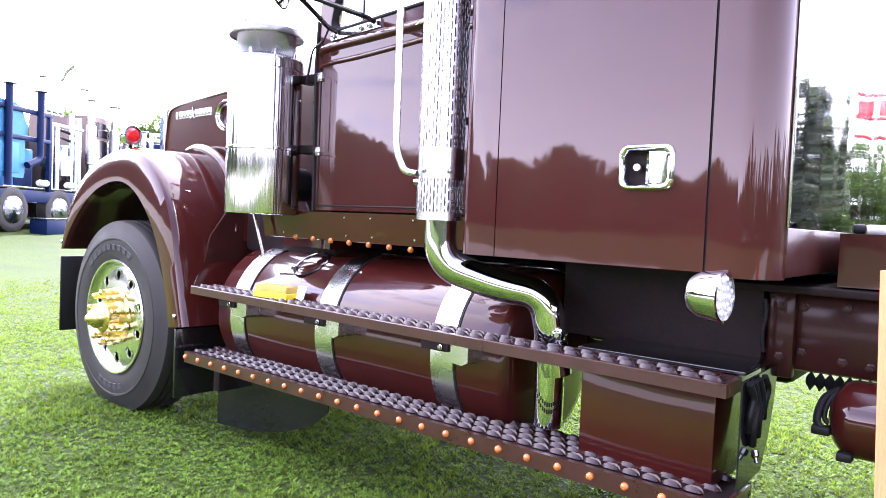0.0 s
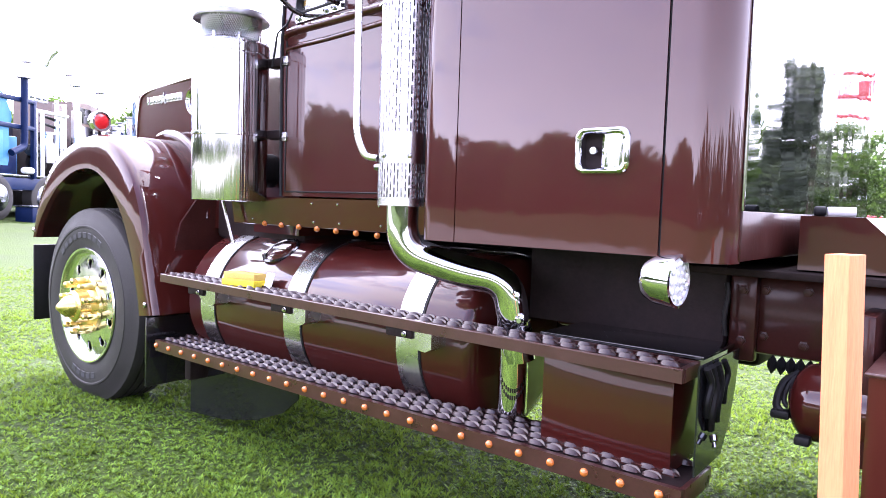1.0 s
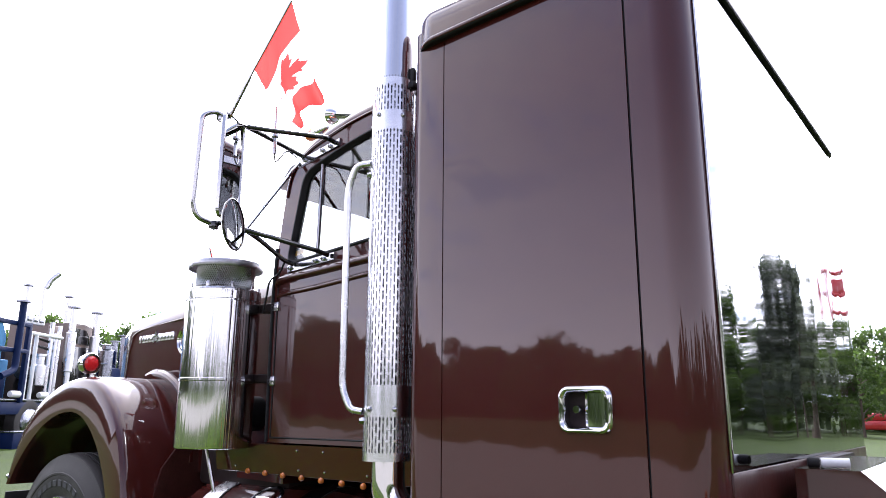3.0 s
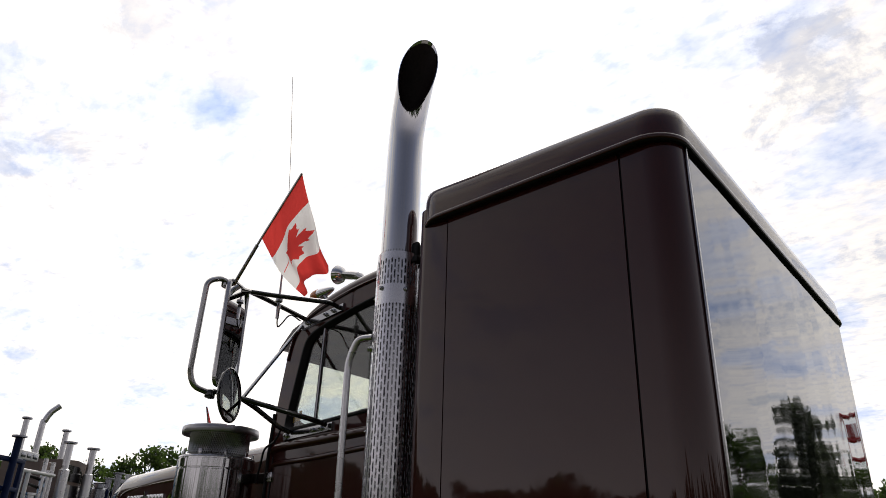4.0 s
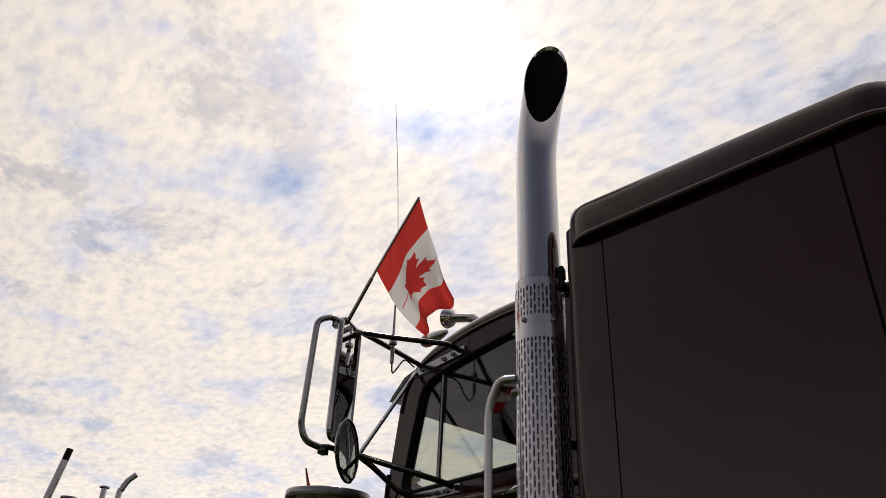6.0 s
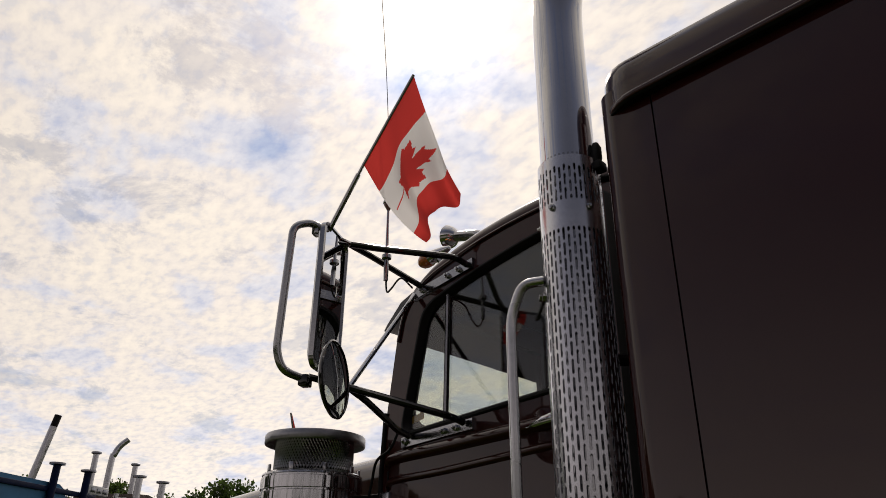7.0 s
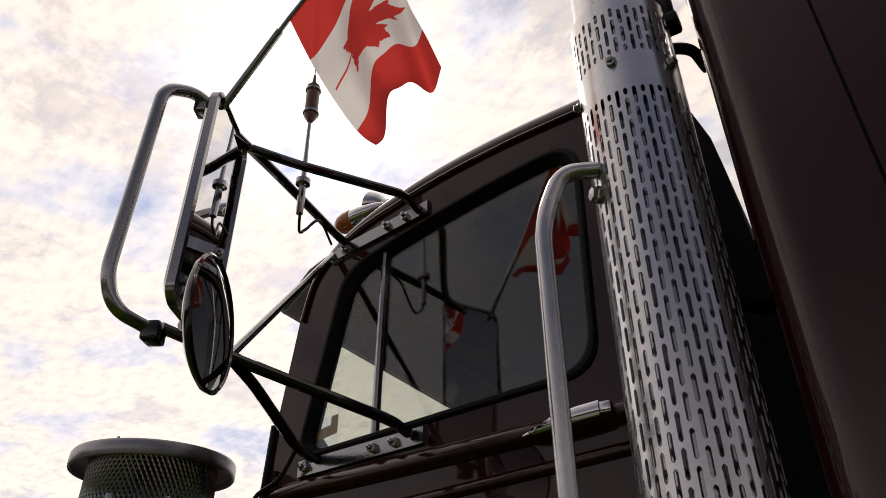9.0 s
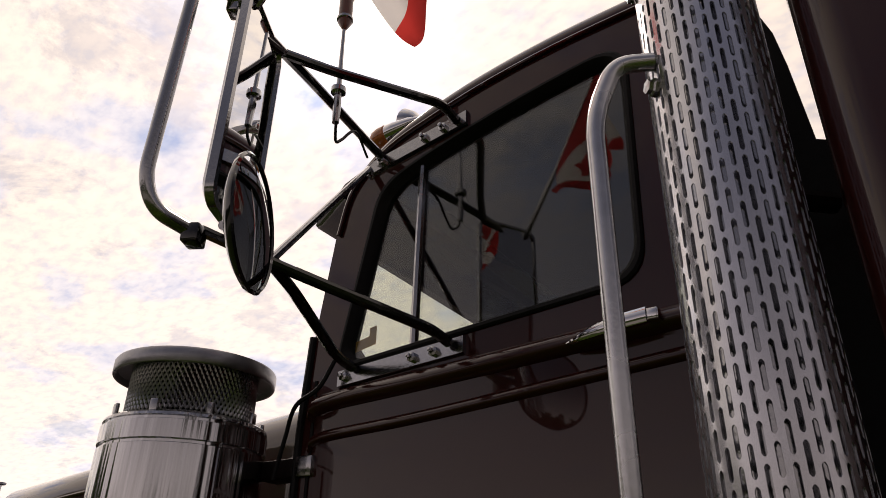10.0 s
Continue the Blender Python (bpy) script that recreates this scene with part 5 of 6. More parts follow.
    tube(gr, fillet([(cx - 0.060, cy - 0.058, 1.262), (-1.40, 1.842, 1.268), (-1.437, 1.836, 1.34), (-1.434, 1.826, 2.06), (-1.40, 1.832, 2.138), (cx - 0.055, cy - 0.06, 2.142)], 0.07, 8), 0.0125, 14)
    part("grab_handle", gr, STRAP, pipe, "long chrome grab handle")
    for z in (1.262, 2.130):
        fl = B()
        lathe(fl, [(0.013, -0.004), (0.013, 0.004), (0.010, 0.006), (0.010, 0.012), (0.0, 0.013)], (cx - 0.058, cy - 0.058, z - 0.030), (-0.7, -0.7, 0), 6)
        part("handle_foot", fl, CHROME_WORN, pipe)


build_exhaust()


def build_air_cleaner():
    cx, cy, R = -2.465, 2.043, 0.167
    ac = part("air_cleaner", lathe(B(), [(0.0, 1.10), (R - 0.01, 1.10), (R - 0.002, 1.103), (R, 1.11), (R, 1.388), (R + 0.004, 1.391), (R + 0.004, 1.401), (R, 1.404), (R, 1.747), (R - 0.005, 1.749), (R - 0.005, 1.754), (R + 0.001, 1.756), (R + 0.001, 1.791), (R - 0.005, 1.793), (R - 0.005, 1.798), (R - 0.001, 1.800), (R - 0.002, 1.805), (R - 0.008, 1.809), (0.138, 1.816), (0.130, 1.819)], (cx, cy, 0), (0, 0, 1), 64), STAINLESS, truck, "polished stainless air cleaner canister")
    scr = B()
    n, r = 80, 0.130
    for s in (1, -1):
        for k in range(n):
            q0 = 2 * math.pi * k / n
            pts = [(cx + r * math.cos(q0 + s * 0.45 * t), cy + r * math.sin(q0 + s * 0.45 * t), 1.82 + 0.102 * t) for t in (0, 0.25, 0.5, 0.75, 1)]
            tube(scr, pts, 0.0026, 4, False)
    tagged(part("intake_screen", scr, PERFORATED, ac, "perforated metal intake screen with small diamond holes"), kind="stuff")
    seam = B()
    q = radians(-13.6)
    obox(seam, (cx + (R + 0.0005) * math.cos(q), cy + (R + 0.0005) * math.sin(q), 1.575), (0.003, 0.004, 0.34), Matrix.Rotation(q, 3, "Z"), 0.001)
    part("seam", seam, CHROME_WORN, ac)
    q = radians(-8)
    part("maker_plate", obox(B(), (cx + R * math.cos(q), cy + R * math.sin(q), 1.667), (0.0016, 0.036, 0.009), Matrix.Rotation(q, 3, "Z")), STRAP, ac)
    part("filter_core", lathe(B(), [(0.121, 1.81), (0.121, 1.925)], (cx, cy, 0), (0, 0, 1), 36), DARK, ac)
    capb = B()
    lathe(capb, [(0.0, 1.922), (0.124, 1.920), (0.162, 1.916), (0.164, 1.904), (0.168, 1.903), (0.170, 1.906), (0.170, 1.930), (0.167, 1.935), (0.122, 1.939), (0.116, 1.945), (0.0, 1.948)], (cx, cy, 0), (0, 0, 1), 56)
    part("cap", capb, CAP_METAL, ac, "wide flat grey metal rain cap with an upright rim", 50)
    for k in range(9):
        q = 2 * math.pi * k / 9 + 0.3
        tb = B()
        box(tb, -0.008, 0.008, -0.004, 0.004, 1.797, 1.832, 0.002)
        bmesh.ops.transform(tb, matrix=Matrix.Translation((cx + 0.154 * math.cos(q), cy + 0.154 * math.sin(q), 0)) @ Matrix.Rotation(q + math.pi / 2, 4, "Z"), verts=tb.verts)
        part("clip", tb, CHROME_WORN, ac)
    for z in (1.695, 1.375):
        part("mount_bracket", box(B(), cx + 0.12, -2.235, cy + 0.10, cy + 0.16, z + 0.012, z + 0.05, 0.004), DARK, ac)
    fit = B()
    tube(fit, spline([(cx + 0.13, cy + 0.18, 1.64), (cx + 0.16, cy + 0.22, 1.58), (cx + 0.15, cy + 0.24, 1.50)], 5), 0.012, 8)
    lathe(fit, [(0.0, -0.012), (0.018, -0.010), (0.018, 0.010), (0.0, 0.012)], (cx + 0.15, cy + 0.235, 1.49), (0, 0, 1), 10)
    part("line_fitting", fit, CHROME_WORN, ac)
    for z in (1.705, 1.372):
        part("bracket_foot", box(B(), -2.236, -2.190, CY - 0.010, CY + 0.03, z, z + 0.042, 0.004), CHROME_WORN, ac)
    duct = B()
    tube(duct, fillet([(cx, cy + 0.1, 1.25), (cx, cy + 0.35, 1.25), (cx, cy + 0.6, 1.3)], 0.1), 0.08, 20)
    part("intake_duct", duct, BLACK, ac)
    leg = B()
    tube(leg, [(-2.60, 2.10, 1.10), (-2.555, 2.13, 0.90)], 0.009, 8)
    part("support_rod", leg, CHROME_WORN, ac)
    # black weatherstrip along the front edge of the door
    rod = B()
    tube(rod, [(x - 0.002, CY - 0.002, z) for x, z in CAB_SIDE[:4]], 0.0085, 8)
    part("pillar_rod", rod, BLACK, ac)
    # distant-side air cleaner
    fy = 2 * YC - cy
    part("far_canister", lathe(B(), [(0.0, 1.10), (R, 1.11), (R, 1.78), (0.13, 1.80), (0.126, 1.89), (0.16, 1.892), (0.15, 1.91), (0.0, 1.93)], (cx, fy, 0), (0, 0, 1), 40), STAINLESS, ac)


build_air_cleaner()


def build_mirror():
    c = Vector((-2.004, 1.709, 2.221))
    nrm = Vector((0.874, 0.486, 0.0)).normalized()
    side = Vector((-0.486, 0.874, 0.0)).normalized()
    m3 = Matrix((side, Vector((0, 0, 1)), nrm)).transposed()
    W, H = 0.184, 0.440
    head = B()
    back = round_rect(-W / 2, W / 2, -H / 2, H / 2, 0.030, 5)
    inner = round_rect(-W / 2 + 0.008, W / 2 - 0.008, -H / 2 + 0.008, H / 2 - 0.008, 0.028, 5)
    rows = []
    for loop, d, k in ((back, -0.012, 0.84), (back, -0.010, 0.95), (back, -0.004, 1.0), (back, 0.010, 1.0), (inner, 0.012, 1.0), (inner, 0.006, 1.0)):
        rows.append([c + side * p[0] * k + Vector((0, 0, 1)) * p[1] * k + nrm * d for p in loop])
    vs = loft(head, rows, close_cols=True)
    head.faces.new(vs[0])
    mirror = part("mirror_head", head, CHROME_WORN, truck, "tall west-coast mirror on tubular arms")
    gl = B()
    gl.faces.new([gl.verts.new(c + side * p[0] + Vector((0, 0, 1)) * p[1] + nrm * 0.0075) for p in inner])
    part("mirror_glass", gl, MIRROR, mirror, "flat mirror glass")
    top_o = Vector((-1.998, 1.660, 2.430))
    bot_o = Vector((-2.030, 1.672, 2.004))
    guard = B()
    lo = Vector((-0.022, -0.088, 0))
    tube(guard, fillet([top_o + Vector((0, 0, 0.0)), top_o + lo * 0.4 + Vector((0, 0, 0.012)), top_o + lo + Vector((0, 0, -0.012)), bot_o + lo + Vector((0, 0, 0.045)), bot_o + lo * 0.75 + Vector((0, 0, -0.005)), bot_o + Vector((0, 0, -0.020))], 0.06, 8), 0.0115, 12)
    part("guard_loop", guard, CHROME_WORN, mirror, "chrome guard loop")
    br = B()
    obox(br, top_o + Vector((-0.012, -0.012, -0.004)), (0.030, 0.034, 0.022), m3, 0.004)
    part("upper_bracket", br, CHROME_WORN, mirror)
    br = B()
    obox(br, bot_o + Vector((0.0, 0.0, -0.024)), (0.036, 0.032, 0.028), m3, 0.004)
    up = Vector((-2.030, 1.788, 2.438))
    dn = Vector((-2.000, 1.800, 1.982))
    tube(br, [bot_o + Vector((0, 0.01, -0.01)), dn], 0.010, 8)
    part("mirror_bracket", br, BLACK_GLOSS, mirror)
    part("upper_stay", tube(B(), [top_o + Vector((0, 0.01, -0.01)), up], 0.010, 8), CHROME_WORN, mirror)
    arms = [("upper_arm", up, (-1.858, CY - 0.012, 2.436)), ("upper_arm", up, (-2.062, CY - 0.012, 2.412)), ("lower_arm", dn, (-1.862, CY - 0.02, 1.918)), ("lower_arm", dn, (-2.095, CY - 0.016, 1.908)), ("diagonal_brace", dn, (-2.100, CY - 0.010, 2.392))]
    for name, a, b in arms:
        a, b = Vector(a), Vector(b)
        bm = B()
        tube(bm, [a, b] if name == "diagonal_brace" else fillet([a, a.lerp(b, 0.25) + Vector((0, 0, 0.002)), b + Vector((0, -0.05, 0.008)), b], 0.03, 5), 0.0105 if name != "diagonal_brace" else 0.008, 10)
        part(name, bm, CHROME_WORN if name == "diagonal_brace" else BLACK_GLOSS, mirror)
    for x0, x1, z, dz in ((-2.105, -1.832, 2.390, 0.046), (-2.140, -1.836, 1.892, 0.022)):
        feet = B()
        s = dz / (x1 - x0)
        rows = [[(x, CY - 0.010, z + s * (x - x0) - 0.016), (x, CY - 0.010, z + s * (x - x0) + 0.016), (x, CY + 0.002, z + s * (x - x0) + 0.020), (x, CY + 0.002, z + s * (x - x0) - 0.020)] for x in (x0, x0 + 0.01, x1 - 0.01, x1)]
        loft(feet, rows, close_cols=True, cap=True)
        part("arm_foot", feet, CHROME_WORN, mirror, "steel mounting strip with bolts")
    for x, z in ((-2.06, 2.398), (-1.94, 2.418), (-1.89, 2.426), (-2.12, 1.894), (-1.95, 1.906), (-1.90, 1.909)):
        part("foot_bolt", lathe(B(), [(0.010, 0), (0.010, 0.008), (0.005, 0.010), (0.005, 0.018), (0, 0.019)], (x, CY - 0.010, z), (0, -1, 0), 8), CHROME_WORN, mirror)
    cc, cn = Vector((-1.895, 1.668, 1.960)), Vector((0.85, 0.52, 0.05)).normalized()
    cv = part("convex_mirror", lathe(B(), [(0.0, -0.022), (0.05, -0.020), (0.085, -0.012), (0.101, -0.002), (0.103, 0.004), (0.099, 0.007), (0.096, 0.004)], cc, cn, 40), BLACK_GLOSS, mirror, "round convex mirror with black back", 50)
    part("convex_glass", lathe(B(), [(0.097, 0.003), (0.08, 0.0065), (0.05, 0.0098), (0.02, 0.0115), (0.0, 0.0118)], cc, cn, 40), MIRROR, mirror, "", 60)
    st = B()
    tube(st, [cc - cn * 0.04, dn + Vector((0.005, -0.03, 0)), dn], 0.008, 8)
    part("convex_stem", st, CHROME_WORN, mirror)
    br = B()
    tube(br, [up, c - side * 0.05 + Vector((0, 0, H / 2 - 0.05)) - nrm * 0.014], 0.008, 8)
    part("back_strap", br, BLACK_GLOSS, mirror)
    cable = B()
    tube(cable, spline([(-2.012, 1.93, 2.36), (-2.016, 1.935, 2.335), (-2.026, 1.95, 2.325), (-2.03, 1.97, 2.345), (-2.04, 2.02, 2.40), (-2.09, 2.12, 2.41)], 6), 0.0032, 6)
    part("antenna_cable", cable, BLACK, mirror)
    cable = B()
    tube(cable, spline([(-2.13, 2.12, 1.93), (-2.16, 2.11, 1.87), (-2.22, 2.11, 1.84), (-2.25, 2.12, 1.78), (-2.27, 2.12, 1.70)], 6), 0.005, 6)
    part("antenna_cable", cable, BLACK, mirror)
    b = Vector((-2.014, 1.929, 2.440))
    ant = B()
    tube(ant, [b + Vector((0.001, 0, -0.085)), b + Vector((0, 0, -0.03)), b, b + Vector((-0.003, 0, 0.12)), b + Vector((-0.004, 0, 0.185))], [0.0075, 0.0085, 0.006, 0.0042, 0.0042], 10)
    lathe(ant, [(0.010, -0.012), (0.016, -0.008), (0.016, 0.004), (0.007, 0.010)], b, (0, 0, 1), 12)
    antenna = part("antenna", ant, CHROME_WORN, mirror, "slim steel antenna mast")
    part("loading_coil", lathe(B(), [(0.004, 0.170), (0.015, 0.190), (0.0155, 0.208), (0.0155, 0.262), (0.0155, 0.286), (0.006, 0.293), (0.003, 0.325)], b, (-0.02, 0, 1), 16), COIL, antenna, "brown antenna coil housing")
    for h in (0.196, 0.268):
        part("coil_ring", lathe(B(), [(0.0165, h), (0.0185, h + 0.002), (0.0185, h + 0.008), (0.0165, h + 0.010)], b, (-0.02, 0, 1), 16), CHROME_WORN, antenna)
    whip = B()
    tube(whip, spline([b + Vector((-0.006, 0, 0.32)), b + Vector((-0.03, -0.02, 0.75)), b + Vector((-0.065, -0.045, 1.20))], 5), 0.0014, 5)
    part("antenna_whip", whip, BLACK, mirror)


build_mirror()


# ---- the flag on the mirror ----
def leaf_outline():
    half = [(0.0, 0.50), (0.09, 0.33), (0.14, 0.37), (0.115, 0.12), (0.225, 0.235), (0.25, 0.18), (0.385, 0.20), (0.345, 0.07), (0.40, 0.035), (0.18, -0.165), (0.205, -0.235), (0.018, -0.20)]
    return half + [(0.012, -0.48), (-0.012, -0.48)] + [(-x, y) for x, y in half[::-1][:-1]]


def inside(p, poly):
    x, y = p
    hit = False
    for (x0, y0), (x1, y1) in zip(poly, poly[1:] + poly[:1]):
        if (y0 > y) != (y1 > y) and x < (x1 - x0) * (y - y0) / (y1 - y0) + x0:
            hit = not hit
    return hit


def build_flag():
    flag = thing("flag", (-1.968, 1.66, 2.415), "small maple leaf flag on a staff clamped to the mirror", "flag")
    base, low, tip = Vector((-1.968, 1.660, 2.415)), Vector((-1.850, 1.678, 2.602)), Vector((-1.688, 1.716, 2.868))
    bm = B()
    tube(bm, [base, base.lerp(low, 0.9), low, tip], 0.005, 8)
    tube(bm, [base, base.lerp(low, 0.85)], 0.0075, 8)
    part("staff", bm, CHROME_WORN, flag, "thin grey metal staff")
    top_f, low_f = Vector((-1.590, 1.800, 2.470)), Vector((-1.760, 1.840, 2.385))
    nu, nv = 150, 84
    leaf = leaf_outline()
    across = (tip - low).cross(top_f - tip).normalized()
    cloth = B()
    grid = []
    for j in range(nv + 1):
        v = j / nv
        row = []
        for i in range(nu + 1):
            u = i / nu
            p = low.lerp(tip, v).lerp(low_f.lerp(top_f, v), u)
            sag = Vector((0, 0, -0.035 * math.sin(math.pi * u)))
            wave = 0.050 * u ** 0.8 * math.sin(7.0 * v + 1.2 * u + 0.4) + 0.018 * u * math.sin(9 * u - 3 * v + 1.0) + 0.009 * u * math.sin(19 * v + 5 * u)
            row.append(cloth.verts.new(p + sag + across * wave))
        grid.append(row)
    for j in range(nv):
        for i in range(nu):
            f = cloth.faces.new((grid[j][i], grid[j][i + 1], grid[j + 1][i + 1], grid[j + 1][i]))
            u, v = (i + 0.5) / nu, (j + 0.5) / nv
            red = u < 0.25 or u > 0.75 or inside(((v - 0.5) * -0.0 + (u - 0.5) * 2.0 / 1.05, (v - 0.5) * 1.0 / 0.92), leaf)
            f.material_index = 0 if red else 1
    part("cloth", cloth, [FLAG_RED, FLAG_WHITE], flag, "rippled red and white cloth with a maple leaf", 80)


build_flag()


# ---- loose things near the truck ----
def build_stake():
    place = Matrix.Translation((0.113, 1.660, 0)) @ Matrix.Rotation(radians(0.5), 4, "X") @ Matrix.Rotation(radians(-1.8), 4, "Y") @ Matrix.Rotation(radians(-24), 4, "Z")
    s = thing("wooden_stake", (0.08, 1.64, 0.0), "orange painted square wooden stake driven into the grass", "stake")
    bm = B()
    box(bm, -0.0255, 0.0255, -0.0255, 0.0255, -0.05, 1.042, 0.0022)
    bmesh.ops.transform(bm, matrix=place, verts=bm.verts)
    part("post", bm, WOOD, s)


build_stake()


def build_sponge():
    s = thing("sponge", (-2.36, 2.03, 0.727), "yellow scrubbing sponge with a tan top lying on the upper step", "sponge")
    m = Matrix.Translation((-2.318, 2.030, 0)) @ Matrix.Rotation(radians(4), 4, "Z")
    for name, z0, z1, mat in (("sponge_foam", 0.7255, 0.754, SPONGE), ("scrub_pad", 0.754, 0.783, SPONGE_TOP)):
        bm = B()
        k = 0.0 if name == "sponge_foam" else 0.006
        box(bm, -0.108 + k, 0.108 - k, -0.044 + k, 0.044 - k, z0, z1, 0.004, 2)
        bmesh.ops.transform(bm, matrix=m, verts=bm.verts)
        part(name, bm, mat, s)
    t = thing("tag", (-2.17, 2.06, 0.727), "small white card leaning on the tank above the step", "card")
    bm = B()
    obox(bm, (-2.190, 2.062, 0.757), (0.055, 0.002, 0.07), Euler((radians(-20), 0, 0)).to_matrix())
    part("card", bm, PAPER, t)
    fl = thing("flashlight", (-0.09, 2.45, 1.13), "silver and black flashlight lying on the deck box", "flashlight")
    bm = B()
    lathe(bm, [(0.0, 0.0), (0.013, 0.002), (0.014, 0.01), (0.014, 0.075), (0.0, 0.077)], (-0.09, 2.42, 1.129), (0.95, 0.3, 0), 16)
    part("tube", bm, WHITE_PAINT, fl)
    bm = B()
    lathe(bm, [(0.0, -0.032), (0.012, -0.032), (0.0145, -0.026), (0.0145, -0.002), (0.0, 0.0)], (-0.09, 2.42, 1.129), (0.95, 0.3, 0), 16)
    part("grip", bm, BLACK, fl)


build_sponge()


def build_pennant():
    p = thing("pennant", (-2.95, 2.40, 1.82), "small red pennant on a short wire by the hood", "pennant")
    bm = B()
    tube(bm, [(-2.95, 2.36, 1.78), (-2.945, 2.29, 2.0), (-2.94, 2.25, 2.125)], 0.004, 6)
    part("wire", bm, CHROME_WORN, p)
    bm = B()
    rows = []
    for k in range(9):
        t = k / 8
        base = Vector((-2.948, 2.325, 1.89)).lerp(Vector((-2.94, 2.25, 2.122)), t)
        wdt = 0.085 * (1 - t) + 0.012
        rows.append([base + Vector((-0.45 * wdt * u, 0.9 * wdt * u, 0.006 * math.sin(9 * t + 4 * u))) for u in (0, 0.33, 0.66, 1.0)])
    loft(bm, rows)
    part("cloth", bm, FLAG_RED, p, "red cloth")


build_pennant()


# ---- the other trucks of the show ----
def rig(at, yaw, paint, pale, stack_h, curved, label):
    """A parked tractor seen from far off: frame, cab, hood, rack, stacks, tank and wheels."""
    t = thing("parked_truck", (0, 0, 0), label, "truck", "parked trucks in the row")
    part("frame", box(B(), -3.6, 3.6, -0.45, 0.45, 0.62, 0.90, 0.02), paint, t)
    cabm = B()
    box(cabm, -1.2, 0.35, -0.92, 0.92, 1.0, 1.9, 0.05)
    box(cabm, -1.1, 0.35, -0.86, 0.86, 1.9, 2.35, 0.08)
    c = part("cab", cabm, pale, t)
    for s in (-1, 1):
        part("side_window", box(B(), -0.95, -0.1, s * 0.865 - 0.004, s * 0.865 + 0.004, 1.92, 2.26, 0.002), BLACK_GLOSS, c)
    part("windscreen", box(B(), -1.112, -1.10, -0.75, 0.75, 1.92, 2.26), BLACK_GLOSS, c)
    hb = B()
    box(hb, -3.2, -1.2, -0.62, 0.62, 0.95, 1.72, 0.08)
    part("hood", hb, pale, t)
    gr = B()
    box(gr, -3.27, -3.19, -0.45, 0.45, 0.9, 1.7, 0.02)
    part("grille", gr, FAR_CHROME, t)
    for s in (-1, 1):
        f = B()
        rows = []
        for k in range(13):
            q = math.radians(200 - 180 * k / 12)
            rows.append([(-2.6 + 0.66 * math.cos(q), s * 0.62, 0.62 + 0.66 * math.sin(q)), (-2.6 + 0.68 * math.cos(q), s * 1.12, 0.60 + 0.64 * math.sin(q)), (-2.6 + 0.62 * math.cos(q), s * 1.18, 0.57 + 0.6 * math.sin(q))])
        loft(f, rows)
        part("fender", f, paint, t)
    rack = B()
    if curved:
        for y in (-0.95, -0.32, 0.32, 0.95):
            part("rack_post", box(B(), 0.62, 0.70, y - 0.04, y + 0.04, 0.9, 2.30, 0.01), paint, t)
        for z in (0.95, 1.55, 2.25):
            part("rack_bar", box(B(), 0.615, 0.705, -0.99, 0.99, z, z + 0.09, 0.01), paint, t)
        part("rack_box", box(B(), 0.40, 0.60, -0.8, 0.8, 0.95, 2.35, 0.04), pale, t)
    else:
        for s in (-1, 1):
            for x in (0.75, 1.55, 2.35):
                part("rack_post", box(B(), x - 0.05, x + 0.05, s * 0.98 - 0.05, s * 0.98 + 0.05, 0.9, 2.75, 0.01), paint, t)
            for z in (1.2, 1.85, 2.66):
                part("rack_bar", box(B(), 0.7, 2.4, s * 0.98 - 0.045, s * 0.98 + 0.045, z, z + 0.1, 0.01), paint, t)
        for y0, z1 in ((-0.86, 2.45), (0.08, 2.2)):
            part("deck_locker", box(B(), 0.85, 2.30, y0, y0 + 0.78, 0.95, z1, 0.05), pale, t)
        part("headboard", box(B(), 0.62, 0.68, -0.9, 0.9, 0.95, 2.5, 0.03), pale, t)
    if paint is BLUE_PAINT:
        for s in (-1, 1):
            part("side_rail", box(B(), -0.6, 3.6, s * 1.02 - 0.05, s * 1.02 + 0.05, 0.72, 1.00, 0.02), paint, t)
            part("skirt_tank", lathe(B(), [(0.0, 0.0), (0.20, 0.01), (0.23, 0.04), (0.23, 0.7), (0.0, 0.72)], (-0.75, s * 1.02, 0.60), (1, 0, 0), 20), FAR_CHROME, t)
    for s in (-1, 1):
        st = B()
        if curved:
            tube(st, spline([(0.50, s * 1.02, 0.9), (0.50, s * 1.02, stack_h - 0.4), (0.55, s * 1.02, stack_h - 0.12), (0.68, s * 1.02, stack_h)], 6), 0.075, 14)
        else:
            tube(st, [(0.50, s * 1.02, 0.9), (0.50, s * 1.02, stack_h)], 0.10, 14)
            lathe(st, [(0.07, stack_h - 0.02), (0.17, stack_h), (0.17, stack_h + 0.035), (0.0, stack_h + 0.05)], (0.50, s * 1.02, 0), (0, 0, 1), 16)
        lathe(st, [(0.07, 1.2), (0.11, 1.22), (0.11, 2.3), (0.07, 2.32)], (0.50, s * 1.02, 0), (0, 0, 1), 16)
        part("exhaust_pipe", st, paint if paint is BLUE_PAINT and not curved else FAR_CHROME, t)
        ac = B()
        lathe(ac, [(0.0, 1.1), (0.19, 1.11), (0.19, 1.85), (0.14, 1.9), (0.14, 2.0), (0.2, 2.02), (0.0, 2.06)], (-1.35, s * 1.0, 0), (0, 0, 1), 18)
        part("air_cleaner", ac, FAR_CHROME, t)
        tk = B()
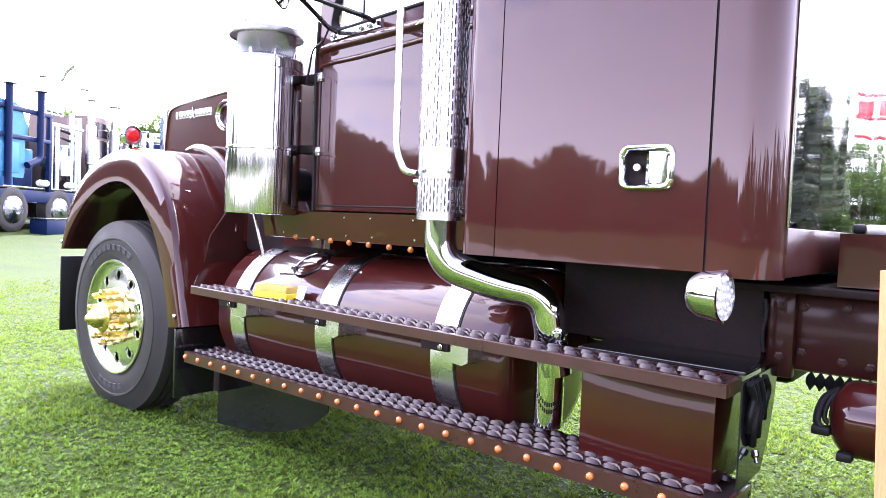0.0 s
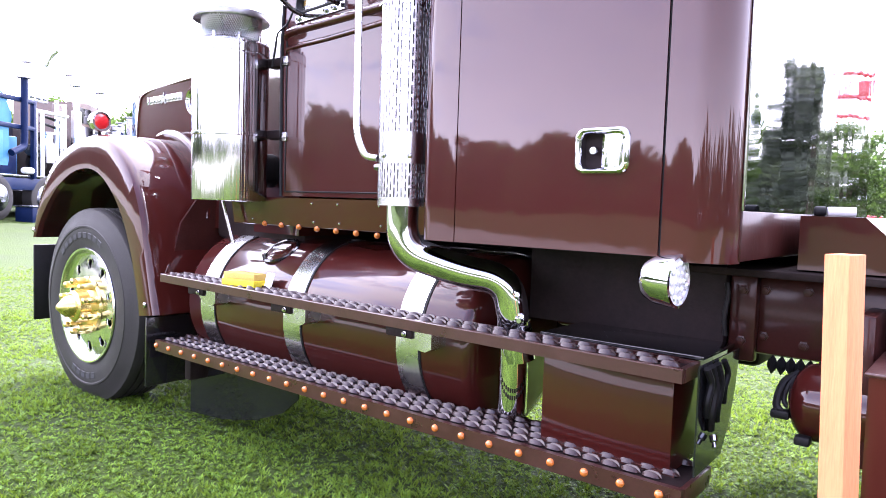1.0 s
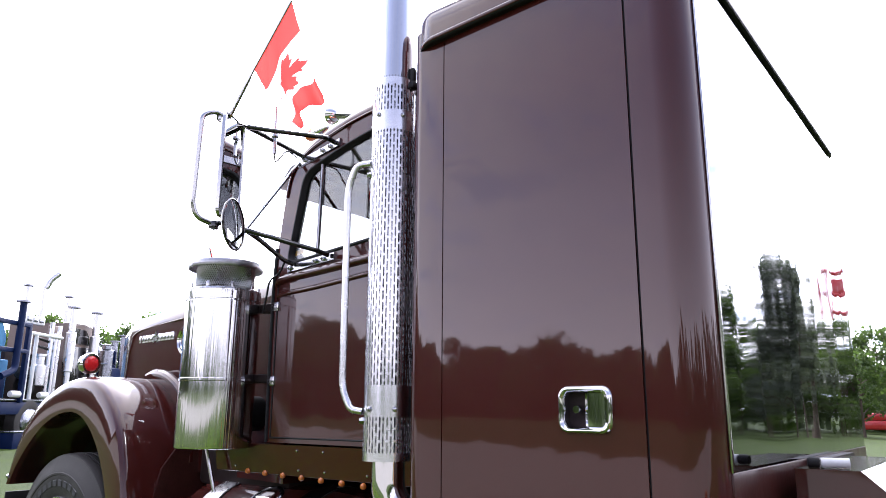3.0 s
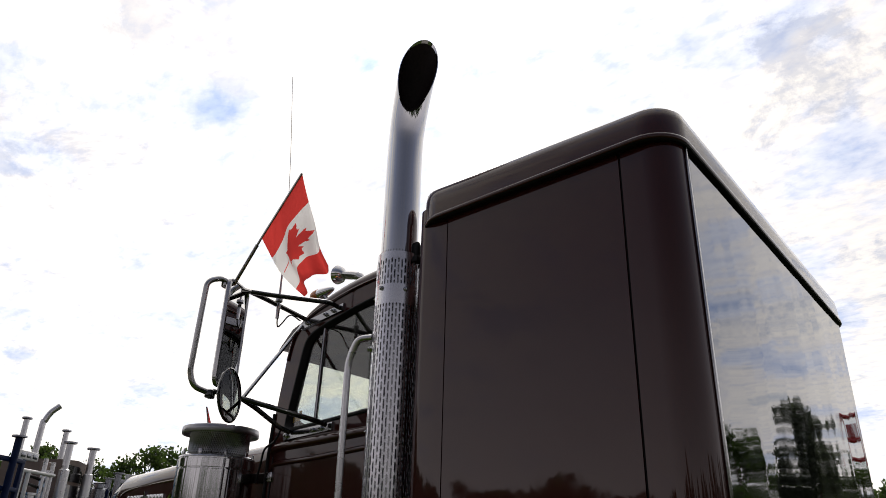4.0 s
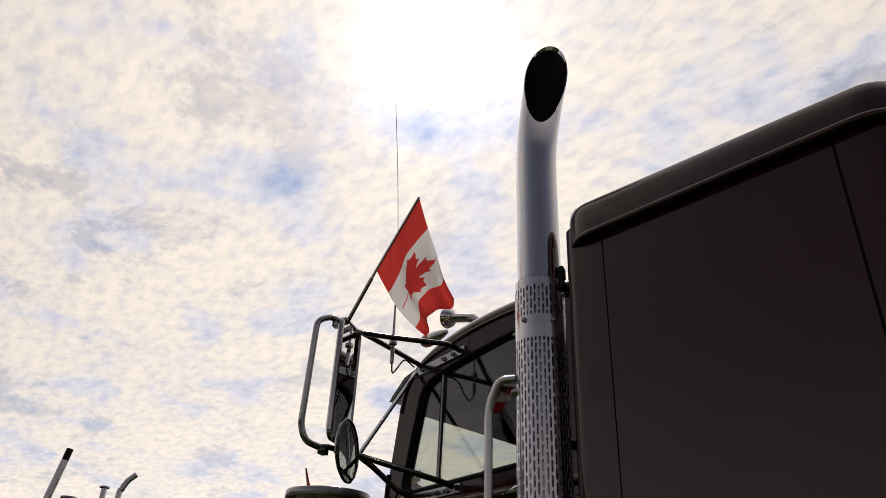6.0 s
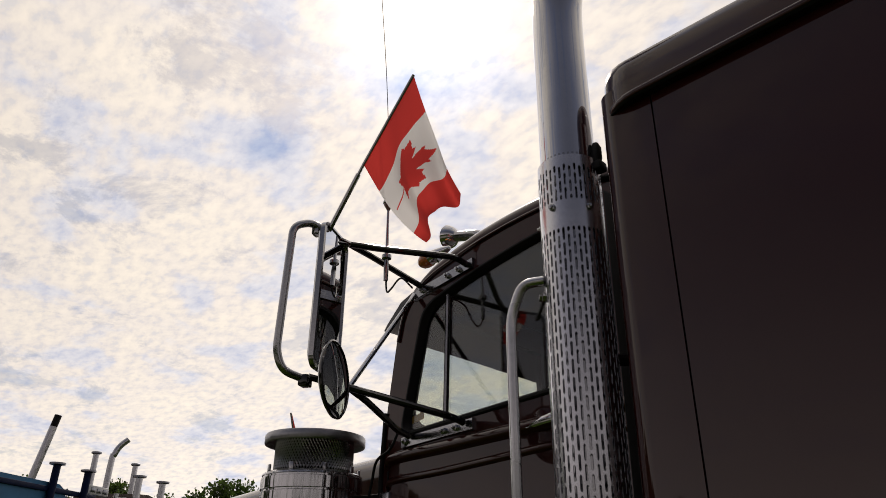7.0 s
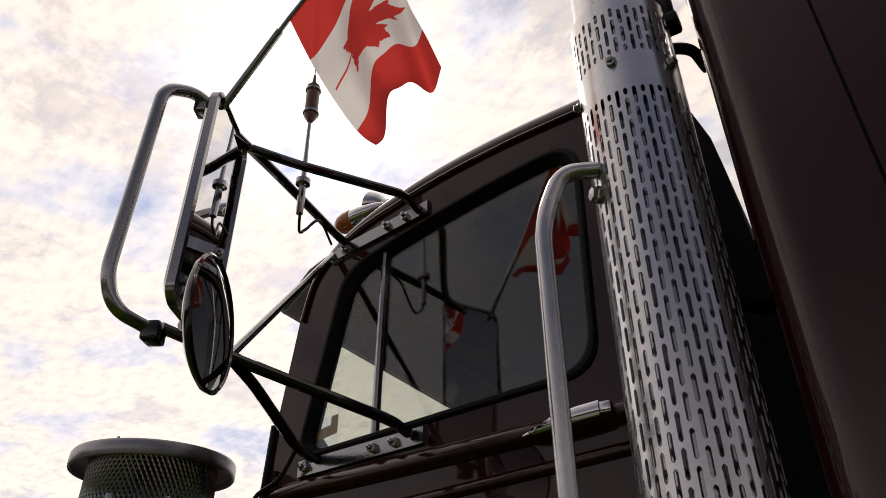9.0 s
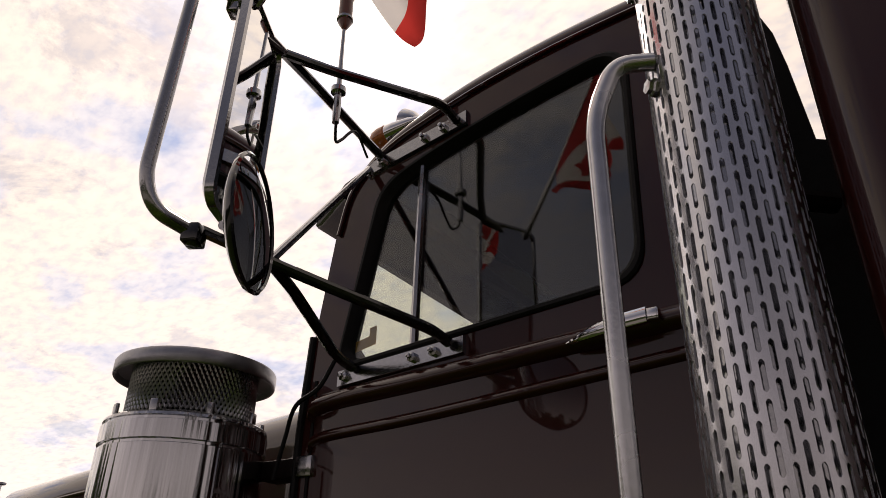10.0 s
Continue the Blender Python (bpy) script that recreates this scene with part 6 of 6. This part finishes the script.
        lathe(tk, [(0.0, 0.0), (0.26, 0.01), (0.31, 0.05), (0.31, 1.25), (0.26, 1.29), (0.0, 1.3)], (-0.95, s * 0.88, 0.62), (1, 0, 0), 24)
        part("fuel_tank", tk, FAR_CHROME, t)
        for x in (-2.6, 1.39, 2.74):
            wheel = part("wheel", lathe(B(), [(0.30, 0.02), (0.40, 0.0), (0.50, 0.03), (0.51, 0.06), (0.51, 0.26), (0.30, 0.28)], (x, s * 1.18, 0.51), (0, -s, 0), 30), RUBBER, t)
            part("rim", lathe(B(), [(0.31, 0.02), (0.29, 0.03), (0.2, 0.06), (0.12, 0.01), (0.10, -0.05), (0.0, -0.06)], (x, s * 1.18, 0.51), (0, -s, 0), 24), FAR_CHROME, wheel)
    t.matrix_basis = Matrix.Translation((at[0], at[1], ground_height(at[0], at[1]))) @ Matrix.Rotation(radians(yaw), 4, "Z")
    return t


def tow_truck():
    """A dark blue recovery truck: railed body, drum, pipes, cab rear, stacks and chrome hubs."""
    t = thing("recovery_truck", (0, 0, 0), "dark blue recovery truck with pale blue body parked on the lawn", "truck", "parked trucks in the row")
    for y in (0.0, 2.1):
        for z in (3.10, 2.50):
            part("body_rail", box(B(), -3.2, 1.62, y - 0.07, y + 0.03, z, z + 0.10, 0.02), BLUE_PAINT, t)
        for x in (-3.0, -1.3, 1.52):
            part("body_post", box(B(), x, x + 0.10, y - 0.068, y + 0.028, 1.42, 3.20, 0.01), BLUE_PAINT, t)
    part("body_panel", plate(B(), [(-3.2, 1.68), (0.72, 1.68), (0.76, 1.80), (0.76, 2.95), (0.66, 3.18), (0.45, 3.28), (-3.2, 3.30)], [], -0.02, 0.06), PALE_BLUE, t, "pale blue side panel")
    for x in (-2.2, -0.6):
        part("panel_door", box(B(), x, x + 1.15, -0.045, -0.018, 1.78, 2.42, 0.01), PALE_BLUE, t)
    part("winch_drum", lathe(B(), [(0.0, 0.0), (0.34, 0.01), (0.34, 0.05), (0.24, 0.06), (0.24, 1.1), (0.0, 1.12)], (1.02, 0.34, 2.78), (0, 1, 0), 28), PALE_BLUE, t, "pale blue winch drum")
    part("lower_locker", box(B(), 0.78, 1.48, 0.30, 1.9, 1.44, 2.36, 0.03), PALE_BLUE, t)
    part("locker_door", box(B(), 0.84, 1.42, 0.275, 0.302, 1.52, 2.0, 0.01), BLUE_PAINT, t)
    for x, low in ((0.14, 1.5), (1.15, 2.12)):
        st = B()
        pts = [(x, -0.10, 3.62), (x, -0.10, low)] + ([(x - 0.42, -0.10, 1.96)] if low > 2 else [])
        tube(st, fillet(pts, 0.12) if low > 2 else pts, 0.075, 14)
        pipe = part("blue_exhaust", st, BLUE_PAINT, t, "blue upright exhaust pipe")
        part("rain_cap", lathe(B(), [(0.07, 3.60), (0.155, 3.62), (0.155, 3.655), (0.0, 3.67)], (x, -0.10, 0), (0, 0, 1), 18), FAR_CHROME, pipe)
    part("side_beam", box(B(), -3.2, 3.0, -0.02, 0.16, 1.16, 1.43, 0.02), BLUE_PAINT, t)
    part("chassis", box(B(), -3.2, 5.4, 0.45, 1.85, 0.80, 1.155, 0.03), DARK, t)
    part("cab_back", box(B(), 1.95, 3.7, 0.75, 2.0, 1.45, 2.62, 0.05), DARK, t)
    for x in (1.75, 1.98):
        part("rack_post", tube(B(), [(x, 0.05, 1.5), (x, 0.05, 3.0)], 0.045, 10), WHITE_PAINT, t)
    part("rack_bar", tube(B(), [(1.70, 0.05, 3.0), (2.95, 0.05, 3.0)], 0.04, 10), WHITE_PAINT, t)
    for x, z1 in ((2.62, 3.35), (2.80, 3.10), (2.93, 3.30)):
        part("rack_post", tube(B(), [(x, 0.12, 1.5), (x, 0.12, z1)], 0.05, 10), BRIGHT_PIPE, t)
    part("hose_reel", lathe(B(), [(0.0, 0.0), (0.20, 0.01), (0.22, 0.04), (0.12, 0.06), (0.12, 0.24), (0.22, 0.26), (0.0, 0.29)], (2.05, 0.10, 1.82), (0, 1, 0), 22), BLACK, t)
    part("work_light_bar", box(B(), 1.85, 2.6, 0.30, 0.42, 3.26, 3.46, 0.03), WHITE_PAINT, t, "white lamp bar")
    for k in range(3):
        part("lamp_slot", box(B(), 1.92 + 0.22 * k, 2.08 + 0.22 * k, 0.286, 0.302, 3.31, 3.41, 0.01), FAR_CHROME, t)
    for z in (2.72, 2.90):
        part("hose_rack", tube(B(), spline([(2.10, 0.18, z + 0.03), (2.45, 0.16, z), (2.75, 0.18, z - 0.05), (2.95, 0.25, z - 0.06)], 4), 0.035, 8), BLACK, t)
    part("filter_can", lathe(B(), [(0.0, 1.82), (0.15, 1.83), (0.15, 2.28), (0.10, 2.32), (0.10, 2.50), (0.14, 2.51), (0.14, 2.56), (0.0, 2.57)], (2.34, 0.14, 0), (0, 0, 1), 20), BRIGHT_PIPE, t, "chrome filter can")
    part("air_bottle", lathe(B(), [(0.0, 0.0), (0.13, 0.03), (0.15, 0.09), (0.15, 0.55), (0.0, 0.62)], (1.86, 0.30, 2.10), (1, 0, 0), 18), BLACK, t)
    for x in (1.15, 2.15):
        part("marker_lamp", lathe(B(), [(0.0, 0.0), (0.06, 0.01), (0.075, 0.05), (0.075, 0.30), (0.05, 0.34), (0.0, 0.35)], (x, -0.06, 1.60), (1, 0, 0), 16), WHITE_PAINT, t)
    part("deck_edge", box(B(), -3.2, 3.0, -0.01, 0.40, 1.455, 1.50, 0.01), FAR_CHROME, t)
    cab = part("cab", plate(B(), [(3.76, 1.45), (5.2, 1.45), (5.2, 2.8), (5.05, 3.30), (4.85, 3.46), (4.4, 3.52), (3.76, 3.48)], [], 0.40, 2.05), TAN_PAINT, t, "tan cab with dark window")
    part("side_shield", box(B(), 3.0, 3.34, 0.40, 0.50, 1.45, 3.34, 0.03), TAN_PAINT, t)
    part("cab_window", plate(B(), [(3.95, 2.98), (4.72, 2.98), (4.66, 3.22), (4.50, 3.36), (3.95, 3.38)], [], 0.385, 0.402), BLACK_GLOSS, cab)
    part("cab_door", box(B(), 3.80, 4.80, 0.37, 0.402, 1.55, 2.90, 0.01), BLACK_GLOSS, cab)
    part("cab_grab", tube(B(), [(3.74, 0.32, 2.0), (3.74, 0.32, 3.3)], 0.03, 8), FAR_CHROME, cab)
    for x in (3.58, 4.67):
        st = B()
        tube(st, [(x, 0.22, 1.6), (x, 0.22, 3.84)], 0.085, 16)
        lathe(st, [(0.10, 2.2), (0.125, 2.22), (0.125, 3.2), (0.10, 3.22)], (x, 0.22, 0), (0, 0, 1), 16)
        pipe = part("tall_exhaust", st, BRIGHT_PIPE, t, "tall chrome exhaust")
        part("rain_cap", lathe(B(), [(0.08, 3.82), (0.165, 3.84), (0.165, 3.88), (0.0, 3.89)], (x, 0.22, 0), (0, 0, 1), 18), FAR_CHROME, pipe)
    part("mirror_arm", tube(B(), [(4.9, 0.40, 2.5), (5.1, 0.02, 2.52)], 0.02, 8), FAR_CHROME, cab)
    part("hood", box(B(), 5.2, 6.9, 0.55, 1.95, 1.2, 2.5, 0.12), BLUE_PAINT, t)
    part("air_cleaner", lathe(B(), [(0.0, 1.7), (0.19, 1.71), (0.19, 2.9), (0.14, 2.95), (0.14, 3.05), (0.2, 3.07), (0.0, 3.1)], (5.5, 0.32, 0), (0, 0, 1), 18), FAR_CHROME, t)
    for x in (-1.0, 0.42, 2.0, 6.1):
        for y, s in ((-0.04, 1), (2.34, -1)):
            wheel = part("wheel", lathe(B(), [(0.30, 0.02), (0.40, 0.0), (0.49, 0.03), (0.50, 0.06), (0.50, 0.26), (0.30, 0.28)], (x, y, 0.985), (0, s, 0), 30), RUBBER, t)
            part("hub", lathe(B(), [(0.31, 0.02), (0.29, -0.01), (0.20, -0.03), (0.12, -0.06), (0.10, -0.10), (0.0, -0.11)], (x, y, 0.985), (0, s, 0), 24), FAR_CHROME, wheel)
    t.matrix_basis = Matrix.Translation((-16.18, 5.60, 0)) @ Matrix.Rotation(radians(123.9), 4, "Z")
    k = thing("step_box", (0, 0, 0), "dark blue step box set on the grass", "box")
    part("box_body", box(B(), 0.49, 1.26, -0.75, -0.35, 0.45, 0.80, 0.02), BLUE_PAINT, k)
    part("box_lid", box(B(), 0.47, 1.28, -0.77, -0.33, 0.802, 0.83, 0.01), FAR_CHROME, k)
    k.matrix_basis = t.matrix_basis
    return t


blue_rig = tow_truck()
dark_rig = rig((-23.6, 8.0), 70, PAINT_DULL, DARK, 3.0, True, "dark tractor with tall curved chrome stacks")
rig((-21.9, 11.0), 70, WHITE_PAINT, BLUE_PAINT, 2.75, False, "blue tractor with capped stacks")


def world_part(name, bm, mat, parent, label=""):
    """A part of a parked truck whose mesh is laid out in the field's own axes."""
    ob = part(name, bm, mat, parent, label)
    ob.matrix_parent_inverse = parent.matrix_basis.inverted()
    return ob


def leaning_pipe(parent, x, y, z0, z1, r, lean):
    """A pipe that leans along the row of trucks, with a sooty end."""
    side = Vector((0.383, 0.924, 0)) * lean
    top, foot = Vector((x, y, z1)), Vector((x, y, z1)) + (side * -(z1 - z0)) + Vector((0, 0, z0 - z1))
    bm = B()
    tube(bm, [foot, top.lerp(foot, 0.11)], r, 16)
    pipe = world_part("tall_exhaust", bm, BRIGHT_PIPE, parent, "tall leaning chrome pipe with a sooty end")
    m = B()
    tube(m, [top.lerp(foot, 0.11), top.lerp(foot, 0.015), top], r * 0.96, 16)
    part("pipe_end", m, BLACK, pipe)


def capped_pipe(parent, x, y, z0, z1, r, mat, wide):
    """A straight pipe under a flat rain cap."""
    bm = B()
    tube(bm, [(x, y, z0), (x, y, z1)], r, 14)
    pipe = world_part("capped_exhaust", bm, mat, parent)
    cap = B()
    lathe(cap, [(r, z1 - 0.01), (wide, z1 + 0.01), (wide, z1 + 0.045), (wide * 0.8, z1 + 0.06), (0.0, z1 + 0.065)], (x, y, 0), (0, 0, 1), 18)
    part("rain_cap", cap, FAR_CHROME, pipe, "flat bright rain cap")


leaning_pipe(blue_rig, -18.75, 6.38, 2.6, 5.08, 0.085, 0.16)
capped_pipe(dark_rig, -20.3, 8.03, 1.4, 4.56, 0.075, BRIGHT_PIPE, 0.13)
capped_pipe(dark_rig, -20.0, 9.00, 1.4, 4.34, 0.070, BRIGHT_PIPE, 0.12)
curved = B()
tube(curved, spline([(-21.3, 8.85, 1.4), (-21.3, 8.85, 4.40), (-21.28, 8.89, 4.75), (-21.24, 8.99, 5.00), (-21.17, 9.16, 5.20)], 6), 0.085, 14)
world_part("curved_exhaust", curved, BRIGHT_PIPE, dark_rig, "tall chrome pipe with a swept end")


def gravel_lane():
    """An unseen pale strip added across the field behind the camera; the polished metal mirrors it."""
    bm = B()
    rows = [[(x, y + 0.6 * math.sin(0.11 * x), ground_height(x, y) + 0.012) for y in (-14.0, -10.5, -7.0, -3.5)] for x in range(-60, 61, 3)]
    loft(bm, rows)
    # pale tone chosen for what the metal mirrors
    g = part("gravel_lane", bm, material("gravel", (0.20, 0.19, 0.165), 0.9, vary=0.2, scale=1.5, fine=60, bump=0.01, bump_scale=60))
    tagged(g, "unseen pale grey strip added for the polished metal to mirror", "lane", kind="structure")


gravel_lane()


def red_crane():
    t = thing("crane_truck", (10.2, 76.0, 0.0), "red and white crane truck parked beyond the trees", "crane truck")
    part("chassis", box(B(), 9.0, 11.4, 75, 83, 0.6, 1.3, 0.1), DARK, t)
    part("cab", box(B(), 9.0, 11.4, 75, 77, 1.3, 3.0, 0.2), WHITE_PAINT, t)
    part("body", box(B(), 9.1, 11.3, 77.3, 83, 1.3, 3.2, 0.1), WHITE_PAINT, t)
    for x in (9.75, 10.55):
        part("mast_post", tube(B(), [(x, 77.2, 3.0), (x, 77.4, 12.0)], 0.10, 8), WHITE_PAINT, t)
    for k in range(8):
        z, s = 3.6 + 1.1 * k, 1 if k % 2 else -1
        part("mast_brace", tube(B(), [(10.15 - 0.4 * s, 77.3, z), (10.15 + 0.4 * s, 77.3, z + 1.05)], 0.07, 6), WHITE_PAINT, t)
    for z in (10.6, 12.4, 14.6):
        part("head_bar", tube(B(), [(8.8, 77.3, z), (12.0, 77.3, z + 0.6)], 0.22, 8), RED_PAINT, t)
    for x in (8.9, 11.9):
        part("head_post", tube(B(), [(x, 77.3, 10.4), (x, 77.3, 15.2)], 0.20, 8), RED_PAINT, t)
    part("head_plate", box(B(), 9.2, 11.2, 77.2, 77.4, 12.8, 14.3, 0.05), RED_PAINT, t)
    for y in (75.9, 80.2, 81.6):
        part("wheel", lathe(B(), [(0.0, 0.0), (0.3, 0.02), (0.5, 0.0), (0.52, 0.05), (0.52, 0.3)], (8.95, y, 0.52), (1, 0, 0), 20), RUBBER, t)
    c = thing("parked_car", (-6.6, 55.0, 0.0), "red car parked far off by the trees", "car")
    bm = B()
    box(bm, -8.7, -4.5, 54.2, 55.9, 0.35, 0.95, 0.15)
    box(bm, -7.9, -5.5, 54.3, 55.8, 0.95, 1.45, 0.2)
    part("body", bm, RED_PAINT, c)
    for x in (-7.8, -5.4):
        part("wheel", lathe(B(), [(0.0, 0.0), (0.2, 0.02), (0.31, 0.0), (0.32, 0.05), (0.32, 0.2)], (x, 54.2, 0.32), (0, 1, 0), 16), RUBBER, c)


red_crane()


# ---- trees ----
def make_tree(kind, seed, height):
    rng = random.Random(seed)
    t = thing("tree", (0, 0, 0), {"broad": "leafy green broad-crowned tree", "spire": "tall dark spire-shaped tree"}[kind], "tree", "trees round the field")
    tr = B()
    tube(tr, spline([(0, 0, -0.2), (0.05, 0.02, height * 0.3), (-0.05, 0.06, height * 0.6), (0.02, 0, height * 0.93)], 4), [0.16 * height / 8 * (1 - 0.85 * i / 12) for i in range(13)], 8)
    blobs = []
    n = 26 if kind == "broad" else 30
    for k in range(n):
        u = (k + rng.random()) / n
        z = height * (0.22 + 0.74 * u)
        wid = height * (0.36 * math.sin(math.pi * (0.22 + 0.72 * u)) ** 0.8 if kind == "broad" else 0.13 * (1.05 - u) + 0.03)
        a = rng.uniform(0, 2 * math.pi)
        d = wid * rng.uniform(0.35, 1.0)
        p = Vector((d * math.cos(a), d * math.sin(a), z))
        blobs.append((p, height * (0.105 if kind == "broad" else 0.07) * rng.uniform(0.7, 1.3)))
        tube(tr, [(0, 0, z - d * 0.5), p * 0.6 + Vector((0, 0, (z - d * 0.3) * 0.4)), p], [0.05, 0.035, 0.012], 5)
    part("trunk", tr, BARK, t)
    co, faces = [], []
    for p, r in blobs:
        for _ in range(150 if kind == "broad" else 80):
            v = Vector((rng.gauss(0, 1), rng.gauss(0, 1), rng.gauss(0, 0.8)))
            v = v.normalized() * r * rng.uniform(0.35, 1.15)
            c = p + v
            s = rng.uniform(0.07, 0.17) * height / 8
            q = Euler((rng.uniform(0, 6.3), rng.uniform(0, 6.3), rng.uniform(0, 6.3))).to_matrix()
            b = len(co)
            co += [c + q @ Vector(w) * s for w in ((-1, -0.5, 0), (0, -0.8, 0.1), (1, 0, 0), (0.1, 0.8, 0.1), (-0.9, 0.4, 0))]
            faces.append(tuple(range(b, b + 5)))
    me = bpy.data.meshes.new("crown")
    me.from_pydata([tuple(c) for c in co], [], faces)
    me.materials.append(LEAF if kind == "broad" else LEAF_DARK)
    ob = new("crown", me)
    ob.parent = t
    return t


def build_trees():
    rng = random.Random(11)
    kinds = [make_tree("broad", 1, 8.0), make_tree("broad", 2, 6.8), make_tree("broad", 3, 9.0), make_tree("spire", 4, 10.5)]
    places = []
    n = 150
    for k in range(n):
        a = 2 * math.pi * (k + rng.uniform(-0.3, 0.3)) / n
        r = 60 + rng.uniform(-8, 12)
        open_side = 220 < math.degrees(a) % 360 < 275
        places.append((r * math.cos(a), r * math.sin(a), rng.choice((0, 0, 1, 1, 2)), rng.uniform(0.45, 0.62) if open_side else rng.uniform(0.75, 1.15)))
    for az, r, kind, s in TALL_TREES:
        places.append((r * math.cos(radians(az)), r * math.sin(radians(az)), kind, s))
    for i, (x, y, k, s) in enumerate(places):
        m = Matrix.LocRotScale((x, y, ground_height(x, y) - 0.1), Euler((0, 0, rng.uniform(0, 6.28))), None)
        if i < 4:
            kinds[i].matrix_basis = m
        else:
            copy_thing(kinds[k], m @ Matrix.Scale(s, 4))


def build_woods():
    """Undergrowth and closed foliage between the trees."""
    rng = np.random.default_rng(21)
    n = 60000
    # added unseen height and density near 204 degrees darken the hood's reflection
    a = np.concatenate([rng.uniform(0, 2 * np.pi, 26000), np.radians(rng.uniform(185, 236, 18000)), np.radians(rng.uniform(215, 275, n - 44000))])
    r = rng.uniform(60, 74, n)
    top = 4.2 + 1.0 * np.sin(9 * a + 1) + 0.8 * np.sin(23 * a) + 0.6 * np.sin(57 * a + 2) + 1.5 * np.exp(-((np.degrees(a) - 245) / 25) ** 4) + 8.0 * np.exp(-((np.degrees(a) - 204) / 20) ** 2)
    z = rng.uniform(0.0, 1.0, n) ** 0.9 * top + 0.1
    c = np.stack([r * np.cos(a), r * np.sin(a), z], 1)
    d = rng.normal(size=(n, 2, 3))
    d /= np.linalg.norm(d, axis=2, keepdims=True)
    s = rng.uniform(0.25, 0.7, n)[:, None]
    u, v = d[:, 0] * s, d[:, 1] * s
    co = np.stack([c - u, c - 0.4 * u - v, c + u, c + 0.5 * u + v, c - 0.6 * u + 0.8 * v], 1).reshape(-1, 3)
    me = bpy.data.meshes.new("far_woods")
    me.from_pydata(co.tolist(), [], (np.arange(n)[:, None] * 5 + np.arange(5)).tolist())
    me.materials.append(LEAF)
    tagged(new("far_woods", me), "dense green undergrowth at the edge of the field", "woods", kind="stuff")


build_woods()
# trees at 196 to 231 degrees are unseen, added to darken the hood's reflection
TALL_TREES = ((78.6, 46, 3, 1.0), (79.9, 45, 3, 0.92), (77.2, 50, 3, 0.6), (196, 60, 2, 1.3), (200, 62, 0, 1.4), (204, 59, 2, 1.35), (208, 61, 2, 1.25), (213, 60, 0, 1.2), (219, 60, 2, 0.9), (231, 60, 2, 0.75), (75.0, 52, 1, 0.8), (73.0, 50, 1, 0.7), (97.5, 48, 1, 0.75), (155.5, 62, 1, 0.9), (157.5, 60, 0, 0.85), (159.5, 63, 1, 0.95), (161.5, 60, 2, 0.7))
build_trees()
